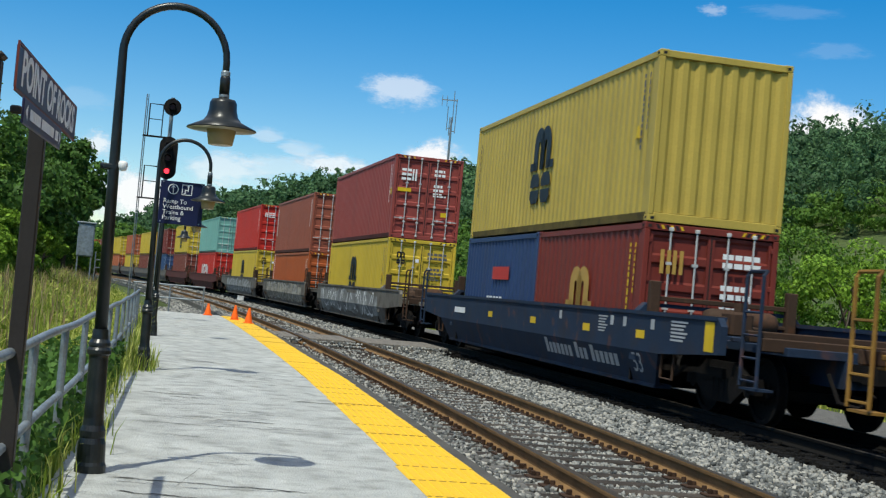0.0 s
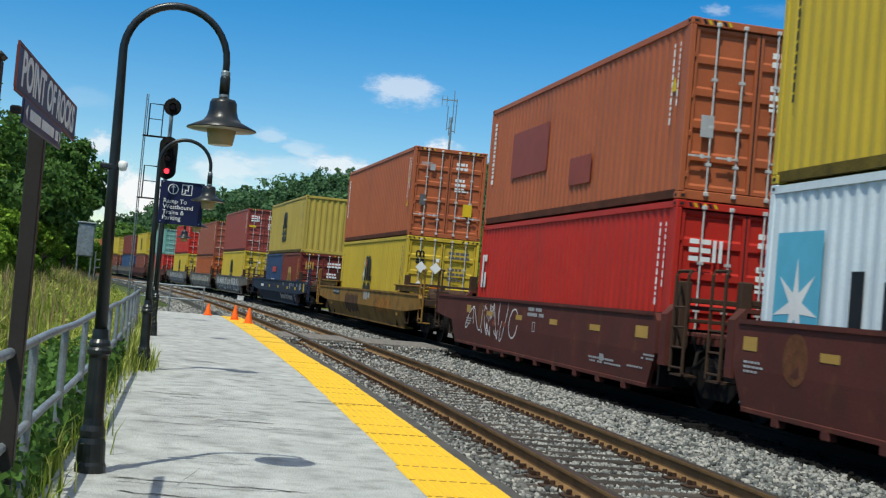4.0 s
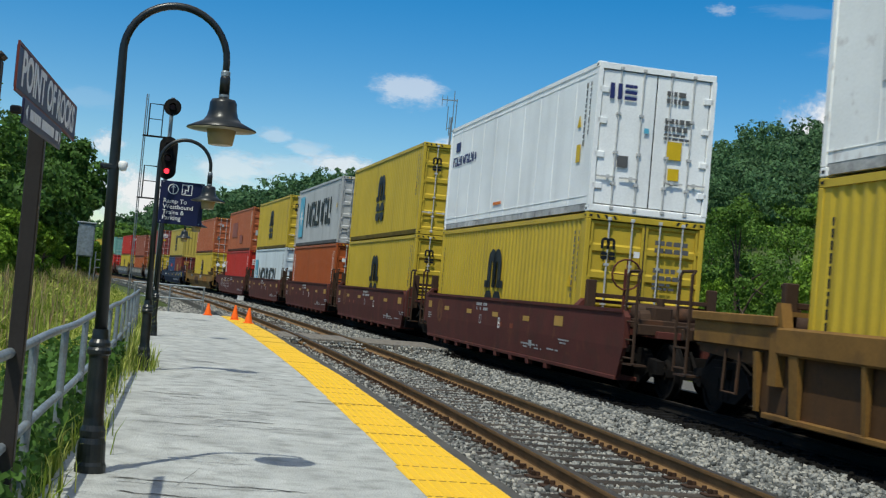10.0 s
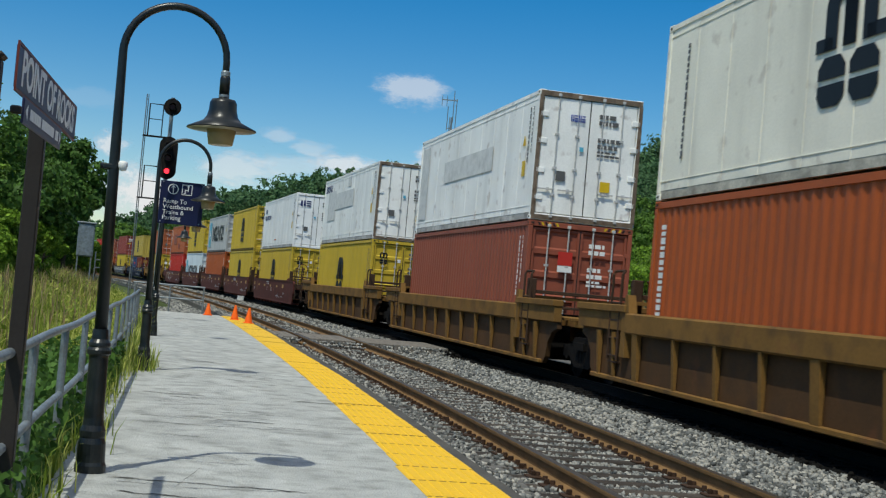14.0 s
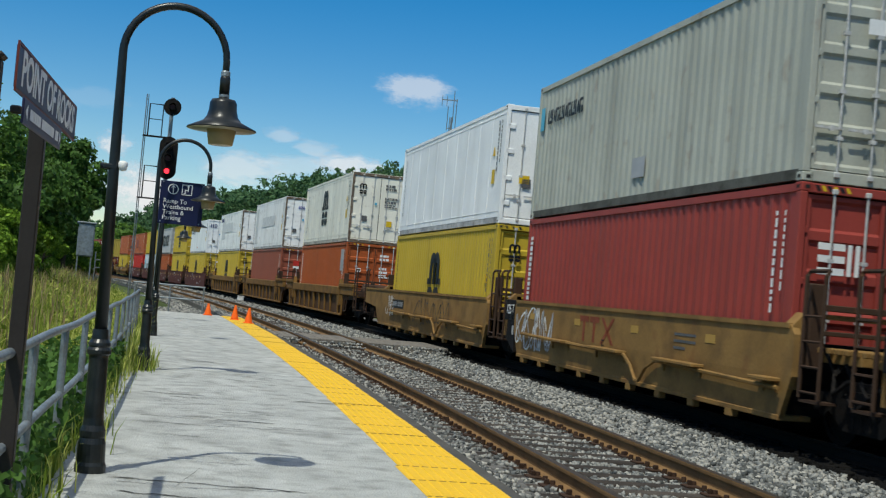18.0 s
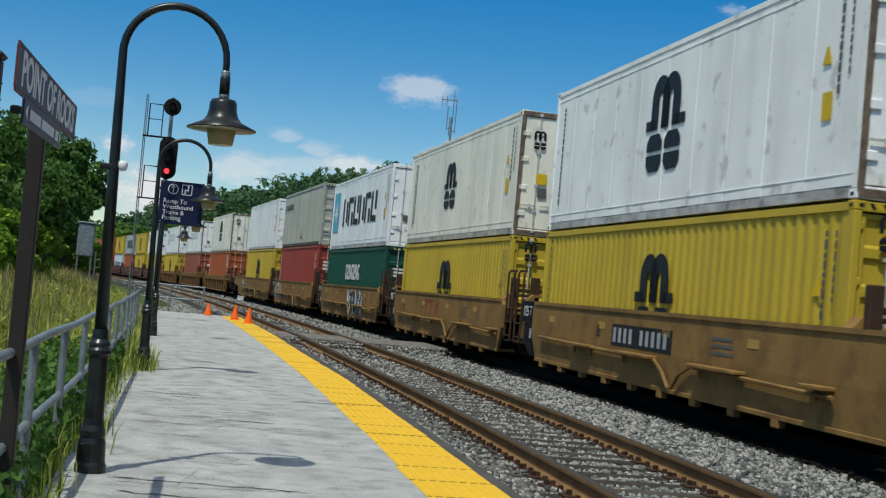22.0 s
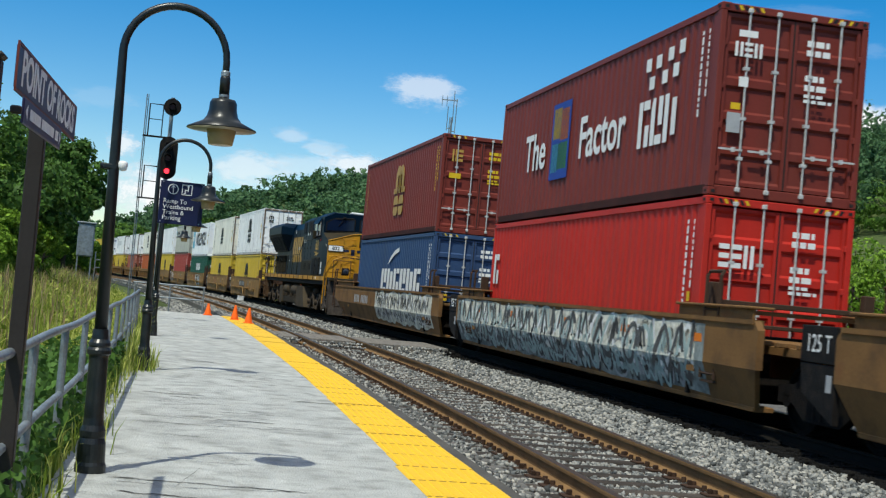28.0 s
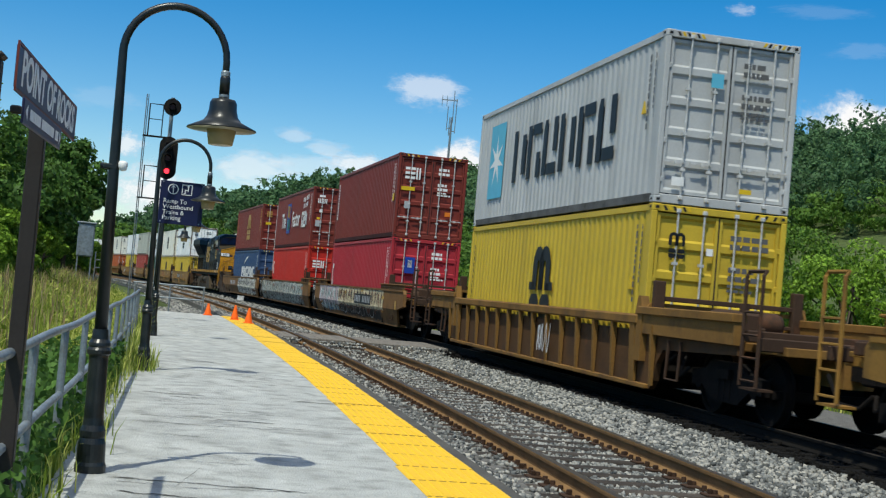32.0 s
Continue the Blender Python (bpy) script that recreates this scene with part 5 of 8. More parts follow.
        fm = Matrix.Translation((-9.985, sy * 1.12, 2.98)) @ Euler((0, 0, -sy * turn)).to_matrix().to_4x4()
        part("number_board", Maker().bev(-.035, .02, -.36, .36, -.14, .14, .03), M["dark"], fc, m=fm)
        part("number_board", Maker().bev(-.045, -.03, -.32, .32, -.11, .11, .02), INK["white"], fc, "lit white number board", m=fm)
        words("832", .22, INK["black"], fc, fm @ Matrix.Translation((-.047, 0, 0)) @ Euler((radians(90), 0, radians(-90))).to_matrix().to_4x4(), bold=.004)
        part("sand_hatch", Maker().bev(-.012, .02, -.28, .28, -.42, .30, .02), LY, fc, m=fm @ pose(0, 0, -.62))
        part("eye_bolt", Maker().turned([(.03, 0), (.03, .04)], (-9.9, sy * 1.30, 3.30), 8), M["dark"], fc)
    nose = facet("nose_front", [(-10.22, .42, 1.70), (-10.22, -.42, 1.70), (-10.22, -.42, 3.64), (-10.22, .42, 3.64)], LY, "yellow nose front")
    part("nose_top", Maker().add([(-8.60, 1.5, 3.68), (-8.60, -1.5, 3.68), (-9.86, -1.47, 3.29), (-10.22, -.42, 3.645), (-10.22, .42, 3.645), (-9.86, 1.47, 3.29), (-8.60, 0, 3.84), (-10.22, 0, 3.70)],
                                 [(0, 6, 7, 4, 5), (6, 1, 2, 3, 7)]), LG, th, "dusty grey nose top")
    part("nose_trim", Maker().pipe([(-9.87, 1.47, 3.30), (-10.235, .42, 3.65), (-10.235, 0, 3.70), (-10.235, -.42, 3.65), (-9.87, -1.47, 3.30)], .022, 6), LY, th)
    door = part("nose_door", Maker().bev(-.03, .03, -.34, .34, 1.78 - 2.5, 3.42 - 2.5, .03), LY, th, "yellow nose door", m=Matrix.Translation((-10.11, -.78, 2.5)) @ Euler((0, 0, math.atan2(.36, 1.05))).to_matrix().to_4x4())
    part("door_window", Maker().bev(-.045, -.03, -.15, .15, .50, .82, .05), M["glass"], door)
    part("door_handle", Maker().rod((-.06, .26, -.1), (-.06, .26, .1), .018, n=6), M["dark"], door)
    hl = part("headlight_box", Maker().bev(-10.30, -10.18, -.20, .16, 3.10, 3.64, .03), M["dark"], nose)
    for z in (3.24, 3.50):
        part("headlight", Maker().turned([(.125, 0), (.125, .03), (.10, .045)], (-10.29, -.02, z), 14, 0, Matrix.Rotation(radians(-90), 3, "Y")), LW, hl)
    for i in range(5):
        z = 2.0 + i * .36
        part("rung", Maker().pipe([(-10.20, .36, z), (-10.33, .36, z - .02), (-10.28, .86, z - .02), (-10.09, .86, z)], .02, 5), LY, nose)
    for k, (a, b) in enumerate(((.86, .34), (.24, -.26), (-.46, -1.02))):
        xx = lambda y: -10.235 if abs(y) < .42 else -10.235 + (abs(y) - .42) * .343
        for z0, z1 in ((2.60, 2.72), (2.86, 2.98), (2.60, 2.98)):
            e = b + .16 if z1 - z0 > .3 else a
            lo = e - .16 if z1 - z0 > .3 else b
            part("logo", Maker().add([(xx(e) - .06 * (k == 2), e, z0), (xx(lo) - .06 * (k == 2), lo, z0), (xx(lo) - .06 * (k == 2), lo, z1), (xx(e) - .06 * (k == 2), e, z1)], [(0, 1, 2, 3)]), LMARK, nose, "worn dark blue company mark")
    part("label", Maker().box(-10.21, -10.205, -.98, -.66, 2.40, 2.52), INK["red"], nose)
    # front platform, steps, handrails, plough
    part("front_platform", Maker().bev(-11.0, -9.86, -1.45, 1.45, 1.56, 1.70, .02), LG, th)
    for sy in (-1, 1):
        lo, hi = sorted((sy * 1.08, sy * 1.48))
        mk = Maker()
        for i in range(4):
            mk.bev(-10.72, -10.30, lo, hi, .42 + i * .30, .46 + i * .30, .01)
        mk.box(-10.78, -10.70, lo, hi, .40, 1.56)
        part("steps", mk, LPLOW, th)
        part("step_panel", Maker().slab([(-9.88, .36), (-9.88, 1.56), (-10.32, 1.56), (-10.32, .62), (-10.42, .46), (-10.42, .36)], *sorted((sy * 1.44, sy * 1.50))), LPLOW, th, "grimy grey side panel by the steps")
        part("reflector_disc", Maker().turned([(.07, 0), (.07, .01)], (-10.12, sy * 1.505, 1.28), 12, 0, Matrix.Rotation(radians(-90 * sy), 3, "X")), LY, th)
        part("handrail", Maker().pipe([(-9.92, sy * 1.53, .55), (-9.92, sy * 1.53, 1.9), (-10.02, sy * 1.46, 2.35), (-10.16, sy * 1.30, 2.62), (-10.14, sy * 1.08, 2.66)], .025, 6), LY, th)
        part("handrail", Maker().pipe([(-10.36, sy * 1.50, .9), (-10.40, sy * 1.50, 1.9), (-10.55, sy * 1.30, 2.45), (-10.62, sy * .9, 2.64), (-10.66, sy * .12, 2.64)], .025, 6), LY, th)
        part("handrail", Maker().pipe([(-10.95, sy * 1.35, 1.7), (-10.95, sy * 1.35, 2.45), (-10.97, sy * .6, 2.45), (-10.97, sy * .6, 1.7)], .022, 6), LRUST, th)
        dl = part("ditch_light_box", Maker().bev(-10.72, -10.52, sy * .75 - .15, sy * .75 + .15, 1.84, 2.16, .03), M["dark"], th)
        part("ditch_light", Maker().turned([(.12, 0), (.12, .03), (.09, .045)], (-10.72, sy * .75, 2.0), 14, 0, Matrix.Rotation(radians(-90), 3, "Y")), LW, dl)
        pts = [(-2.7, sy * 1.44, 3.36), (-2.05, sy * 1.47, 2.74), (9.7, sy * 1.47, 2.74), (9.95, sy * 1.4, 2.5), (9.95, sy * 1.4, 1.7)]
        part("handrail", Maker().pipe(pts, .02, 6), LG, th)
        part("grab_rail", Maker().pipe([(-2.75, sy * 1.44, 3.40), (-6.0, sy * 1.45, 3.44)], .016, 6), LG, th)
        for i in range(8):
            x = -1.6 + i * 1.6
            part("stanchion", Maker().rod((x, sy * 1.48, 1.6), (x, sy * 1.47, 2.74), .018, n=6), LG, th)
        mk = Maker()
        for i in range(4):
            mk.bev(9.55, 10.2, lo, hi, .45 + i * .30, .49 + i * .30, .01)
        mk.box(10.2, 10.27, lo, hi, .36, 1.6).box(9.45, 9.53, lo, hi, .40, 1.6)
        part("steps", mk, LRUST, th, "rusty brown rear steps")
        part("handrail", Maker().pipe([(10.35, sy * 1.46, .5), (10.35, sy * 1.46, 2.3), (10.25, sy * 1.3, 2.75), (10.2, sy * .8, 2.8), (10.2, sy * .5, 1.75)], .03, 6), LRUST, th)
        part("handrail", Maker().pipe([(9.5, sy * 1.48, .6), (9.5, sy * 1.48, 2.5), (9.4, sy * 1.45, 2.72)], .025, 6), LRUST, th)
    part("brake_wheel", Maker().pipe([(10.08, .75 + .3 * math.cos(2 * math.pi * i / 16), 2.35 + .3 * math.sin(2 * math.pi * i / 16)) for i in range(17)], .022, 5).rod((10.08, .45, 2.35), (10.08, 1.05, 2.35), .014, n=4).rod((10.08, .75, 2.05), (10.08, .75, 2.65), .014, n=4).rod((9.7, .75, 2.35), (10.08, .75, 2.35), .03, n=6), LRUST, th)
    part("plough", Maker().add([(-11.45, 0, .12), (-10.80, 1.4, .12), (-10.80, 1.4, .95), (-11.15, 0, .95), (-10.80, -1.4, .12), (-10.80, -1.4, .95), (-10.70, 1.4, .12), (-10.70, 1.4, .95), (-10.70, -1.4, .12), (-10.70, -1.4, .95)],
                               [(0, 1, 2, 3), (4, 0, 3, 5), (1, 6, 7, 2), (8, 4, 5, 9), (3, 2, 7, 9, 5), (0, 4, 8, 6, 1), (6, 8, 9, 7)]), LPLOW, th, "scuffed grey-brown plough")
    for sx in (-1, 1):
        e = 10.2 if sx > 0 else 10.95
        mk = Maker().box(*sorted((sx * e, sx * (e + .6))), -.14, .14, .72, .98).bev(*sorted((sx * (e + .45), sx * (e + .85))), -.2, .2, .68, 1.02, .03)
        part("coupler", mk, M["truck"], th)
        for k in range(3):
            y = .45 + k * .16
            part("air_hose", Maker().pipe([(sx * (e + .02), y, 1.15), (sx * (e + .22), y, .75), (sx * (e + .30), y - .05, .45), (sx * (e + .42), y - .12, .50)], .03, 6), M["truck"], th)
    for k in range(3):
        part("chain", Maker().pipe([(9.5 - k * 1.25 - .9 * i / 8, 1.38, 1.30 - .30 * math.sin(math.pi * i / 8)) for i in range(9)], .026, 5), LM, th)
    # fuel tank with two air reservoirs lying in its side
    part("fuel_tank", Maker().prism([(-1.42, .66), (-1.36, .34), (-.9, .24), (.9, .24), (1.36, .34), (1.42, .66), (.9, .68), (.9, 1.34), (-.9, 1.34), (-.9, .68)], -4.0, 3.62), LT, th, "dusty fuel tank")
    for sy in (-1, 1):
        y0, y1 = sorted((sy * .92, sy * 1.47))
        part("tank_cheek", Maker().slab([(-2.08, .30), (-2.08, 1.22), (-3.90, 1.22), (-4.22, .80), (-4.66, .24), (-4.30, .22), (-2.2, .22)], y0, y1), LT, th)
        part("tank_cheek", Maker().slab([(2.66, .30), (2.66, 1.16), (3.52, 1.16), (3.78, 1.05), (3.62, .40), (3.40, .24), (2.8, .24)], y0, y1), LT, th)
        for x, w in ((-1.98, 2.05), (.92, 1.70)):
            part("air_reservoir", Maker().turned([(.02, 0), (.2, .03), (.27, .10), (.285, .2), (.285, w - .2), (.27, w - .1), (.2, w - .03), (.02, w)], (x, sy * 1.20, .99), 22, 0, Matrix.Rotation(radians(90), 3, "Y")), LT, th, "dusty air reservoir", smooth=True)
            for q in (.35, w - .35):
                part("strap", Maker().bev(x + q - .05, x + q + .05, *sorted((sy * 1.15, sy * 1.50)), .62, .80, .02), LM, th)
        part("filler", Maker().rod((-3.1, sy * 1.4, 1.22), (-3.1, sy * 1.43, 1.30), .045, n=8), INK["stripe"], th)
    for x in (-7.0, 6.95):
        loco_bogie(th, x)
    # side lettering
    for j in range(3):
        mk = Maker()
        a = 3.62 - j * 1.26
        for k in (0, .66):
            mk.slab([(a - k - .06 * j, 2.42), (a - k - .46, 2.42), (a - k - .50, 3.74), (a - k - .10, 3.74)], .960, .965)
        for z in ((2.42, 2.66), (3.50, 3.74)):
            mk.box(a - 1.10, a - .2, .960, .965, *z)
        part("logo", mk, INK["gold"], th, "gold company mark")
    words("832", .62, INK["gold"], th, Matrix.Translation((-7.26, 1.506, 3.11)) @ Euler((radians(90), 0, radians(180))).to_matrix().to_4x4(), squeeze=.92, bold=.012)
    part("emblem", Maker().slab([(-6.58, 2.84), (-7.35, 2.84), (-7.28, 2.78), (-7.85, 2.80), (-7.20, 2.62), (-7.26, 2.70), (-6.75, 2.64), (-7.0, 2.76)], 1.504, 1.509), INK["gold"], th, "gold lightning emblem")
    for x, y, z, w, hh in ((.9, .965, 3.0, .12, .16), (1.5, .965, 3.05, .12, .16), (-3.9, 1.412, 3.66, .16, .14), (-4.5, 1.412, 3.68, .16, .14), (-5.55, 1.412, 3.74, .16, .26), (-2.9, 1.412, 3.3, .10, .16), (-3.3, 1.412, 3.3, .10, .16), (-8.70, 1.503, 2.10, .16, .26), (-8.70, 1.503, 1.84, .24, .22), (4.6, .965, 2.5, .12, .06), (-7.6, 1.513, 1.60, .2, .1), (-9.55, 1.49, 3.05, .10, .10), (2.9, .965, 3.95, .10, .2)):
        part("label", Maker().box(x - w / 2, x + w / 2, y, y + .008, z, z + hh), INK["white"], th)
    return th


loco = locomotive()
# ---- the train: each row gives the rear end of a unit's load on the line at 0 s ----
SPEED = 11.027
FLOOR = 0.318
moving = []           # (thing, offset on the line, height)


def stack(off, low, top, low_h=2.896):
    c = off + LEN / 2
    if isinstance(low, list):
        for k, th in enumerate(low):
            moving.append((th, c + (3.06 if k == 0 else -3.06), FLOOR))
    elif low:
        moving.append((low, c, FLOOR))
    if top:
        moving.append((top, c, FLOOR + low_h + .012))


def car(off, th, *marks):
    for fn in marks:
        fn(th)
    lean(th)
    moving.append((th, off + LEN / 2, 0.0))


def tall_marks(u, ink="white"):
    return vertical_marks(u, .95, 2.5, ink, 7, .18)


def plainbox(color, label, H=2.896, marks=(), rear=(), L=LEN, ink="white", seed=1):
    return container(color, H, L, "box", (0, 1), label, [bars_side(ink, seed)] + list(marks), [bars_rear(ink, seed)] + list(rear))


def star_side(star=(.75, 2.1), word=(3.1, 10.1), v=(.9, 2.1), vs=(.45, 2.5)):
    return [star_panel(star[0], star[1], vs[0], vs[1]), block_word(word[0], word[1], v[0], v[1], 6, "black", .22, 5)]


# far units that went by before the clip begins
far = [(252.0, "yellow", "yellow"), (230.5, "rust", "orange"), (209.0, "yellow", "brown"), (187.5, "rust", "yellow"), (166.5, "yellow", "rust"), (146.5, "brown", "yellow"), (126.8, "blue", "maroon")]
for o, b, t in far:
    stack(o, plainbox(b, "corrugated steel container far down the line"), plainbox(t, "corrugated steel container far down the line"))
    car(o, well_car("smooth", "grey", 10.3, 10.3, (8.4, -8.4), (1, 1), "grimy well car far down the line"))
stack(106.82, plainbox("brown", "oxide brown corrugated container"), yellow_box(label="bright yellow corrugated steel container"))
car(106.82, well_car("smooth", "oxide", 11.5, 10.6, (8.6, -8.6), (1, 1), "dark red-brown well car"))
stack(85.18, plainbox("red", "bright red corrugated container with white marks", marks=[block_word(3.5, 8, .8, 1.9, 4, "white", .3, 2)]), plainbox("teal", "pale teal corrugated container", ink="dkgrey"))
car(85.18, well_car("smooth", "oxide", 11, 11.5, (8.6, -8.6), (1, 1), "dark red-brown well car"))
stack(62.15, yellow_box(), plainbox("red", "bright red corrugated container", marks=[tall_marks(.3)], rear=[rear_word(.3, .95, 2.1, 2.4, 3, "white", 1)]))
car(62.15, well_car("smooth", "grey", 11.0, 9.86, (8.4, -9.86), (1, 0), "grey graffiti-covered articulated well car"), washed(.3, 12.8, "wash2"), graffiti(2, 1, 12, ("dkgrey", "grey")))
stack(42.42, plainbox("orange", "rust-orange corrugated container in a grey well car", H=STDW, marks=[tall_marks(.4)]), plainbox("pink", "faded brown corrugated container", marks=[tall_marks(.3)]), STDW)
car(42.42, well_car("smooth", "grey", 9.86, 9.14, (-9.14,), (0, 0), "grey graffiti-covered articulated well car"), washed(.3, 12.8, "wash"), graffiti(3, 1, 12, ("grey", "dkgrey")))
stack(24.14, yellow_box(), plainbox("brick", "faded red-brown corrugated container with a white word on its door", rear=[rear_word(.25, .82, 2.02, 2.42, 3, "white", 6), rear_label(.15, .62, 1.62, 1.75, "yellow"), rear_label(1.75, 1.95, .85, 1.0, "yellow")], marks=[patch(LEN - .45, LEN - .25, 1.5, 1.72, "yellow")]))
car(24.14, well_car("smooth", "grey", 9.14, 11.5, (-8.6,), (0, 1), "grey rusty well car with old spray paint"), washed(.3, 12.8, "wash2"), graffiti(4, 1, 12, ("dkgrey", "white")))
# dark blue car
small_a = container("navy", STDW, 6.058, "box", (0, 1), "blue short corrugated container with a red and white mark",
                    [block_word(2.2, 3.9, .35, 1.15, 3, "white", .35, 3), patch(2.6, 4.0, 1.55, 1.85, "red")], [bars_rear("white", 2)])
small_b = container("maroon", STDW, 6.058, "box", (0, 1), "oxide brown short container with a gold line mark",
                    [twin_arch(2.9, .4, 1.85, 1.2, "gold"), bars_side("yellow", 4)], [rear_word(.3, .75, 1.75, 2.15, 2, "gold", 4), bars_rear("white", 5)])
stack(.90, [small_a, small_b], yellow_box(label="weathered pale yellow corrugated container with a plain end", color="yellow2", ends=(0, 0)), STDW)
car(.90, well_car("smooth", "blue", 11.3, 11.6, (8.6, -8.6), (1, 1), "dark blue smooth-sided well car with white lettering"),
    lambda th: car_marks(th, 13.1, [(8.3 + i * .235 + .16 * (i > 6) + .16 * (i > 9), 8.46 + i * .235 + .16 * (i > 6) + .16 * (i > 9), .46, .74 if i in (0, 7, 10) else .66, "grey") for i in range(16)]), lambda th: letters(th, "53", 13.2, .57, .44, "grey"),
    lambda th: car_marks(th, 13.1, [(.5, 1.6, .98, 1.12, "white")] + [(a, a + .36, .98, 1.11, "yellow") for a in (3.9, 7.3, 10.6, 13.2)] + [(a, a + .14, 1.14, 1.30, "grey") for a in (9.2, 12.0, 12.6, 13.8)] + [(11.4 + (i % 2) * .03, 11.85 - (i % 3) * .06, 1.26 - i * .05, 1.285 - i * .05, "grey") for i in range(6)] + [(14.6, 15.2 - (i % 3) * .07, 1.28 - i * .055, 1.31 - i * .055, "grey") for i in range(6)] + [(15.8, 16.1, .92, 1.34, "yellow")]))
# mustard car
haz = [lambda th, L, H: [part("placard", Maker().prism([(1.22 - .50 - i * .46 + .0, 1.9 - j * .62), (1.22 - .50 - i * .46 - .19, 2.09 - j * .62), (1.22 - .50 - i * .46 - .38, 1.9 - j * .62), (1.22 - .50 - i * .46 - .19, 1.71 - j * .62)], -L / 2 - .03, -L / 2 - .024), INK["white"], th, "white diamond hazard placard") for i, j in ((-.35, 0), (.7, 0), (-.45, 1))]]
u1low = yellow_box(mark_u=5.85)
haz[0](u1low, LEN, 2.896)
side_patch(u1low, LEN, 2.896, 5.5, 5.8, 1.9, 2.15, "orange")
side_shape(u1low, LEN, 2.896, [[(5.0, 1.55), (5.22, 1.8), (5.44, 1.55), (5.22, 1.3)], [(5.2, 2.0), (5.4, 2.2), (5.55, 2.0), (5.4, 1.8)]], "white", "placard")
rear_patch(u1low, LEN, 2.896, .88, 1.2, .95, 1.15, "yellow")
rear_patch(u1low, LEN, 2.896, .88, 1.2, 1.2, 1.32, "orange")
stack(-22.99, u1low, plainbox("rust", "rust-orange corrugated container with a vertical white word", marks=[tall_marks(.35), warn_tri(LEN - .5, .95), patch(LEN - .45, LEN - .33, 1.75, 1.9, "yellow")],
      rear=[rear_label(1.75, 2.05, .75, 1.15, "yellow"), rear_label(.55, .72, 2.15, 2.36, "grey"), rear_label(.28, .48, 1.0, 1.35, "dkgrey"), rear_word(.25, .62, 2.3, 2.4, 5, "grey", 3)]))
car(-22.99, well_car("smooth", "mustard", 11.6, 10.7, (8.6, -8.6), (1, 1), "mustard-brown smooth well car, worn and patched"),
    plate_marks(.5, 1.6, .22, 1.05), lambda th: car_marks(th, 13.1, [(7.3, 7.55, .98, 1.26, "grey"), (7.65, 7.95, .98, 1.26, "grey"), (8.1, 8.4, 1.05, 1.26, "grey")]), washed(3.4, 6.2, "oxpatch", .35, 1.2, 0, .2), washed(9.6, 12.0, "rustpatch", .5, 1.22, 0, .25))
# five-unit oxide-red car
five = "oxide-red articulated well car with yellow reflectors"
stack(-44.43, plainbox("red", "bright red corrugated container with white marks", marks=[block_word(.25, .75, 1.35, 2.15, 1, "white", .3, 0)], rear=[rear_word(.25, .85, 1.95, 2.3, 3, "white", 0)]),
      plainbox("rust", "orange-brown container with dark repainted patches", marks=[tall_marks(.42), patch(2.2, 5.0, 1.0, 2.05, "patch"), patch(6.6, 7.9, .55, 1.1, "patch"), warn_tri(LEN - .5, 1.75)], rear=[rear_label(.28, .5, 1.0, 1.35, "grey")]))
car(-44.43, well_car("smooth", "oxide", 10.6, 7.68, (8.2, -7.68), (1, 0), five + " and white scrawls", steps=True), oxide_marks(1), graffiti(6, .5, 5.2, ("white",), 6, .45, 1.35, .03), lambda th: letters(th, "A", 2.6, .72, .3, "white"))
pale = container("pale", 2.896, LEN, "box", (0, 1), "pale blue-white container with a star panel and black word", star_side((.35, 1.55), (2.2, 9.3), (.75, 1.75), (.4, 2.25)) + [bars_side("dkgrey", 2), warn_tri(LEN - .8, 1.0, .25)], [rear_label(.75, 1.05, .95, 1.25, "cyan"), bars_rear("dkgrey", 3)])
stack(-59.80, pale, yellow_box())
car(-59.80, well_car("smooth", "oxide", 7.68, 7.7, (-7.7,), (0, 0), five, steps=True), oxide_marks(2), lambda th: letters(th, "E", 8.0, .86, .32, "white"))
grey1 = container("grey", 2.896, LEN, "box", (0, 1), "grey corrugated container with a star panel and black word", star_side() + [bars_side("dkgrey", 2), warn_tri(LEN - .75, 1.55)], [rear_label(.8, 1.02, 2.0, 2.24, "cyan"), bars_rear("dkgrey", 3)])
stack(-75.23, plainbox("orange", "rust-orange corrugated container with a vertical white word", marks=[tall_marks(.45)], rear=[rear_label(.72, 1.08, 1.55, 1.95, "white"), rear_label(.3, .45, 2.1, 2.25, "white")]), grey1)
car(-75.23, well_car("smooth", "oxide", 7.7, 7.6, (-7.6,), (0, 0), five, steps=True), oxide_marks(3), lambda th: letters(th, "D", 8.0, .86, .32, "white"))
stack(-90.44, yellow_box(), yellow_box())
car(-90.44, well_car("smooth", "oxide", 7.6, 7.9, (-7.9,), (0, 0), five, steps=True), oxide_marks(4), lambda th: letters(th, "C", 8.0, .86, .32, "white"))
stack(-106.24, yellow_box(), reefer("white", "clean white refrigerated container with a small navy word", [block_word(.5, 3.1, 1.75, 2.0, 6, "navy", .22, 3), patch(.75, 1.25, 2.15, 2.4, "navy"), patch(5.2, 5.9, .45, .52, "orange")], [rear_word(.25, .85, 2.2, 2.5, 2, "navy", 3), rear_label(1.5, 1.8, 1.15, 1.5, "yellow")]))
car(-106.24, well_car("smooth", "oxide", 7.9, 10.3, (-8.2,), (0, 1), five, brake=-1, steps=True), oxide_marks(5), lambda th: letters(th, "B", 8.0, .86, .34, "white"))
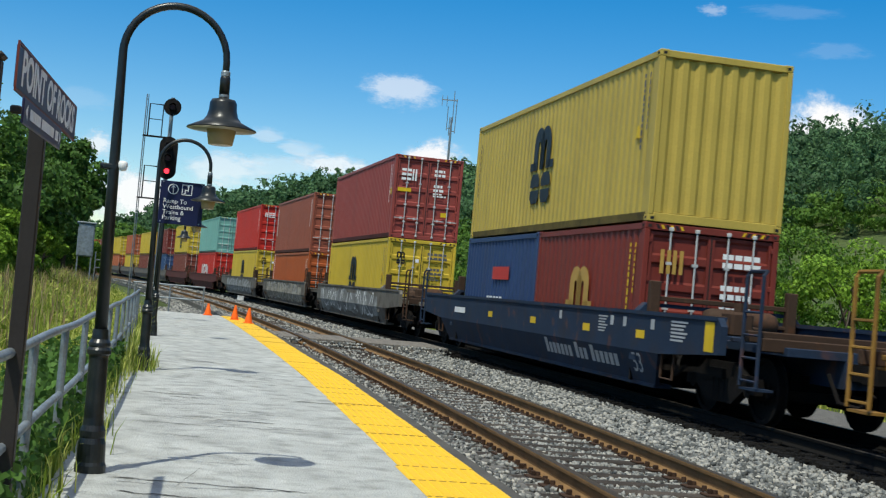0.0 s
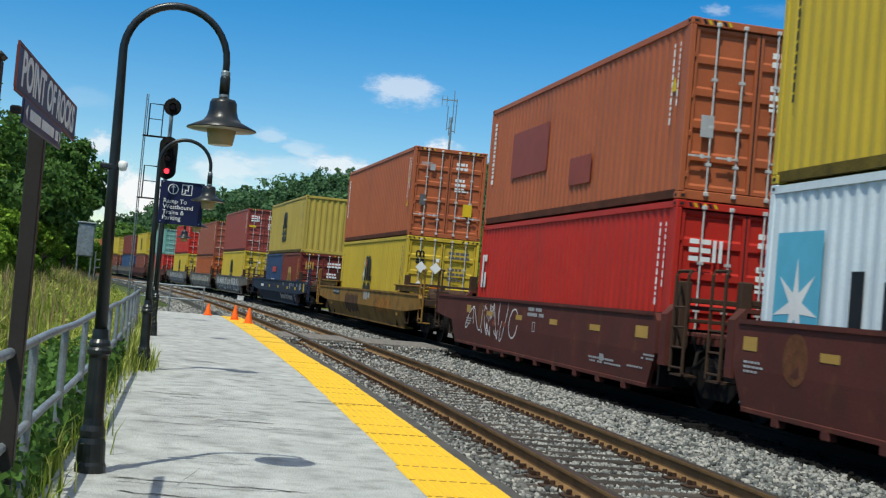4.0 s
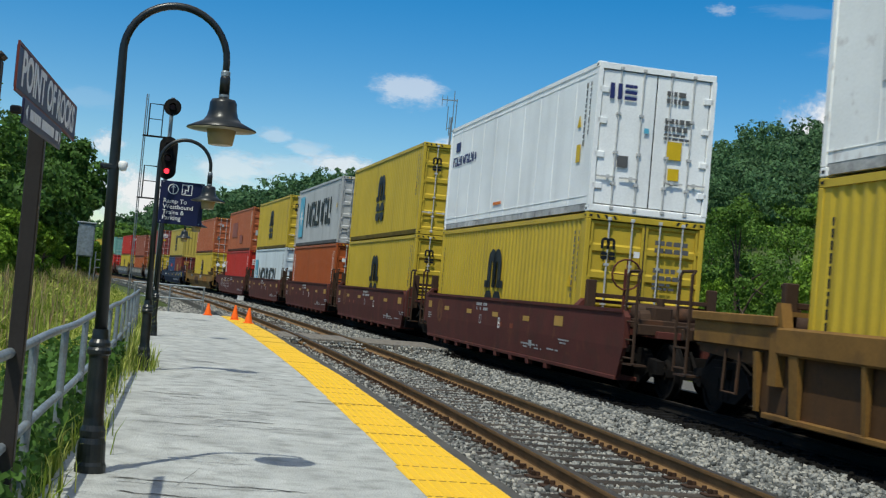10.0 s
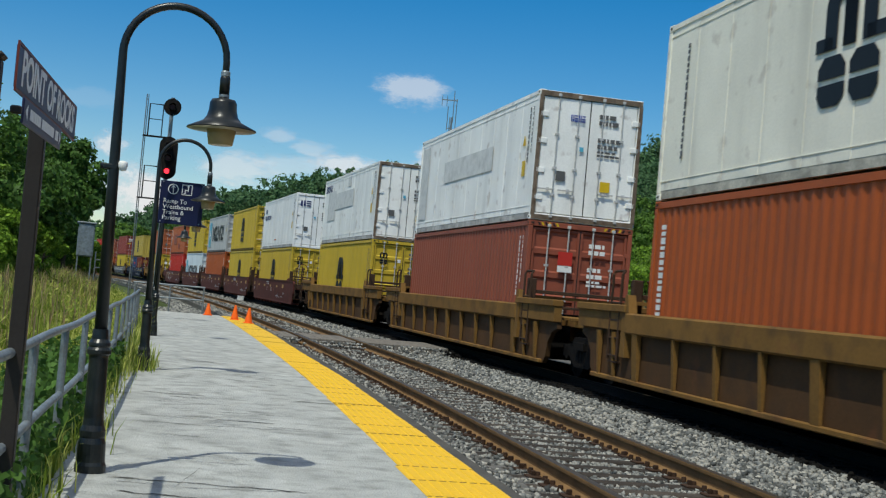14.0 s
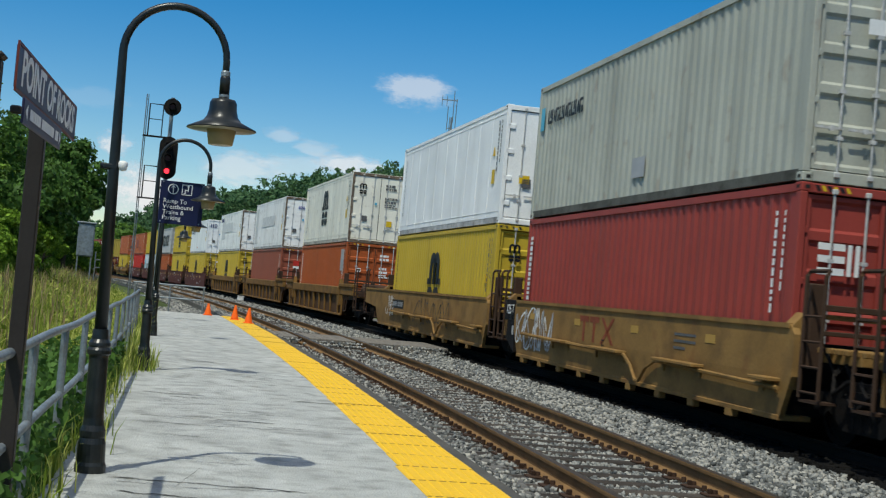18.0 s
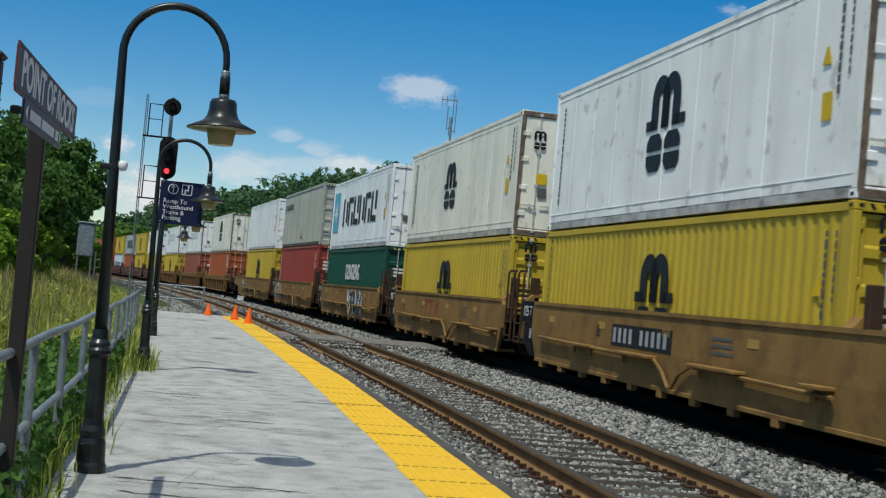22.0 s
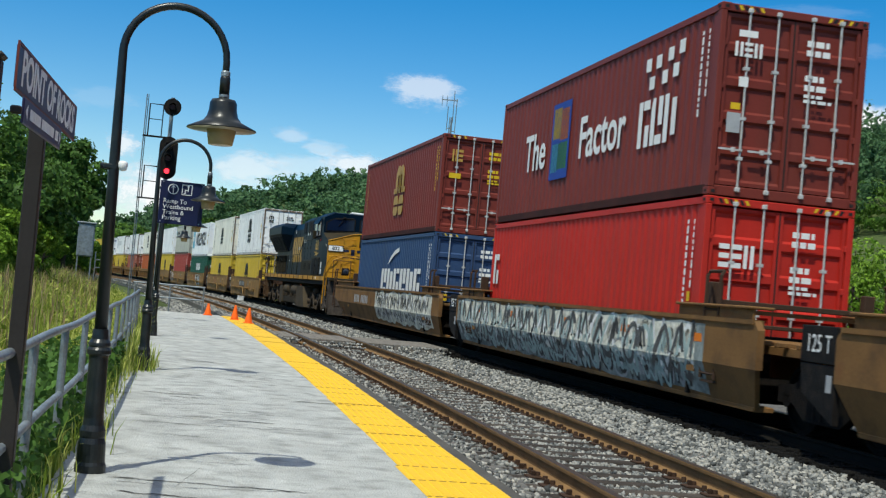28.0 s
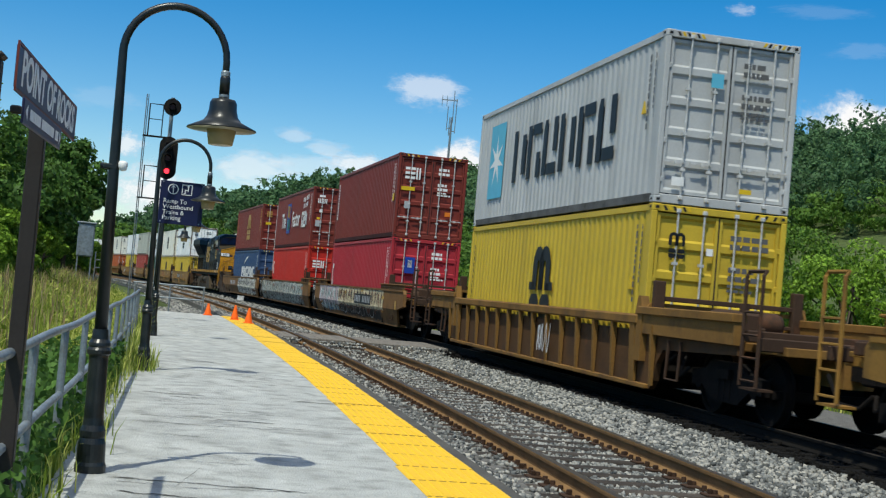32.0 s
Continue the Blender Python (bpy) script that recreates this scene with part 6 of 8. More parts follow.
# three ribbed units
stack(-127.25, yellow_box(), reefer("old", "scuffed white refrigerated container with grey repaint", [block_word(.4, 2.1, 2.3, 2.6, 7, "navy", .25, 4), patch(1.3, 3.2, 1.0, 2.3, "repaint"), patch(3.2, 7.5, 1.45, 2.15, "repaint"), patch(6.0, 6.6, 2.3, 2.7, "repaint")]))
car(-127.25, well_car("ribbed", "ribgold", 10.6, 9.6, (8.4, -9.6), (1, 0), "golden-brown ribbed articulated well car"))
stack(-146.51, plainbox("pink", "red-brown corrugated container with a red and white door label", rear=[rear_label(.72, 1.05, 1.95, 2.25, "red"), rear_label(.72, 1.05, 1.80, 1.94, "white")]),
      reefer("old", "old white refrigerated container, dented and grey-patched", [patch(3.4, 8.6, 1.35, 1.95, "repaint"), patch(.3, 1.3, .4, 2.6, "repaint")], [rear_word(.75, 1.1, 2.25, 2.4, 4, "blue", 3)]))
car(-146.51, well_car("ribbed", "ribgold", 9.6, 9.75, (-9.75,), (0, 0), "golden-brown ribbed articulated well car"))
stack(-165.98, plainbox("orange", "rusted orange container with pale scrapes", marks=[tall_marks(.4), patch(LEN - 1.1, LEN - .45, 1.7, 2.6, "grey")], rear=[rear_label(.5, .66, 1.7, 1.86, "white")]),
      reefer("cream", "cream refrigerated container with a black line mark", [twin_arch(5.9, .85, 2.45, 1.3, "black"), vertical_marks(.9, .6, 2.45, "dkgrey", 4, .07)], [line_rear()]))
car(-165.98, well_car("ribbed", "ribgold", 9.75, 10.9, (-8.4,), (0, 1), "golden-brown ribbed articulated well car"))
# five-unit golden car
gold5 = "weathered golden-brown articulated well car with foot steps"
stack(-188.00, yellow_box(), reefer("white", "clean white refrigerated steel container", [vertical_marks(.5, .6, 2.45, "grey", 4, .06)], [rear_label(.42, .68, 1.0, 1.2, "yellow"), rear_label(.9, 1.15, 1.0, 1.3, "yellow")]))
car(-188.00, well_car("smooth", "gold", 11.0, 7.4, (8.4, -7.4), (1, 0), gold5 + " and black scrawls", steps=True), plate_marks(1.9, 1.7), graffiti(9, 5, 9.5, ("black",), 5, .4, 1.3, .035), graffiti(10, .8, 2.0, ("white",), 3, .5, 1.3, .03))
stack(-202.83, plainbox("texred", "dark red corrugated container with a white word on the door", marks=[tall_marks(.25), warn_tri(LEN - .8, .55)], rear=[rear_word(.28, .9, 1.75, 2.15, 3, "white", 6)]),
      container("olive", 2.896, LEN, "box", (0, 1), "weathered grey-olive corrugated container with a small black word", [block_word(.75, 3.1, 2.0, 2.3, 9, "black", .25, 4), patch(.25, .5, 1.9, 2.4, "cyan"), patch(6.1, 6.7, .45, .8, "grey")], [rear_label(.75, 1.0, 1.95, 2.15, "white"), bars_rear("dkgrey", 3)]))
car(-202.83, well_car("smooth", "gold", 7.4, 7.64, (-7.64,), (0, 0), gold5 + " and white spray paint", steps=True, dark_end=True), gold_marks(2), graffiti(11, 1.0, 3.6, ("white", "grey"), 4, .4, 1.3, .05), lambda th: letters(th, "E", 6.5, .75, .3, "black"))
stack(-218.10, container("green", STDW, LEN, "box", (0, 1), "dark green corrugated container with a white word and red line", [block_word(4.6, 7.6, 1.35, 1.95, 7, "white", .3, 6), patch(4.5, 7.6, .95, 1.0, "red")], [rear_word(.3, 1.75, 1.55, 1.85, 7, "white", 2), bars_rear("white", 3)]),
      reefer("white", "white refrigerated container with a light blue star panel and black word", [star_panel(.35, 1.7, .75, 2.45), block_word(2.7, 9.9, .95, 2.1, 6, "black", .2, 5)], [rear_label(.75, 1.02, 1.9, 2.15, "cyan")]), STDW)
car(-218.10, well_car("smooth", "gold", 7.64, 7.67, (-7.67,), (0, 0), gold5 + " and pale blue graffiti", steps=True, dark_end=True), gold_marks(3), graffiti(12, 7.3, 10.4, ("cyan", "white", "black"), 4, .35, 1.3, .13), lambda th: letters(th, "D", 2.3, 1.0, .3, "black"))
stack(-233.44, yellow_box(H=STDW), reefer("cream", "cream refrigerated container, rust along the top, black line mark", [twin_arch(5.6, .9, 2.2, 1.15, "black"), vertical_marks(.75, .5, 2.5, "black", 4, .06), vertical_marks(.95, .7, 2.5, "black", 6, .06)], [line_rear(), rear_label(.45, .7, 1.2, 1.45, "yellow")]), STDW)
car(-233.44, well_car("smooth", "gold", 7.67, 7.42, (-7.42,), (0, 0), gold5, steps=True, dark_end=True), gold_marks(4), lambda th: letters(th, "C", 2.4, .9, .32, "black"))
stack(-248.27, yellow_box(H=STDW, mark_u=6.2), reefer("old", "rust-stained white refrigerated container with a black line mark", [twin_arch(6.1, .8, 2.4, 1.3, "black"), vertical_marks(.6, .5, 2.5, "black", 4, .06)], [line_rear(), rear_label(.85, 1.1, 1.5, 1.7, "yellow"), rear_label(.45, .6, 1.35, 1.5, "yellow")]), STDW)
car(-248.27, well_car("smooth", "gold", 7.42, 9.6, (-8.1,), (0, 1), gold5, steps=True, dark_end=True), gold_marks(5, False), plate_marks(5.6, 2.6, .36, .8), lambda th: letters(th, "B", 4.9, 1.0, .3, "black"))
moving.append((loco, -263.0, 0.0))
# three-unit graffiti car behind the locomotive
stack(-291.55, plainbox("blue", "blue corrugated container with white word and swoosh", marks=[block_word(4.6, 10.8, 1.0, 1.8, 6, "white", .36, 7), lambda th, L, H: side_shape(th, L, H, [[(5.6, 1.95), (6.0, 2.2), (6.7, 2.42), (7.3, 2.5), (7.3, 2.36), (6.6, 2.26), (6.0, 2.06)]], "white", "logo")], rear=[rear_label(.3, .5, .9, 1.1, "yellow")]),
      plainbox("maroon", "dark red corrugated container with a gold line mark", marks=[twin_arch(6.4, .7, 2.4, 1.4, "gold"), vertical_marks(.55, 1.0, 2.5, "gold", 4, .07)], rear=[rear_word(.3, .66, 2.1, 2.45, 2, "gold", 3), rear_label(.25, .6, 1.6, 1.75, "yellow")], ink="yellow"))
car(-291.55, well_car("smooth", "brown", 11.2, 9.33, (8.6, -9.33), (1, 0), "brown well car half covered in pale graffiti"), washed(5.6, 14.0, "wash3", .30, 1.38, 0, .14), graffiti(14, 5.8, 13.6, ("black", "white", "dkgrey"), 15, .4, 1.34, .07), lambda th: car_marks(th, 13.1, [(1.5 + i * .28, 1.64 + i * .28, .84, 1.12, "grey") for i in range(10) if i != 4]))
word_box = plainbox("maroon", "dark red corrugated container with white words and a colour panel", marks=[
    block_word(9.1, 10.8, .95, 1.75, 3, "white", .3, 6), patch(4.1, 5.3, .75, 2.35, "blue"), patch(4.2, 4.7, 1.6, 2.25, "yellow"), patch(4.7, 5.2, 1.55, 2.2, "orange"), patch(4.2, 4.6, .9, 1.5, "cyan"), patch(4.6, 5.2, .95, 1.5, "green")] +
    [patch(9.3 + a, 9.52 + a, 2.0 + b, 2.22 + b, "white") for a, b in ((0, .25), (.45, .25), (.95, .3), (1.4, .35), (.2, -.08), (.75, -.05), (1.2, 0))],
    rear=[rear_word(.25, .72, 2.1, 2.32, 3, "white", 3), rear_label(.3, .6, 2.4, 2.5, "white"), rear_label(.35, .5, 1.65, 1.8, "white"), rear_label(.2, .42, .95, 1.25, "grey"), rear_label(.25, .4, 1.3, 1.4, "yellow")])
for txt, u in (("The", 2.95), ("Factor", 7.2)):
    words(txt, 1.15, INK["white"], word_box, Matrix.Translation((LEN / 2 - u, WID / 2 + .004, 1.42)) @ Euler((radians(90), 0, radians(180))).to_matrix().to_4x4(), squeeze=.85, bold=.018)
stack(-310.20, plainbox("red", "bright red corrugated container with white marks", marks=[block_word(.25, .75, 1.45, 2.15, 1, "white", .3, 0), patch(LEN - .45, LEN - .35, 1.3, 1.45, "yellow")], rear=[rear_word(.25, .85, 1.85, 2.2, 3, "white", 0)]), word_box)
car(-310.20, well_car("smooth", "brown", 9.33, 9.56, (-9.56,), (0, 0), "brown well car covered in grey-green graffiti", dark_end=True), washed(-1.6, 13.5, "slate2", .26, 1.36, 0, .10), washed(-1.2, 13.2, "wash3", .66, 1.38, .001, .12), graffiti(15, -1.4, 13.2, ("black", "white", "teal", "dkgrey"), 26, .42, 1.36, .085), graffiti(20, -1.2, 13.0, ("grey", "black", "teal"), 22, .28, .95, .065), lambda th: car_marks(th, 13.1, [(a, a + .42, 1.05, 1.17, "orange") for a in (.6, 3.4, 6.9, 10.2, 13.0)]))
stack(-329.32, plainbox("crimson", "crimson corrugated container with a blue door label", marks=[block_word(.35, .7, 1.0, 2.0, 1, "white", .2, 3)], rear=[rear_label(.5, .85, 1.7, 2.25, "blue"), rear_label(.6, .75, 1.9, 2.15, "white")]),
      plainbox("maroon", "dark red corrugated container with a white word on its door", marks=[tall_marks(.3), patch(LEN - .6, LEN - .35, 1.25, 1.5, "yellow")], rear=[rear_word(.25, .82, 2.02, 2.42, 3, "white", 6), rear_label(.15, .62, 1.62, 1.75, "yellow"), rear_label(.3, .5, 1.0, 1.25, "grey"), rear_label(1.75, 1.95, .85, 1.0, "orange")]))
car(-329.32, well_car("smooth", "brown", 9.56, 12.0, (-8.9,), (0, 1), "brown well car with cream and black graffiti", dark_end=True), washed(-.6, 4.3, "lavender", .60, 1.38, 0, .05), washed(.2, 4.2, "slate", .30, .72, 0, .2), washed(4.3, 13.2, "buff", .64, 1.38, .001, .06), washed(4.4, 12.6, "soot", .30, .70, .001, .1), graffiti(16, -.4, 4.2, ("white", "dkgrey", "teal"), 6, .35, 1.32, .09), graffiti(17, 4.4, 13.0, ("black", "stripe", "black"), 15, .50, 1.36, .045), graffiti(19, 4.4, 11.5, ("grey",), 8, .35, .8, .04), lambda th: car_marks(th, 13.1, [(5.7, 6.1, 1.10, 1.22, "gold"), (9.2, 9.6, 1.24, 1.36, "gold"), (12.9, 13.35, 1.06, 1.18, "gold"), (15.1, 15.3, .78, 1.06, "gold")]), plate_marks(7.9, 3.2, .36, .80))
grey2 = container("grey", 2.896, LEN, "box", (0, 1), "grey corrugated container with a star panel and black word", star_side((1.2, 2.5), (3.3, 10.2), (.9, 2.1), (.62, 2.45)) + [bars_side("dkgrey", 2), warn_tri(LEN - .75, 1.55)], [rear_label(.85, 1.07, 2.0, 2.24, "cyan"), bars_rear("dkgrey", 3), rear_label(1.5, 1.72, .28, .36, "yellow"), rear_label(.28, .5, .3, .45, "white")])
stack(-352.16, yellow_box(mark_u=6.3), grey2)
car(-352.16, well_car("ribbed", "ribgold", 10.84, 11.4, (8.6, -8.6), (1, 1), "golden-brown ribbed well car, grimy and rusted", dense=True), graffiti(18, 7.7, 8.5, ("white",), 3, .4, 1.05, .03))
car(-375.2, well_car("smooth", "mustard", 11.64, 11.4, (8.6, -8.6), (1, 1), "mustard-yellow well car with tall end handrails"))
# ---- platform lamps ----
def lamp(s, n, lean=0.0, k=1.0):
    base = at(s, n, PLAT)
    th = thing("platform_lamp", Matrix.LocRotScale(base, Euler((0, 0, line(s)[2] - math.pi / 2)), None) @ pose(0, 0, 0, 0, lean, 0) @ Matrix.Diagonal((k, k, k, 1)), "dark green gooseneck platform lamp with a flared shade", "lamp post", "platform lamps")
    part("post_base", Maker().turned([(.085, 0), (.085, .04), (.078, .06), (.076, .16), (.066, .19), (.070, .20), (.070, .23), (.059, .26), (.054, .30), (.052, .63), (.054, .645), (.066, .655), (.066, .675), (.057, .69), (.061, .70), (.059, .715), (.046, .735), (.041, .79)], n=24), M["black"], th, smooth=False)
    pts = [(0, 0, .78), (0, 0, 1.6), (0, 0, 2.344)]
    r = .286
    pts += [(r - r * math.cos(a), 0, 2.344 + r * math.sin(a)) for a in np.linspace(0.12, math.pi, 18)]
    pts += [(2 * r, 0, 2.12)]
    rad = [.036, .031, .024] + [.023 - .003 * i / 17 for i in range(18)] + [.020]
    part("gooseneck", Maker().pipe(pts, rad, 12), M["black"], th, smooth=True)
    cx = 2 * r
    part("collar", Maker().turned([(.021, 2.255), (.026, 2.262), (.026, 2.285), (.021, 2.292)], (cx, 0, 0), 12).turned([(.021, 2.135), (.030, 2.14), (.030, 2.155), (.021, 2.16)], (cx, 0, 0), 12), M["galv"], th)
    part("neck", Maker().turned([(.029, 2.155), (.029, 2.25), (.024, 2.262)], (cx, 0, 0), 14), M["black"], th, smooth=True)
    shade = part("shade", Maker().turned([(.025, 2.21), (.03, 2.195), (.066, 2.187), (.076, 2.168), (.079, 2.125), (.088, 2.09), (.110, 2.062), (.195, 2.022), (.195, 2.016), (.12, 2.036), (.07, 2.05), (.01, 2.06)][::-1], (cx, 0, -.06), 28), M["black"], th, smooth=True)
    part("reflector", Maker().turned([(.192, 2.0145), (.12, 2.033), (.09, 2.043)], (cx, 0, -.06), 28), M["lamp_under"], shade, "pale underside of the shade", smooth=True)
    part("lens", Maker().turned([(.062, 1.928), (.068, 1.93), (.088, 2.045)], (cx, 0, -.06), 20), M["lamp_glass"], th, "amber glass lens", smooth=True)
    return th


lamp(-11.60, -9.075, -1.0, 1.025)
lamp(-3.87, -9.03, -.8, 1.03)
lamp(4.15, -9.03, 0.0, 1.02)
lamp(12.6, -9.06, 0.0, 1.02)
# loudspeaker on the first lamp
spk = thing("loudspeaker", Matrix.LocRotScale(at(-11.6, -9.10, PLAT), Euler((0, 0, line(-11.6)[2] - math.pi / 2)), None) @ pose(0, 0, 0, 0, -1.0, 0) @ pose(0, 0, 1.73), "small white horn loudspeaker clamped to a lamp post", "loudspeaker")
part("bracket", Maker().bev(-.034, .045, -.03, .03, -.008, .022, .006).rod((-.05, 0, .01), (-.03, 0, .01), .018, n=10), M["black"], spk)
part("horn", Maker().turned([(.004, -.015), (.02, -.01), (.026, .01), (.028, .03), (.02, .042), (.004, .045)], (.075, -.01, 0), 14), M["white"], spk, smooth=True)

# ---- blue direction sign on the second lamp ----
sg = thing("direction_sign", along(-3.62, -9.02, PLAT + 1.99), "dark blue station sign with white words and symbols", "sign")
board = part("board", Maker().bev(-.048, -.036, -.50, .01, -.265, .245, .01), M["sign_blue"], sg)
face = Matrix.Translation((-.052, 0, 0)) @ Euler((radians(90), 0, radians(-90))).to_matrix().to_4x4()
for i, row in enumerate(("Ramp To", "Westbound", "Trains &", "Parking")):
    words(row, .074, M["white"], board, face @ pose(.035, .005 - i * .066, 0), align="LEFT", thick=.001)
ring = Maker()
for k in range(20):
    a, b = 2 * math.pi * k / 20, 2 * math.pi * (k + 1) / 20
    ring.add([(-.053, -.14 + r * math.cos(q), .15 + r * math.sin(q)) for q, r in ((a, .062), (b, .062), (b, .052), (a, .052))], [(0, 1, 2, 3)])
ring.box(-.054, -.052, -.145, -.135, .10, .19)
ring.add([(-.053, -.14, .20), (-.053, -.165, .165), (-.053, -.155, .165), (-.053, -.14, .185), (-.053, -.125, .165), (-.053, -.115, .165)], [(0, 1, 2, 3), (0, 3, 4, 5)])
part("arrow_symbol", ring, M["white"], board)
sym = Maker()
for y0, y1, z0, z1 in ((-.36, -.352, .09, .215), (-.248, -.24, .09, .215), (-.36, -.24, .09, .098), (-.36, -.24, .207, .215), (-.318, -.308, .13, .185), (-.318, -.275, .145, .155), (-.285, -.275, .11, .15), (-.29, -.262, .105, .113)):
    sym.box(-.054, -.052, y0, y1, z0, z1)
sym.turned([(.012, -.001), (.012, .001)], (-.053, -.313, .195), 10, 0, Matrix.Rotation(radians(90), 3, "Y"))
part("access_symbol", sym, M["white"], board)
for yy in (-.02, -.47):
    for zz in (-.24, .23):
        part("bolt", Maker().rod((-.055, yy, zz), (-.03, yy, zz), .009, n=8), M["galv"], board)
part("clamp", Maker().bev(-.036, .036, -.05, .04, .14, .17, .005).bev(-.036, .036, -.05, .04, -.16, -.13, .005), M["black"], sg)

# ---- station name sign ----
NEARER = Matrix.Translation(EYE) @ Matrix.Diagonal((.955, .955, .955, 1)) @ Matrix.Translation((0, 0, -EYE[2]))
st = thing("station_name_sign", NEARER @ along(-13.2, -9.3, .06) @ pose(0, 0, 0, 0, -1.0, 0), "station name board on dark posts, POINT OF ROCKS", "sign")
nb = part("name_board", Maker().bev(-1.07, 1.07, -.012, -.002, 1.955, 2.115, .006), M["sign_violet"], st)
rim = Maker()
for z0, z1 in ((1.944, 1.956), (2.114, 2.126)):
    rim.box(-1.078, 1.078, -.0135, -.006, z0, z1)
for x0, x1 in ((-1.08, -1.068), (1.068, 1.08)):
    rim.box(x0, x1, -.0135, -.006, 1.956, 2.114)
part("rim", rim, M["sign_rim"], nb)
LETTER = mat("sign_letter_grey", (.85, .85, .86), .5, vary=.05)
face_r = Matrix.Translation((0, -.0135, 2.036)) @ Euler((radians(90), 0, 0)).to_matrix().to_4x4()
row = []
for w in ("POINT", "OF", "ROCKS"):
    ob = words(w, .185, LETTER, nb, face_r, thick=.0008, align="LEFT", squeeze=1.3, bold=.004)
    row.append((ob, max(v.co.x for v in ob.data.vertices)))
x = -(sum(w for _, w in row) + .13) / 2
for ob, w in row:
    ob.matrix_basis = face_r @ pose(x, 0, 0)
    x += w + .065
for x, w in ((.16, .036), (-1.22, .036)):
    part("post", Maker().bev(x - w, x + w, .018, .018 + 2 * w, -.3, 2.10 if x > -1 else 2.03, .006), M["bronze"], st)
part("post_cap", Maker().bev(-1.27, -1.17, .008, .10, 2.03, 2.055, .01), M["bronze"], st)
sb = part("small_board", Maker().bev(-1.12, .10, -.055, -.045, 1.825, 1.92, .006), M["sign_violet"], st)
bars = Maker()
rg = random.Random(4)
x = -.96
while x < -.04:
    w = rg.uniform(.02, .05)
    if rg.random() < .86:
        bars.box(x, x + w, -.058, -.0555, 1.853, 1.893)
    x += w + .012
part("marking", bars, LETTER, sb)
for sx in (-1, 1):
    c = -1.05 if sx < 0 else .03
    part("arrow_symbol", Maker().add([(c + sx * .04, -.057, 1.873), (c - sx * .02, -.057, 1.903), (c - sx * .02, -.057, 1.843)], [(0, 1, 2)]), LETTER, sb)
part("bracket", Maker().bev(-1.15, -1.12, -.05, -.01, 1.855, 1.885, .006), M["bronze"], st)

# ---- railing along the platform ----
def railing():
    th = thing("platform_railing", None, "galvanised pipe railing grown through with grass", "railing")
    ss = np.arange(-17.24, 5.6, 1.57)
    for z in (.982, .572):
        part("rail", Maker().pipe([at(s, -9.34, z + .006 * math.sin(s * 2)) for s in np.arange(-17.2, 5.8, .5)], .023, 10), M["galv"], th, smooth=True)
    for i, s in enumerate(ss):
        a, b = at(s, -9.34, -.15), at(s + .03, -9.34, .982)
        part("post", Maker().rod(a, b, .024, n=9), M["galv"], th)
    return th


railing()


def end_railing():
    th = thing("end_railing", None, "low galvanised railing across the platform's end", "railing")
    for z in (.98, .60):
        part("rail", Maker().pipe([at(18.9, n, z) for n in (-9.6, -8.5, -7.55)], .024, 8), M["galv"], th)
    for n in (-9.55, -8.55, -7.58):
        part("post", Maker().rod(at(18.9, n, -.2), at(18.9, n, .98), .026, n=8), M["galv"], th)


end_railing()


# ---- traffic cones ----
def cone(s, n, k=1.0):
    th = thing("traffic_cone", along(s, n, PLAT), "bright orange plastic traffic cone", "traffic cone", "cones at the platform's end")
    part("base", Maker().bev(-.13, .13, -.13, .13, 0, .025, .01), M["orange"], th)
    part("body", Maker().turned([(.105, .025), (.10, .04), (.028, .38 * k), (.02, .40 * k)], n=16), M["orange"], th, smooth=True)
    return th


cone(18.0, -7.46, .85)
cone(15.9, -6.85)
cone(14.1, -6.62)

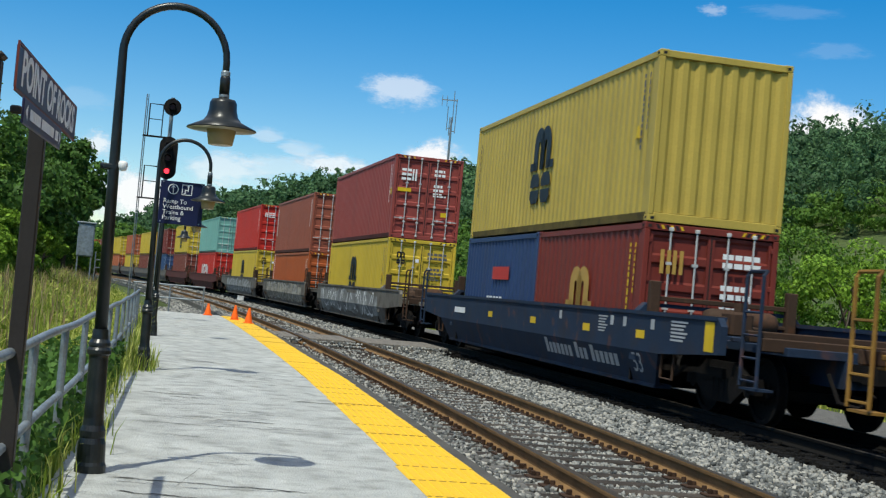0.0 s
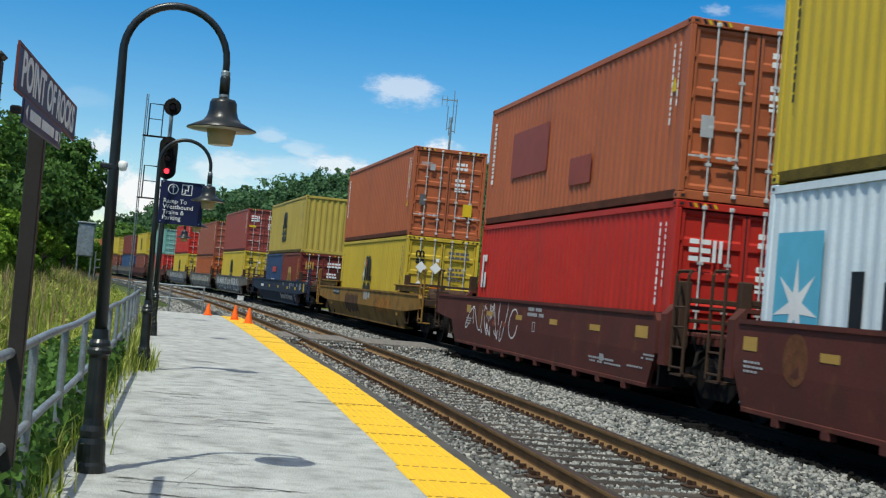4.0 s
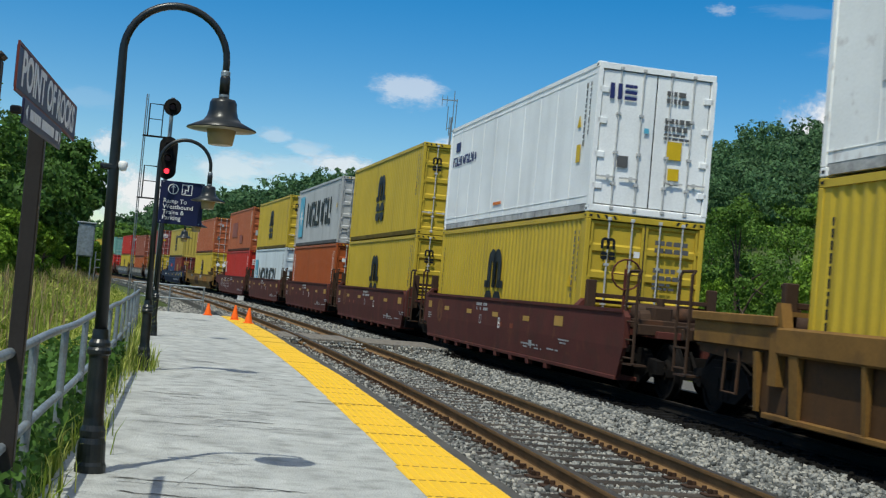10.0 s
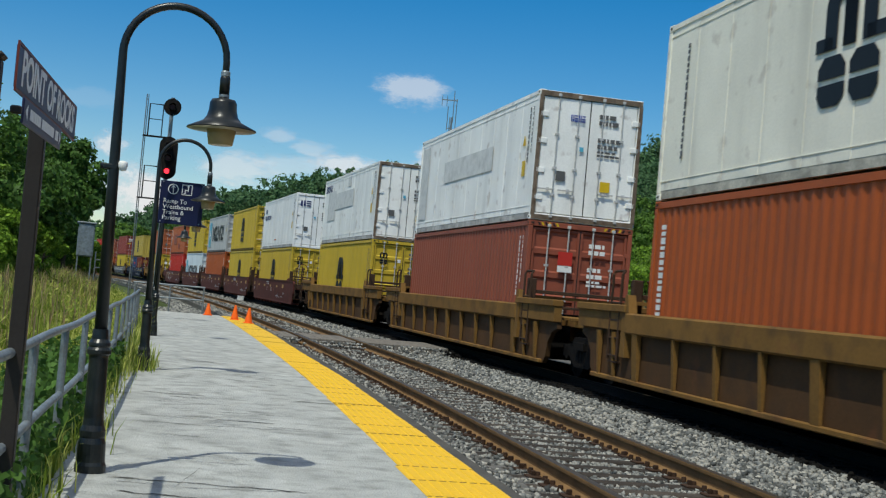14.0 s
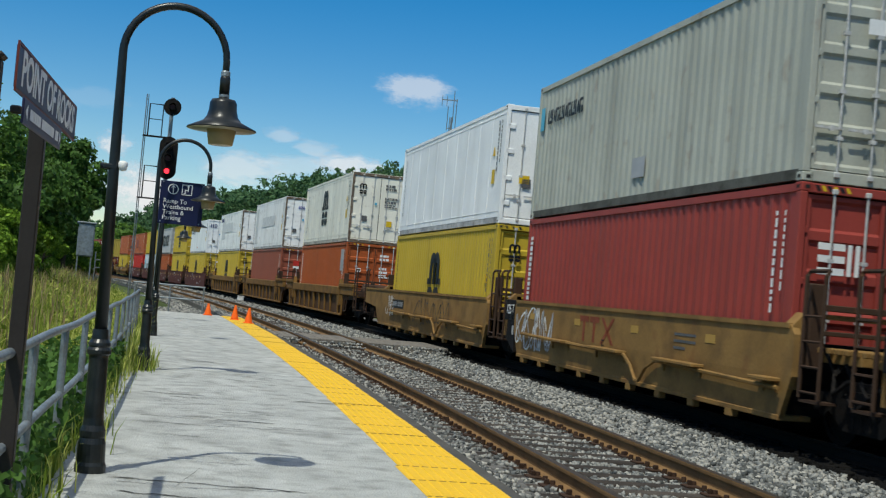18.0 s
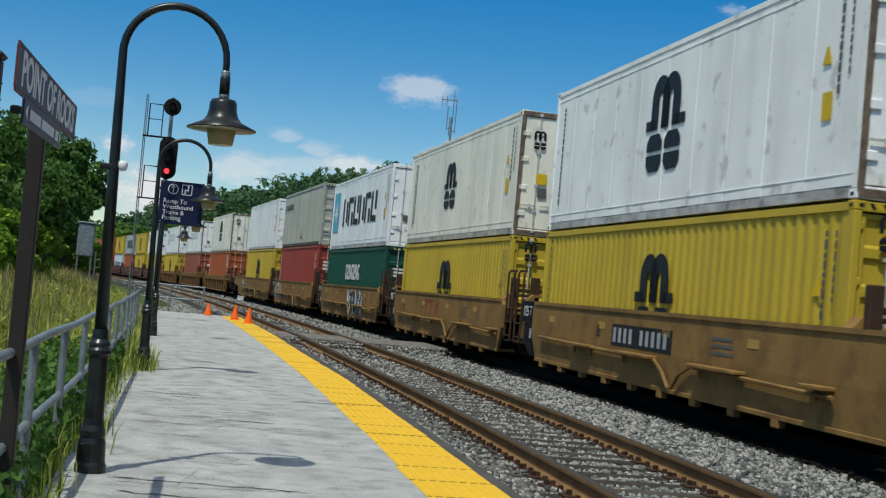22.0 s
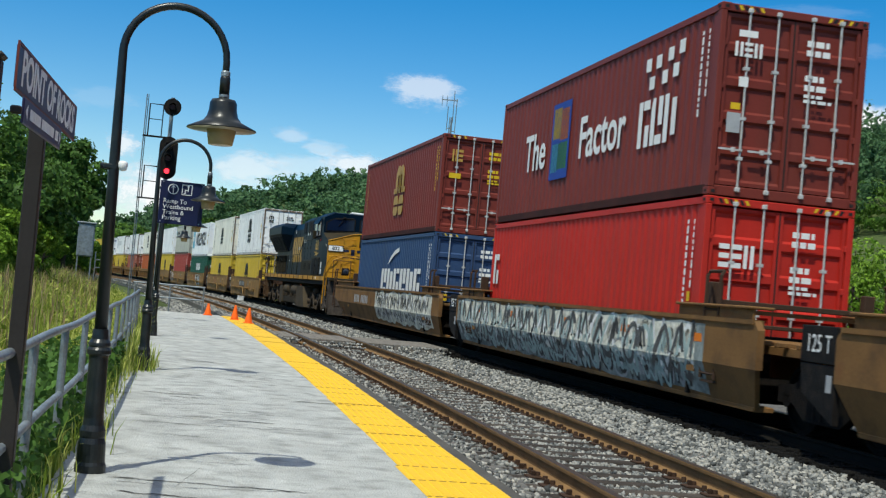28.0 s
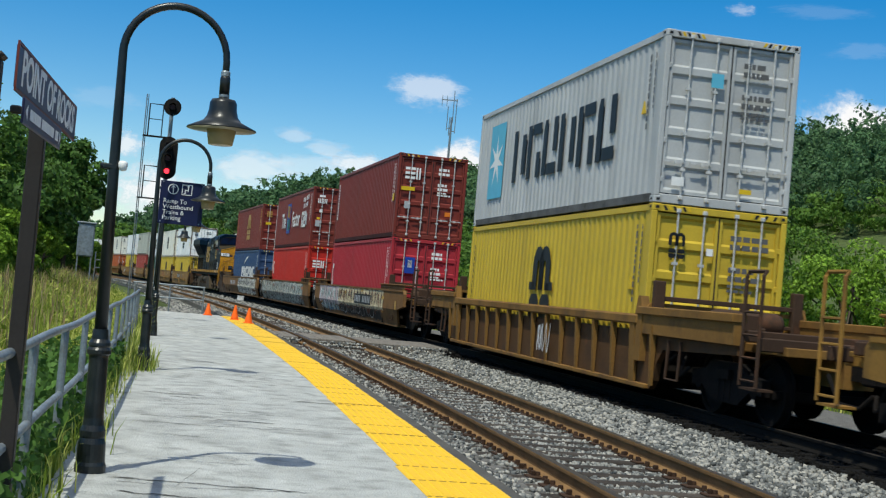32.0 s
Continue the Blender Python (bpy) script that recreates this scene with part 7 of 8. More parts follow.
# ---- signal mast ----
def signal():
    th = thing("railway_signal", along(28.2, -8.8, -.3), "tall black railway signal mast with a red light lit", "railway signal")
    part("mast", Maker().rod((0, 0, 0), (0, 0, 7.95), .085, .07, n=12), M["galv"], th)
    part("foundation", Maker().bev(-.3, .3, -.3, .3, -.5, .1, .03), M["kerb"], th)

    def disc(r, h):
        n = 28
        pts = []
        for i in range(n):
            a = 2 * math.pi * i / n
            pts.append((r * math.cos(a), r * math.sin(a) + (h if math.sin(a) > 0 else -h)))
        return pts
    up = part("upper_head", Maker().prism(disc(.31, 0), -.42, -.36), M["dark"], th, m=pose(0, 0, 7.56))
    lo = part("lower_head", Maker().prism(disc(.33, .44), -.42, -.36), M["dark"], th, m=pose(0, 0, 5.72))
    glow = mat("red_lens_lit", (.5, .01, .01), .3, emit=((1.0, .03, .05), 3.0))
    dim = mat("red_lens_unlit", (.09, .012, .015), .25)
    for head, z, g in ((up, 0.0, dim), (lo, .42, dim), (lo, 0.0, dim), (lo, -.48, glow)):
        part("hood", Maker().turned([(.13, 0), (.13, .28), (.12, .28), (.12, 0)], (-.42, 0, z), 16, 0, Matrix.Rotation(radians(-90), 3, "Y")), M["dark"], head)
        part("lens", Maker().rod((-.43, 0, z), (-.44, 0, z), .095 if g is glow else .10, n=16), g, head, "red signal lens")
    for z in (7.56, 5.72):
        part("bracket", Maker().box(-.36, 0, -.06, .06, z - .06, z + .06), M["dark"], th)
    lad = Maker().rod((.1, .92, -.1), (.1, .92, 8.0), .02, n=6).rod((.16, .86, -.1), (.16, .86, 8.0), .016, n=6)
    for i in range(26):
        lad.rod((.1, .92, .3 + i * .3), (.16, .86, .3 + i * .3), .008, n=5)
    part("ladder", lad, M["galv"], th)
    for z in (6.5, 4.25):
        part("platform", Maker().box(-.1, .2, .1, .95, z - .04, z), M["dark"], th)
        part("guard_rail", Maker().pipe([(0, .78, z), (0, .78, z + 1.15), (0, .3, z + 1.15)], .025, 6).rod((0, .3, z), (0, .3, z + 1.15), .02, n=6).rod((0, .3, z + .6), (0, .78, z + .6), .015, n=5), M["dark"], th)


signal()

# ---- grey relay box by the field and small box between the tracks ----
rb = thing("relay_cabinet", pose(60 * math.sin(radians(-15.8)), 60 * math.cos(radians(-15.8)), .94, 0, 0, 105.8), "grey steel relay cabinet on legs at the field's edge", "cabinet")
part("body", Maker().bev(-.35, .35, -.37, .37, .75, 2.25, .03), M["galv"], rb)
part("roof", Maker().bev(-.42, .42, -.44, .44, 2.25, 2.33, .02), M["galv"], rb)
part("door", Maker().bev(-.37, -.35, -.32, .32, .8, 2.2, .01), M["galv"], rb)
for a in (-.3, .3):
    for b in (-.3, .3):
        part("leg", Maker().box(a - .03, a + .03, b - .03, b + .03, -1.7, .75), M["galv"], rb)
part("steps", Maker().pipe([(-.5, -.5, -.3), (-.5, -.5, 1.0), (-.5, -.85, 1.0), (-.5, -.85, -.3)], .025, 6).rod((-.5, -.5, .3), (-.5, -.85, .3), .02, n=5).rod((-.5, -.5, .65), (-.5, -.85, .65), .02, n=5), M["galv"], rb)
wb = thing("trackside_box", along(62.0, -2.0, -.12), "small white box on the ballast between tracks", "junction box")
part("body", Maker().bev(-.26, .26, -.18, .18, 0, .28, .04), M["white"], wb)
part("lid", Maker().bev(-.28, .28, -.20, .20, .28, .31, .02), M["white"], wb)

# ---- beyond the train: lamp, small sign, mast on the ridge ----
def far_lamp(s, n, hgt):
    z0 = float(height(*at(s, n)[:2])[0])
    th = thing("yard_lamp", along(s, n, z0), "tall dark lamp post with a hanging shade", "lamp post")
    h = hgt - z0
    part("pole", Maker().rod((0, 0, 0), (0, 0, h), .06, .04, n=8), M["black"], th)
    part("arm", Maker().pipe([(0, 0, h - .1), (0, -.5, h), (0, -1.0, h - .02)], .025, 6), M["black"], th)
    part("shade", Maker().turned([(.30, -.32), (.14, -.2), (.10, -.05), (.03, 0)], (0, -1.0, h - .02), 14), M["black"], th)


far_lamp(9.5, 10.2, 5.2)
ps = thing("track_sign", along(13.0, 12.5, -.8), "small white rectangular sign on a post", "sign")
part("post", Maker().rod((0, 0, -.2), (0, 0, 2.1), .03, n=6), M["galv"], ps)
part("plate", Maker().bev(-.04, -.02, -.2, .2, 1.6, 2.2, .01), M["white"], ps)


def mast():
    x, y = -1.1, 470.0
    z = float(height(x, y)[0])
    th = thing("radio_mast", pose(x, y, z), "thin radio mast with whip antennas on the wooded ridge", "radio mast")
    part("pole", Maker().rod((0, 0, 0), (0, 0, 29), .55, .38, n=8), M["galv"], th)
    for dx, z0, z1 in ((-1.6, 24, 33), (1.5, 23, 36), (.4, 27, 39), (-.7, 22, 29)):
        part("antenna", Maker().rod((dx, 0, z0), (dx, 0, z1), .16, n=5).box(min(0, dx), max(0, dx), -.1, .1, z0 + .6, z0 + .9), M["galv"], th)
    part("cross_arm", Maker().box(-4.2, 1.8, -.12, .12, 35.2, 35.6), M["galv"], th)
    for dx in (-4, -2.2):
        part("antenna", Maker().rod((dx, 0, 33), (dx, 0, 37), .12, n=5), M["galv"], th)


mast()
# ---- plants ----
def leafmat(name, c, c2, vary=.4, trans=.35, vs=.15, sc=.6):
    return mat(name, c, .55, vary=vs, scale=sc, fine=6, island_vary=vary, island_hue=c2, trans=trans, spec=.15)


M["leaf"] = leafmat("leaf_green", (.086, .172, .024), (.129, .224, .030))
M["leaf_dark"] = leafmat("leaf_dark_green", (0.060, 0.132, 0.026), (0.090, 0.180, 0.034), .3, .35)
M["leaf_bright"] = leafmat("leaf_bright_green", (.146, .267, .026), (.189, .310, .034))
# distant leaves tinted bluer: haze put into their colour
M["woods"] = leafmat("hazy_ridge_leaves", (0.066, 0.142, 0.060), (0.098, 0.185, 0.075), .22, .35, .3, .09)
M["woods_light"] = leafmat("slope_leaves", (.080, .165, .026), (.105, .195, .030), .25, .35)
M["bark"] = mat("bark", (.07, .055, .04), .95, vary=.3, scale=3, fine=20, bump=.8)
M["grass"] = leafmat("grass_green", (.245, .350, .040), (.430, .415, .115), .5, .42)
M["straw"] = leafmat("grass_heads", (.344, .249, .129), (.396, .310, .163), .35, .4)


def raw_mesh(name, v, f, material):
    """A mesh from arrays of vertices and equal-sized faces."""
    me = bpy.data.meshes.new(name)
    k = f.shape[1]
    me.vertices.add(len(v))
    me.vertices.foreach_set("co", np.ascontiguousarray(v, dtype=np.float32).ravel())
    me.loops.add(f.size)
    me.loops.foreach_set("vertex_index", f.ravel().astype(np.int32))
    me.polygons.add(len(f))
    me.polygons.foreach_set("loop_start", np.arange(0, f.size, k, dtype=np.int32))
    me.polygons.foreach_set("loop_total", np.full(len(f), k, dtype=np.int32))
    me.materials.append(material)
    me.update(calc_edges=True)
    return me


def leaves(centres, size, rng, droop=.3, out=None, loose=.55):
    """One pointed leaf (a diamond) at each centre; out gives the way that the boughs face."""
    n = len(centres)
    d = rng.normal(size=(n, 3))
    d[:, 2] -= droop
    up = rng.normal(size=(n, 3))
    if out is not None:
        up = out + loose * up
        up /= np.linalg.norm(up, axis=1)[:, None]
        d -= up * (d * up).sum(1)[:, None]
    d /= np.linalg.norm(d, axis=1)[:, None]
    s = np.cross(d, up)
    s /= np.linalg.norm(s, axis=1)[:, None] + 1e-9
    sz = (size * rng.uniform(.6, 1.35, n))[:, None]
    a = centres - d * sz * .5
    b = centres + s * sz * .32 + d * sz * .05
    c = centres + d * sz * .55
    e = centres - s * sz * .32 + d * sz * .05
    v = np.stack([a, b, c, e], 1).reshape(-1, 3)
    f = np.arange(4 * n).reshape(n, 4)
    return v, f


def crown_points(n, R, H, rng, lumps=26, hollow=.55):
    """Points for leaves: boughs spread through an uneven crown, dense at the outside, with gaps between."""
    lc = rng.normal(size=(lumps, 3))
    lc /= np.linalg.norm(lc, axis=1)[:, None]
    lc *= rng.uniform(hollow, 1.0, lumps)[:, None]
    lc[:, 2] = lc[:, 2] * .95
    lr = rng.uniform(.16, .36, lumps)
    idx = rng.integers(0, lumps, n)
    p = rng.normal(size=(n, 3))
    p /= np.linalg.norm(p, axis=1)[:, None]
    p *= (rng.uniform(.35, 1, n) ** .5)[:, None]
    p[:, 2] *= .7
    q = lc[idx] + p * lr[idx][:, None]
    out = p + .55 * q + np.array([0, 0, .25])
    q[:, :2] *= R
    q[:, 2] = q[:, 2] * H / 2
    return q, lc * np.array([R, R, H / 2]), out / np.linalg.norm(out, axis=1)[:, None]


def tree(x, y, hgt, R, n, leaf, material, seed, low=.12, label="", name="tree", lumps=30):
    rng = np.random.default_rng(seed)
    z = float(height(x, y)[0])
    th = thing(name, pose(x, y, z), label, "tree" if name == "tree" else "bush", "trees by the line")
    ch = hgt * (1 - low)
    pts, lc, out = crown_points(n, R, ch, rng, lumps)
    cz = hgt * low + ch / 2
    pts[:, 2] += cz
    v, f = leaves(pts, leaf, rng, .3, out)
    part("crown", raw_mesh("crown", v, f, M[material]), M[material], th)
    mk = Maker()
    r0 = max(.05, hgt * .022)
    mk.pipe([(0, 0, -.2), (.05 * hgt * .1, 0, hgt * .3), (-.03 * hgt * .1, .03, hgt * .6), (0, 0, hgt * .85)], [r0, r0 * .75, r0 * .45, r0 * .12], 8)
    for c in lc[:12]:
        h0 = hgt * rng.uniform(.2, .6)
        mk.pipe([(0, 0, h0), (c[0] * .4, c[1] * .4, h0 + (c[2] + cz - h0) * .6), (c[0] * .9, c[1] * .9, c[2] + cz)], [r0 * .4, r0 * .25, r0 * .06], 5)
    part("trunk", mk, M["bark"], th)
    return th


def toward(az, d):
    a = radians(az)
    return d * math.sin(a), d * math.cos(a)


def left_trees():
    rows = [(-21.2, 40, 5.6, 3.0, 16000, .19, "leaf_dark"), (-18.3, 70, 8.2, 3.4, 17000, .24, "leaf_dark"), (-17.7, 74, 8.6, 2.8, 13000, .25, "leaf_dark"), (-18.9, 68, 8.2, 4.4, 13000, .26, "leaf_dark"),
            (-16.7, 66, 7.4, 2.1, 12000, .24, "leaf_dark"), (-23.9, 26, 6.8, 1.9, 9000, .13, "leaf"), (-21.3, 44, 5.8, 3.4, 11000, .18, "leaf")]
    for i, (az, d, h, r, n, lf, ma) in enumerate(rows):
        tree(*toward(az, d), h, r, n, lf, ma, 40 + i, .05, "leafy green deciduous tree behind the tall grass")
    for i, (az, d, h, r, n) in enumerate([(-19.0, 40, 2.8, 1.3, 6500), (-19.9, 37, 2.5, 1.4, 5500), (-19.9, 38, 2.6, 1.6, 5500), (-18.4, 46, 2.6, .9, 4000), (-20.8, 37, 3.0, 1.7, 5500), (-17.4, 72, 3.7, 1.6, 5000), (-16.6, 76, 3.5, 1.4, 4500), (-16.0, 78, 3.3, 1.3, 4000), (-15.3, 80, 2.9, 1.2, 3500), (-17.6, 58, 3.0, 1.1, 4500)]):
        tree(*toward(az, d), h, r, n * 2, .15, "leaf_bright" if i != 2 else "leaf", 70 + i, .0, "bright green leafy bush at the field's edge", "bush", 22)


left_trees()


def right_trees():
    rng = random.Random(9)
    for i in range(15):
        s = 6 + i * 7.0 + rng.uniform(-1.5, 1.5)
        n = rng.uniform(12.5, 15.5)
        x, y, _ = at(s, n)
        h = (6.6 if i < 4 else 5.6) + rng.uniform(-.8, .9)
        tree(x, y, h, rng.uniform(2.3, 3.1), 9000 if i < 8 else 5000, .15 if i < 8 else .20, ("leaf_bright", "leaf", "leaf_bright", "woods_light")[i % 4], 100 + i, .0, "bright green young tree beyond the tracks", "tree", 30)
    for i in range(9):
        s = 2 + i * 6.5
        n = rng.uniform(19, 27)
        x, y, _ = at(s, n)
        tree(x, y, rng.uniform(8.0, 10.0) if i < 4 else 7.0, rng.uniform(3.2, 4.2), 9000, .2, ("woods_light", "leaf")[i % 2], 140 + i, .0, "green tree on the slope beyond the tracks", "tree", 34)


right_trees()


def ridge_woods():
    """The wooded ridge: many crowns of leaf clumps, as two uncountable masses."""
    rng = np.random.default_rng(5)
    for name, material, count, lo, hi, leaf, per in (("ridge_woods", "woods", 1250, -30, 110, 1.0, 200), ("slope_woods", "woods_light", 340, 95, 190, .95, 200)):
        pts = []
        tries = 0
        while len(pts) < count and tries < 60:
            tries += 1
            az, d = rng.uniform(-21, 24, 1500), rng.uniform(170, 1150, 1500)
            x, y = d * np.sin(np.radians(az)), d * np.cos(np.radians(az))
            g = ridge_gap(x, y)
            s, n = line_gap(x, y)
            ok = (g > lo) & (g < hi) & (n > 12)
            pts += list(zip(x[ok], y[ok]))
        pts = np.array(pts[:count])
        z = height(pts[:, 0], pts[:, 1])
        V, off = [], 0
        for (x, y), zz in zip(pts, z):
            far = math.hypot(x, y) / 400
            R = rng.uniform(3.6, 6.5) * (1 + .25 * far)
            H = rng.uniform(8, 14) * (1.25 if rng.uniform() < .1 else 1)
            if lo > 0:
                H *= .6
            dd = far * 400
            q, _, out = crown_points(int(min(900, max(110, 270 * (400 / dd) ** 1.6))), R, H, rng, 12, .35)
            v, f = leaves(q + np.array([x, y, zz + H * .5]), .0030 * dd, rng, 0, out, .3)
            V.append(v)
        V = np.concatenate(V)
        f = np.arange(len(V)).reshape(-1, 4)
        tagged(part(name, raw_mesh(name, V, f, M[material]), M[material]), "dense green deciduous woods on the ridge", "woods", kind="stuff")


ridge_woods()


def far_trees():
    """Low tree line behind the far end of the train and round the horizon."""
    rng = np.random.default_rng(8)
    az = np.concatenate([rng.uniform(-26, -9, 260), rng.uniform(20, 340, 500)])
    d = np.concatenate([rng.uniform(330, 520, 260), rng.uniform(150, 330, 500)])
    V = []
    for a, r in zip(az, d):
        x, y = toward(a, r)
        s, n = line_gap(np.array([x]), np.array([y]))
        if abs(n[0]) < 9 or (abs(a + 18) < 9 and ridge_gap(np.array([x]), np.array([y]))[0] < 170):
            continue
        z = float(height(x, y)[0])
        R, H = rng.uniform(4, 7), rng.uniform(9, 16) if abs(a + 18) > 9 else rng.uniform(8, 15.5) * r / 430
        q, _, out = crown_points(120, R, H, rng, 9, .3)
        v, f = leaves(q + np.array([x, y, z + H * .5]), 1.35, rng, 0, out, .3)
        V.append(v)
    V = np.concatenate(V)
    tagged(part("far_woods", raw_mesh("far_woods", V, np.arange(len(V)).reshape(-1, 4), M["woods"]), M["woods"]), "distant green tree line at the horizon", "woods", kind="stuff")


far_trees()


def blades(s, n, z, hgt, rng, width=.006, lean=.7):
    """Bent grass blades, five points each."""
    k = len(s)
    base = np.stack([np.interp(s, _s, _x) + n * np.sin(np.interp(s, _s, _h)), np.interp(s, _s, _y) - n * np.cos(np.interp(s, _s, _h)), z], 1)
    a = rng.uniform(0, 2 * np.pi, k)
    d = np.stack([np.cos(a), np.sin(a), np.zeros(k)], 1)
    w = np.stack([-np.sin(a), np.cos(a), np.zeros(k)], 1) * (width * rng.uniform(.6, 1.5, k))[:, None]
    ln = rng.uniform(.1, 1, k)[:, None] * lean * hgt[:, None]
    up = np.array([0, 0, 1.0])[None] * hgt[:, None]
    m = base + up * .60 + d * ln * .3
    t = base + up * (.98 - .25 * rng.uniform(0, 1, (k, 1)) ** 2) + d * ln
    v = np.stack([base - w, base + w, m - w * .8, m + w * .8, t], 1).reshape(-1, 3)
    i = np.arange(k)[:, None] * 5
    f = np.concatenate([i + np.array([[0, 1, 3]]), i + np.array([[0, 3, 2]]), i + np.array([[2, 3, 4]])])
    return v, f


def field():
    rng = np.random.default_rng(3)
    V, F, o = [], [], 0
    for k, s0, s1, n0, n1, h0, h1, w in ((15000, -15, -4, -11.5, -9.36, .35, .9, .006), (14000, -4, 10, -13, -9.2, .35, .9, .007), (52000, -12, 30, -20, -9.6, .6, 1.1, .011), (30000, 14, 65, -32, -9.6, .65, 1.15, .018), (3600, -15, 6, -9.42, -9.24, .08, .34, .005), (6000, -15, 6, -9.75, -9.3, .4, 1.0, .006)):
        s, n = rng.uniform(s0, s1, k), rng.uniform(n0, n1, k)
        P = np.stack([np.interp(s, _s, _x) + n * np.sin(np.interp(s, _s, _h)), np.interp(s, _s, _y) - n * np.cos(np.interp(s, _s, _h))], 1)
        z = height(P[:, 0], P[:, 1])
        z = np.where(n > -9.25, np.maximum(z, PLAT - .05), z)
        clump = .75 + .35 * np.sin(s * 1.7 + n * 2.1) * np.sin(n * 1.3 - s * .8)
        v, f = blades(s, n, z, rng.uniform(h0, h1, k) * clump, rng, w)
        V.append(v)
        F.append(f + o)
        o += len(v)
    me = raw_mesh("tall_grass", np.concatenate(V), np.concatenate(F), M["grass"])
    tagged(part("tall_grass", me, M["grass"]), "tall unmown green grass beside the platform", "grass", kind="stuff")
    # broad-leaved weeds mixed into the grass
    k = 46000
    s, n = rng.uniform(-14, 40, k), -9.35 - 12 * rng.uniform(0, 1, k) ** 1.5
    P = np.stack([np.interp(s, _s, _x) + n * np.sin(np.interp(s, _s, _h)), np.interp(s, _s, _y) - n * np.cos(np.interp(s, _s, _h))], 1)
    top = .62 + .30 * np.sin(s * 1.3 + n * 1.9) * np.sin(n * 1.1 - s * .9)
    v, f = leaves(np.column_stack([P, height(P[:, 0], P[:, 1]) + top * rng.uniform(.15, 1.05, k)]), .085, rng, .2)
    tagged(part("field_weeds", raw_mesh("field_weeds", v, f, M["grass"]), M["grass"]), "leafy green weeds among the tall grass", "weeds", kind="stuff")
    # dark leaves added in place of the deep shade low in the grass
    k = 8000
    s, n = rng.uniform(-14, -3, k), -9.27 - .9 * rng.uniform(0, 1, k) ** 1.4
    P = np.stack([np.interp(s, _s, _x) + n * np.sin(np.interp(s, _s, _h)), np.interp(s, _s, _y) - n * np.cos(np.interp(s, _s, _h))], 1)
    v, f = leaves(np.column_stack([P, np.maximum(height(P[:, 0], P[:, 1]), -.1) + rng.uniform(.05, .62, k)]), .075, rng, .2)
    tagged(part("railing_weeds", raw_mesh("railing_weeds", v, f, M["leaf_dark"]), M["leaf_dark"]), "dark broad-leaved weeds put in for shade at the railing's foot", "weeds", kind="stuff")
    k = 9000
    s, n = rng.uniform(-6, 60, k), rng.uniform(-26, -10.5, k)
    P = np.stack([np.interp(s, _s, _x) + n * np.sin(np.interp(s, _s, _h)), np.interp(s, _s, _y) - n * np.cos(np.interp(s, _s, _h))], 1)
    v, f = blades(s, n, height(P[:, 0], P[:, 1]) + .35, rng.uniform(.5, .85, k), rng, .011, .25)
    tagged(part("seed_heads", raw_mesh("seed_heads", v, f, M["straw"]), M["straw"]), "reddish straw seed heads above the grass", "grass", kind="stuff")
    k = 1500
    s = np.concatenate([rng.uniform(-14, 18, 900), rng.normal(-3.6, .35, 400), rng.normal(-11.6, .3, 200)])
    n = np.concatenate([rng.normal(-9.2, .06, 900), rng.normal(-9.1, .10, 400), rng.normal(-9.15, .10, 200)])
    ok = ~((np.abs(s + 11.6) < .7) & (n > -9.25))
    s, n, k = s[ok], n[ok], int(ok.sum())
    v, f = blades(s, n, np.full(k, PLAT - .03), rng.uniform(.08, .38, k), rng, .005, .8)
    tagged(part("edge_weeds", raw_mesh("edge_weeds", v, f, M["grass"]), M["grass"]), "weeds growing over the platform's edge", "grass", kind="stuff")
    k = 26000
    s, n = rng.uniform(-5, 110, k), rng.uniform(7.0, 15, k)
    P = np.stack([np.interp(s, _s, _x) + n * np.sin(np.interp(s, _s, _h)), np.interp(s, _s, _y) - n * np.cos(np.interp(s, _s, _h))], 1)
    v, f = blades(s, n, height(P[:, 0], P[:, 1]), rng.uniform(.3, .9, k), rng, .02)
    tagged(part("verge_grass", raw_mesh("verge_grass", v, f, M["grass"]), M["grass"]), "rough grass beyond the far track", "grass", kind="stuff")


field()

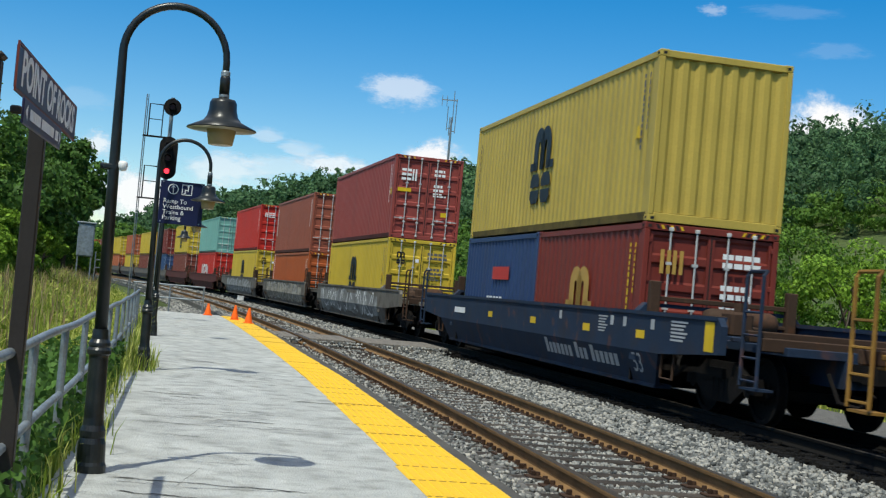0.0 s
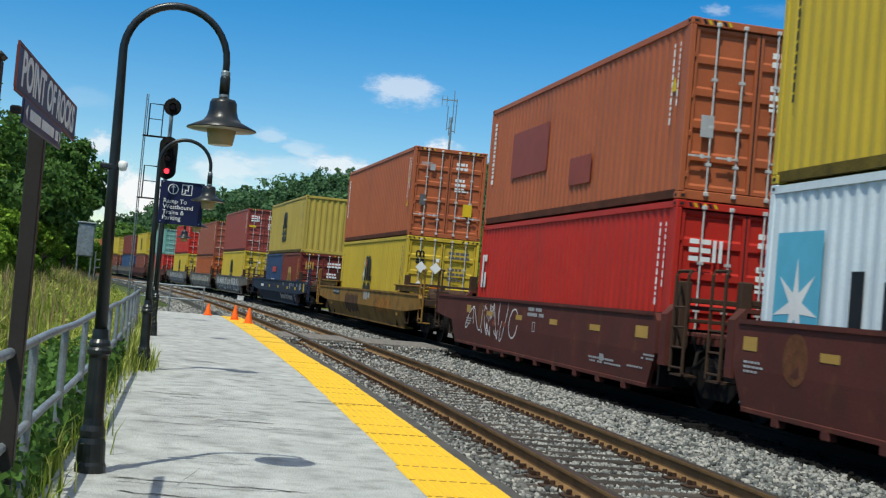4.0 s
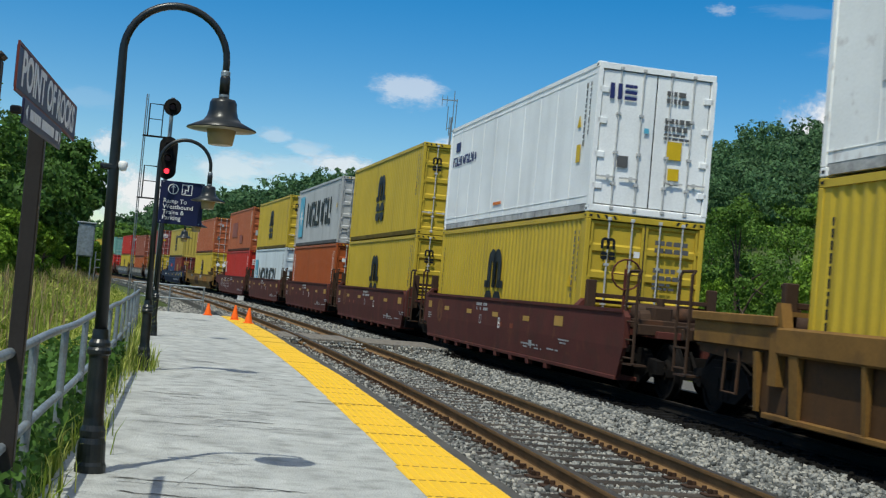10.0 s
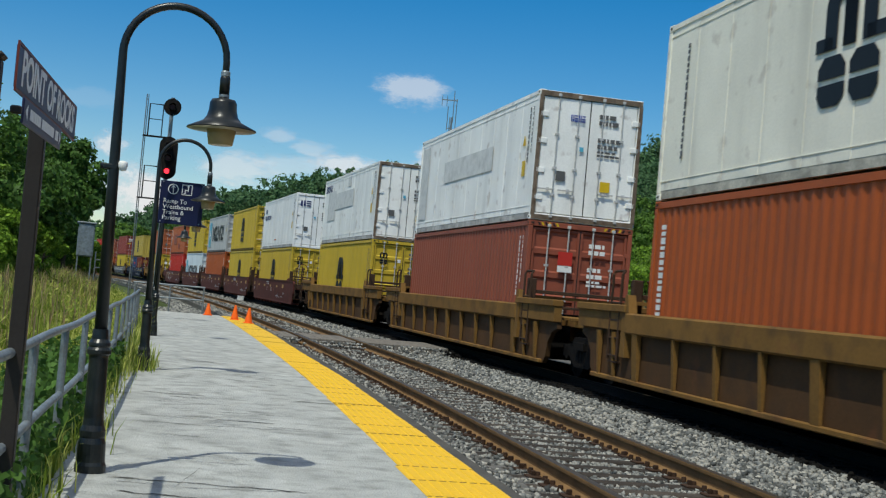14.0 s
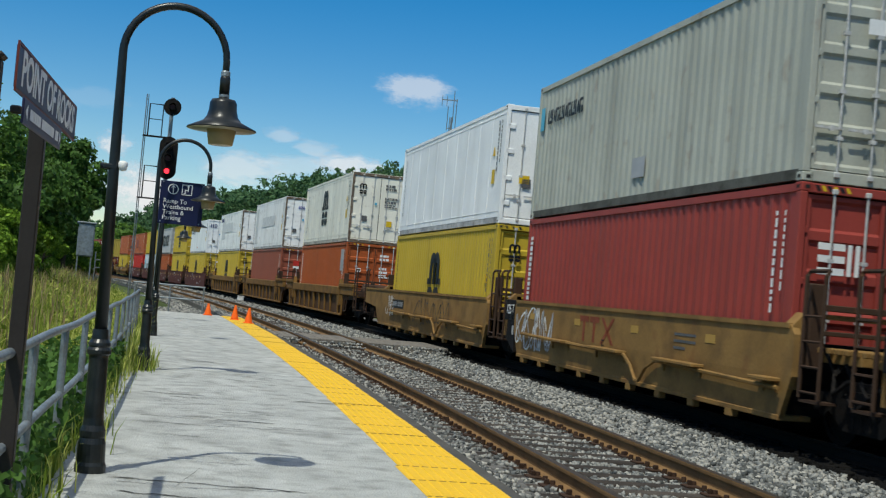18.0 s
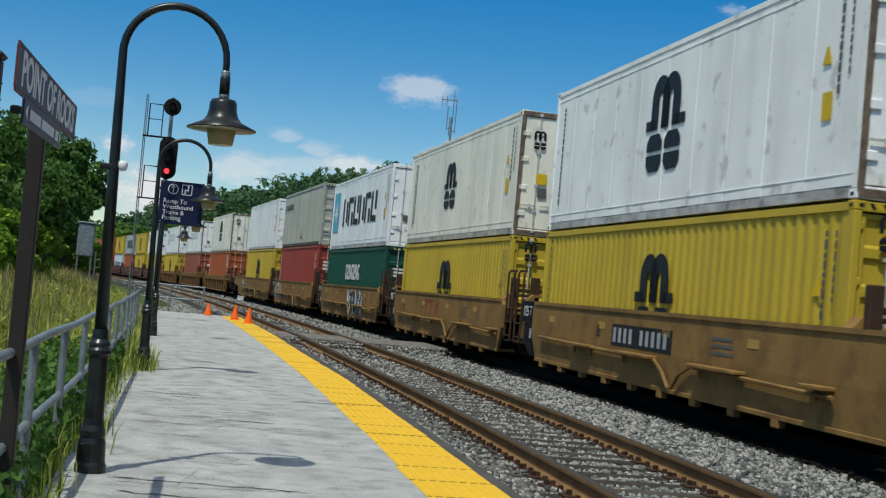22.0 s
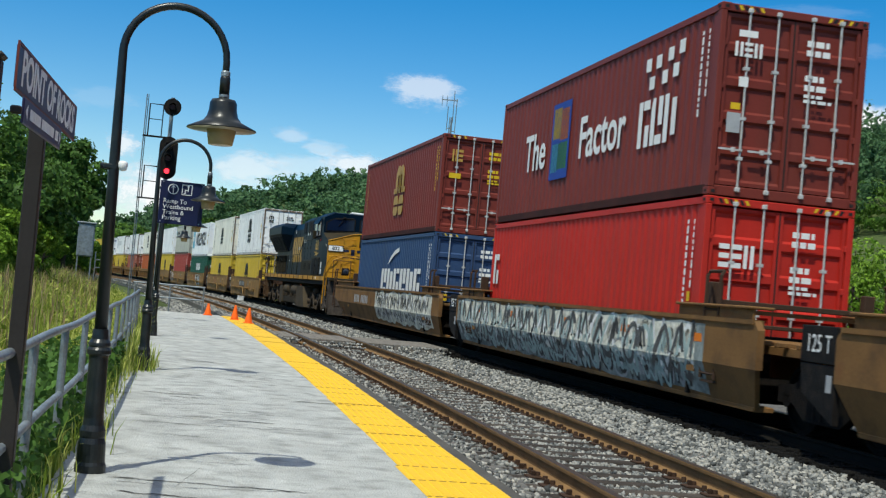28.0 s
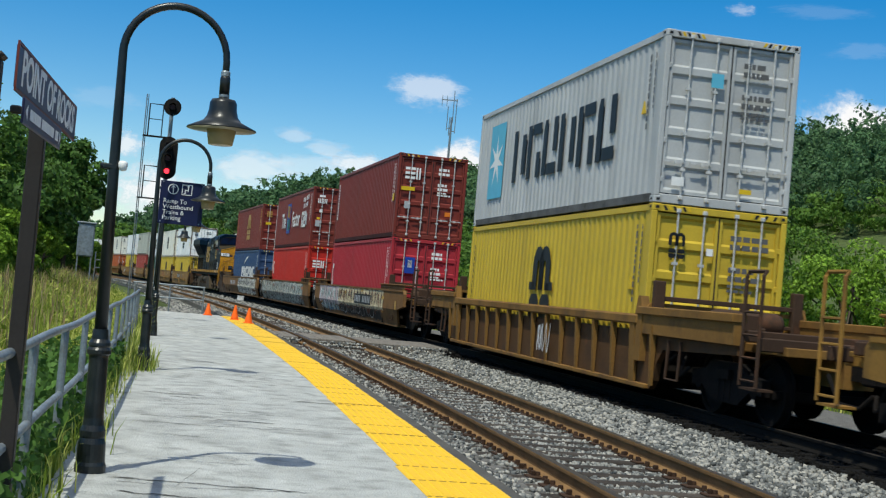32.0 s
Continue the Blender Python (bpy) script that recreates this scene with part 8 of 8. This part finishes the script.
# ---- clouds: far backdrop that drifts slowly ----
def cloudmat():
    ma = bpy.data.materials.new("cloud_white")
    ma.use_nodes = True
    N, L = ma.node_tree.nodes, ma.node_tree.links
    N.remove(N["Principled BSDF"])
    tc, oi = N.new("ShaderNodeTexCoord"), N.new("ShaderNodeObjectInfo")
    nz = N.new("ShaderNodeTexNoise")
    nz.noise_dimensions = "4D"
    nz.inputs["Scale"].default_value, nz.inputs["Detail"].default_value, nz.inputs["Roughness"].default_value = 2.1, 10, .70
    L.new(tc.outputs["Object"], nz.inputs["Vector"])
    w = N.new("ShaderNodeMath")
    w.operation, w.inputs[1].default_value = "MULTIPLY", 40
    L.new(oi.outputs["Random"], w.inputs[0])
    L.new(w.outputs[0], nz.inputs["W"])
    ln = N.new("ShaderNodeVectorMath")
    ln.operation = "LENGTH"
    L.new(tc.outputs["Object"], ln.inputs[0])
    r = N.new("ShaderNodeMapRange")
    for i, q in zip((1, 2, 3, 4), (0, 1, .62, -1.0)):
        r.inputs[i].default_value = q
    L.new(ln.outputs["Value"], r.inputs[0])
    amp = N.new("ShaderNodeMath")
    amp.operation, amp.inputs[1].default_value, amp.inputs[2].default_value = "MULTIPLY_ADD", 1.9, -.45
    L.new(nz.outputs["Fac"], amp.inputs[0])
    ad = N.new("ShaderNodeMath")
    L.new(amp.outputs[0], ad.inputs[0])
    L.new(r.outputs[0], ad.inputs[1])
    al = N.new("ShaderNodeMapRange")
    al.interpolation_type = "SMOOTHSTEP"
    for i, q in zip((1, 2, 3, 4), (.36, .86, 0, 1)):
        al.inputs[i].default_value = q
    L.new(ad.outputs[0], al.inputs[0])
    th = N.new("ShaderNodeMath")
    th.operation = "MULTIPLY"
    L.new(al.outputs[0], th.inputs[0])
    L.new(oi.outputs["Alpha"], th.inputs[1])
    em, tr, mx = N.new("ShaderNodeEmission"), N.new("ShaderNodeBsdfTransparent"), N.new("ShaderNodeMixShader")
    em.inputs[1].default_value = 1.0
    tone = N.new("ShaderNodeMix")
    tone.data_type = "RGBA"
    tone.inputs[6].default_value, tone.inputs[7].default_value = (.62, .74, .90, 1), (1.0, 1.0, 1.0, 1)
    L.new(al.outputs[0], tone.inputs[0])
    L.new(tone.outputs[2], em.inputs[0])
    L.new(th.outputs[0], mx.inputs[0])
    L.new(tr.outputs[0], mx.inputs[1])
    L.new(em.outputs[0], mx.inputs[2])
    L.new(mx.outputs[0], N["Material Output"].inputs[0])
    return ma


CLOUD = cloudmat()
clouds = []
for az, el, w, h, a in ((-2.5, 9.1, 2.2, .95, .5), (16.7, 8.4, 2.6, 2.3, 1.0), (11.2, 13.6, .7, .35, .3), (-5.2, 5.4, 2.0, .75, .7), (-9.9, 4.8, 2.6, 1.1, .5), (-14.0, 3.2, 2.2, 1.7, .9), (-.7, 6.1, 1.9, 1.1, .95),
                        (-6.8, 6.0, 1.3, .45, .3), (-8.4, 6.5, 1.1, .55, .3), (4.6, 6.8, 3.2, 1.7, 1.0), (-15.6, 5.3, 1.0, .7, .7), (-16.8, 7.2, 2.0, .7, .08), (14.7, 6.9, 2.2, .8, .35), (16.5, 12.0, 1.8, .5, .08), (-7.6, 5.2, 2.6, .7, .3), (14.6, 13.6, 2.6, .4, .07)):
    D = 2600.0
    e = radians(el)
    x, y = toward(az, D * math.cos(e))
    p = Vector((x, y, D * math.sin(e)))
    me = Maker().add([(-1, -1, 0), (1, -1, 0), (1, 1, 0), (-1, 1, 0)], [(0, 1, 2, 3)]).mesh("cloud", CLOUD)
    ob = new("cloud", me)
    ob.color = (1, 1, 1, a)
    m = look(tuple(p), EYE) @ pose(0, 0, 0, 0, 180, 0)
    ob.scale = (D * math.tan(radians(w / 2)) * 3.9, D * math.tan(radians(h / 2)) * 3.9, 1)
    ob.matrix_basis = m @ Matrix.Diagonal((*ob.scale, 1))
    tagged(ob, "soft white fair-weather cloud in the blue sky", "cloud", kind="structure")
    clouds.append((ob, m))
# ---- many small pieces: tactile tiles, sleepers, stones ----
trs = random.Random(77)
for i in range(70):
    s = -23.6 + i * .605
    if s > 18.3:
        break
    bend = near_n(s) - NEAR
    left = -7.07 + bend * .6 - (.02 if s < -10.4 else 0)
    right = -6.53 + bend * .8 + np.interp(s, [-2, 1, 3, 8, 18], [0, -.02, -.02, .03, .05])
    part("tactile_tile", TILE_A if s < 4 else TILE_B, M["tactile"], plat, m=along(s + trs.uniform(-.006, .006), (left + right) / 2 + trs.uniform(-.006, .006), PLAT + trs.uniform(-.003, .003), radians(trs.uniform(-.5, .5))) @ Matrix.Diagonal((1, (right - left) / .49, 1, 1)))

TIE = Maker().bev(-.115, .115, -1.3, 1.3, -.17, 0, .012).mesh("sleeper", M["tie"])
TIE_DARK = Maker().bev(-.115, .115, -1.3, 1.3, -.17, 0, .012).mesh("sleeper", M["tie_dark"])
PLATE = Maker().bev(-.09, .09, -.17, .17, 0, .018, .006).mesh("tie_plate", M["plate"])
SPIKE = Maker().bev(-.02, .02, -.02, .02, 0, .045, .006).mesh("spike", M["plate"])
prs = random.Random(12)
for i in range(150):
    s = -15.5 + i * .5
    t = part("sleeper", TIE, M["tie"], near_track, m=along(s + prs.uniform(-.03, .03), near_n(s) + prs.uniform(-.05, .05), -.172 - prs.uniform(0, .012), radians(prs.uniform(-1, 1))))
    if i < 62:
        for side in (-.7525, .7525):
            q = part("tie_plate", PLATE, M["plate"], t, m=pose(0, -side, .0))
            if i < 44:
                for dy in (-.1, .1):
                    part("spike", SPIKE, M["plate"], t, m=pose(prs.uniform(-.05, .05), -side + dy, .015))
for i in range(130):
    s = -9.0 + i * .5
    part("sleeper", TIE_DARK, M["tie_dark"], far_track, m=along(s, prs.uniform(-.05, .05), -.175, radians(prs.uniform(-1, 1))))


def anchors():
    """Rail anchors clipped along the near track's rails."""
    mk = Maker()
    for i in range(90):
        s = -13.2 + i * .25
        for side in (-.7525, .7525):
            for k in (-.085, .085):
                p = at(s, near_n(s) + side + k, -.155)
                mk.rod(p + Vector((0, 0, -.02)), p + Vector((0, 0, .03)), .03, .022, n=6)
    ob = part("rail_anchors", mk, M["plate"], near_track)
    tagged(ob, kind="stuff")


anchors()


def stones():
    rng = np.random.default_rng(21)
    S, Nn, Z, R = [], [], [], []
    zs = [-6.38, -6.1, -5.75, -5.1, -3.3, -2.7, -2.1, -1.5, 1.3, 2.0, 3.6]
    zv = [-.06, -.08, -.17, -.20, -.20, -.17, -.15, -.19, -.20, -.22, -.62]
    for k, s0, s1, n0, n1, r0, r1 in ((17000, -15, 4, -3.7, -1.4, .018, .045), (21000, -15, 6, -6.38, -3.2, .016, .036), (9500, -15, 9, -5.35, -3.85, .015, .030), (13000, 4, 26, -6.37, -1.3, .025, .05), (7000, 26, 70, -7.5, -1.2, .035, .07), (5000, -10, 30, -1.4, 1.6, .02, .045), (3500, 18.9, 40, -9.4, -6.0, .03, .06), (2500, 70, 130, -6.5, -1.2, .06, .11)):
        S.append(rng.uniform(s0, s1, k))
        Nn.append(rng.uniform(n0, n1, k))
        R.append(rng.uniform(r0, r1, k))
    s, n, r = np.concatenate(S), np.concatenate(Nn), np.concatenate(R)
    z = np.interp(n, zs, zv) + r * rng.uniform(-.15, .5, len(s))
    z = np.where((n < -6.38) | ((n < -6.25) & (s > 18.8)), -.30 + r * .3, z)
    z += .004 * ((n > -5.30) & (n < -3.85))
    z += .12 * np.clip(1 - np.abs(s - 13.2) / .9, 0, 1) * (n > -6.1) * (n < -1.2)
    keep = ~((s > 13.5) & (s < 16.5) & (n < -1.4) & (n > -6.1))
    keep &= ~((n < -6.30) & (s < 18.8))
    off_tie = np.abs((s + 15.75) % .5 - .25)
    keep &= ~((off_tie < .125) & (n > -5.80) & (n < -3.15) & (rng.uniform(0, 1, len(s)) < .975))
    s, n, r, z = s[keep], n[keep], r[keep], z[keep]
    k = len(s)
    c = np.stack([np.interp(s, _s, _x) + n * np.sin(np.interp(s, _s, _h)), np.interp(s, _s, _y) - n * np.cos(np.interp(s, _s, _h)), z], 1)
    cube = np.array([(-1, -1, -1), (1, -1, -1), (1, 1, -1), (-1, 1, -1), (-1, -1, 1), (1, -1, 1), (1, 1, 1), (-1, 1, 1)], float) * .62
    v = cube[None] * rng.uniform(.45, 1.25, (k, 8, 3)) * r[:, None, None] * rng.uniform(.7, 1.3, (k, 1, 3))
    a, b = rng.uniform(0, 6.28, k), rng.uniform(-.7, .7, k)
    ca, sa, cb, sb = np.cos(a)[:, None], np.sin(a)[:, None], np.cos(b)[:, None], np.sin(b)[:, None]
    x, y, zz = v[..., 0], v[..., 1], v[..., 2]
    x, zz = x * cb - zz * sb, x * sb + zz * cb
    x, y = x * ca - y * sa, x * sa + y * ca
    v = (np.stack([x, y, zz], -1) + c[:, None]).reshape(-1, 3)
    q = np.array([(3, 2, 1, 0), (4, 5, 6, 7), (0, 1, 5, 4), (1, 2, 6, 5), (2, 3, 7, 6), (3, 0, 4, 7)])
    f = (np.arange(k)[:, None, None] * 8 + q[None]).reshape(-1, 4)
    # stones beyond the train's near side take the shade colour
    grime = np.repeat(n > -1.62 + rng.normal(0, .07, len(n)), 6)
    for name, pick, ma, lab in (("ballast_stones", ~grime, "stone", "loose grey crushed ballast stones"), ("dark_ballast_stones", grime, "stone_dark", "ballast stones under the train, shade put into their colour")):
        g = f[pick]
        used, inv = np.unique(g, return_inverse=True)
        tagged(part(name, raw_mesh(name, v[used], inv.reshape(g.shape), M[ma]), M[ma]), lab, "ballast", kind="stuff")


stones()


# cracks and stains on the platform
CRACK = mat("crack_dark", (.06, .058, .052), .95, vary=.3)


def crack(s0, n0, s1, n1, w, seed, name="crack"):
    rg = random.Random(seed)
    mk, k = Maker(), 14
    pts = [(s0 + (s1 - s0) * i / k + rg.uniform(-.02, .02), n0 + (n1 - n0) * i / k) for i in range(k + 1)]
    for i in range(k):
        w0, w1 = w * rg.uniform(.5, 1.4) * (1 if i else .1), w * rg.uniform(.5, 1.4) * (1 if i < k - 1 else .1)
        a, b = pts[i], pts[i + 1]
        mk.add([at(a[0] - w0, a[1], PLAT + .004), at(b[0] - w1, b[1], PLAT + .004), at(b[0] + w1, b[1], PLAT + .004), at(a[0] + w0, a[1], PLAT + .004)], [(0, 1, 2, 3)])
    part(name, mk, CRACK, plat)


rg = random.Random(31)
crack(-11.75, -8.98, -11.9, -7.9, .010, 1)
crack(-12.2, -8.9, -12.35, -8.2, .012, 2)
crack(-12.0, -8.6, -11.2, -8.45, .006, 9)
for i in range(90):
    s = rg.uniform(-12.2, 14)
    n = rg.choice((rg.uniform(-9.0, -8.3), rg.uniform(-8.9, -7.3)))
    crack(s, n, s + rg.uniform(-.05, .05), n + rg.uniform(.15, .8), rg.choice((.003, .004, .006, .012)) * rg.uniform(.7, 1.3), 50 + i)
for s in (-9.0, -4.4, .2, 4.8, 9.4, 14.0):
    crack(s, -9.03, s + .02, -7.12, .006, int(s * 7) + 300, "joint")
def motions():
    times = [float(t) for t in range(0, 33)]
    for th, off, z in moving:
        walk(th, [(t, along(off + SPEED * t, 0, z)) for t in times])
    side = AIM.to_3x3() @ Vector((1, 0, 0))
    for ob, m in clouds:
        keep = ob.scale.copy()
        walk(ob, [(0.0, m), (32.0, Matrix.Translation(side * 57.0) @ m)])
        ob.scale = keep
    turn = SPEED / WHEEL_R
    ts = [i / FPS for i in range(32 * FPS + 1)]
    for group, ax in ((spin_a, AXLE), (spin_b, -AXLE), (spin_l[0], 1.95), (spin_l[1], 0.0), (spin_l[2], -1.95)):
        lead = group[0]
        walk(lead, [(t, Matrix.LocRotScale((ax, 0, WHEEL_R), Euler((0, turn * t, 0)), None)) for t in ts])
        for other in group[1:]:
            other.rotation_mode = "QUATERNION"
            other.animation_data_create()
            other.animation_data.action = lead.animation_data.action
            other.animation_data.action_slot = lead.animation_data.action_slot


motions()
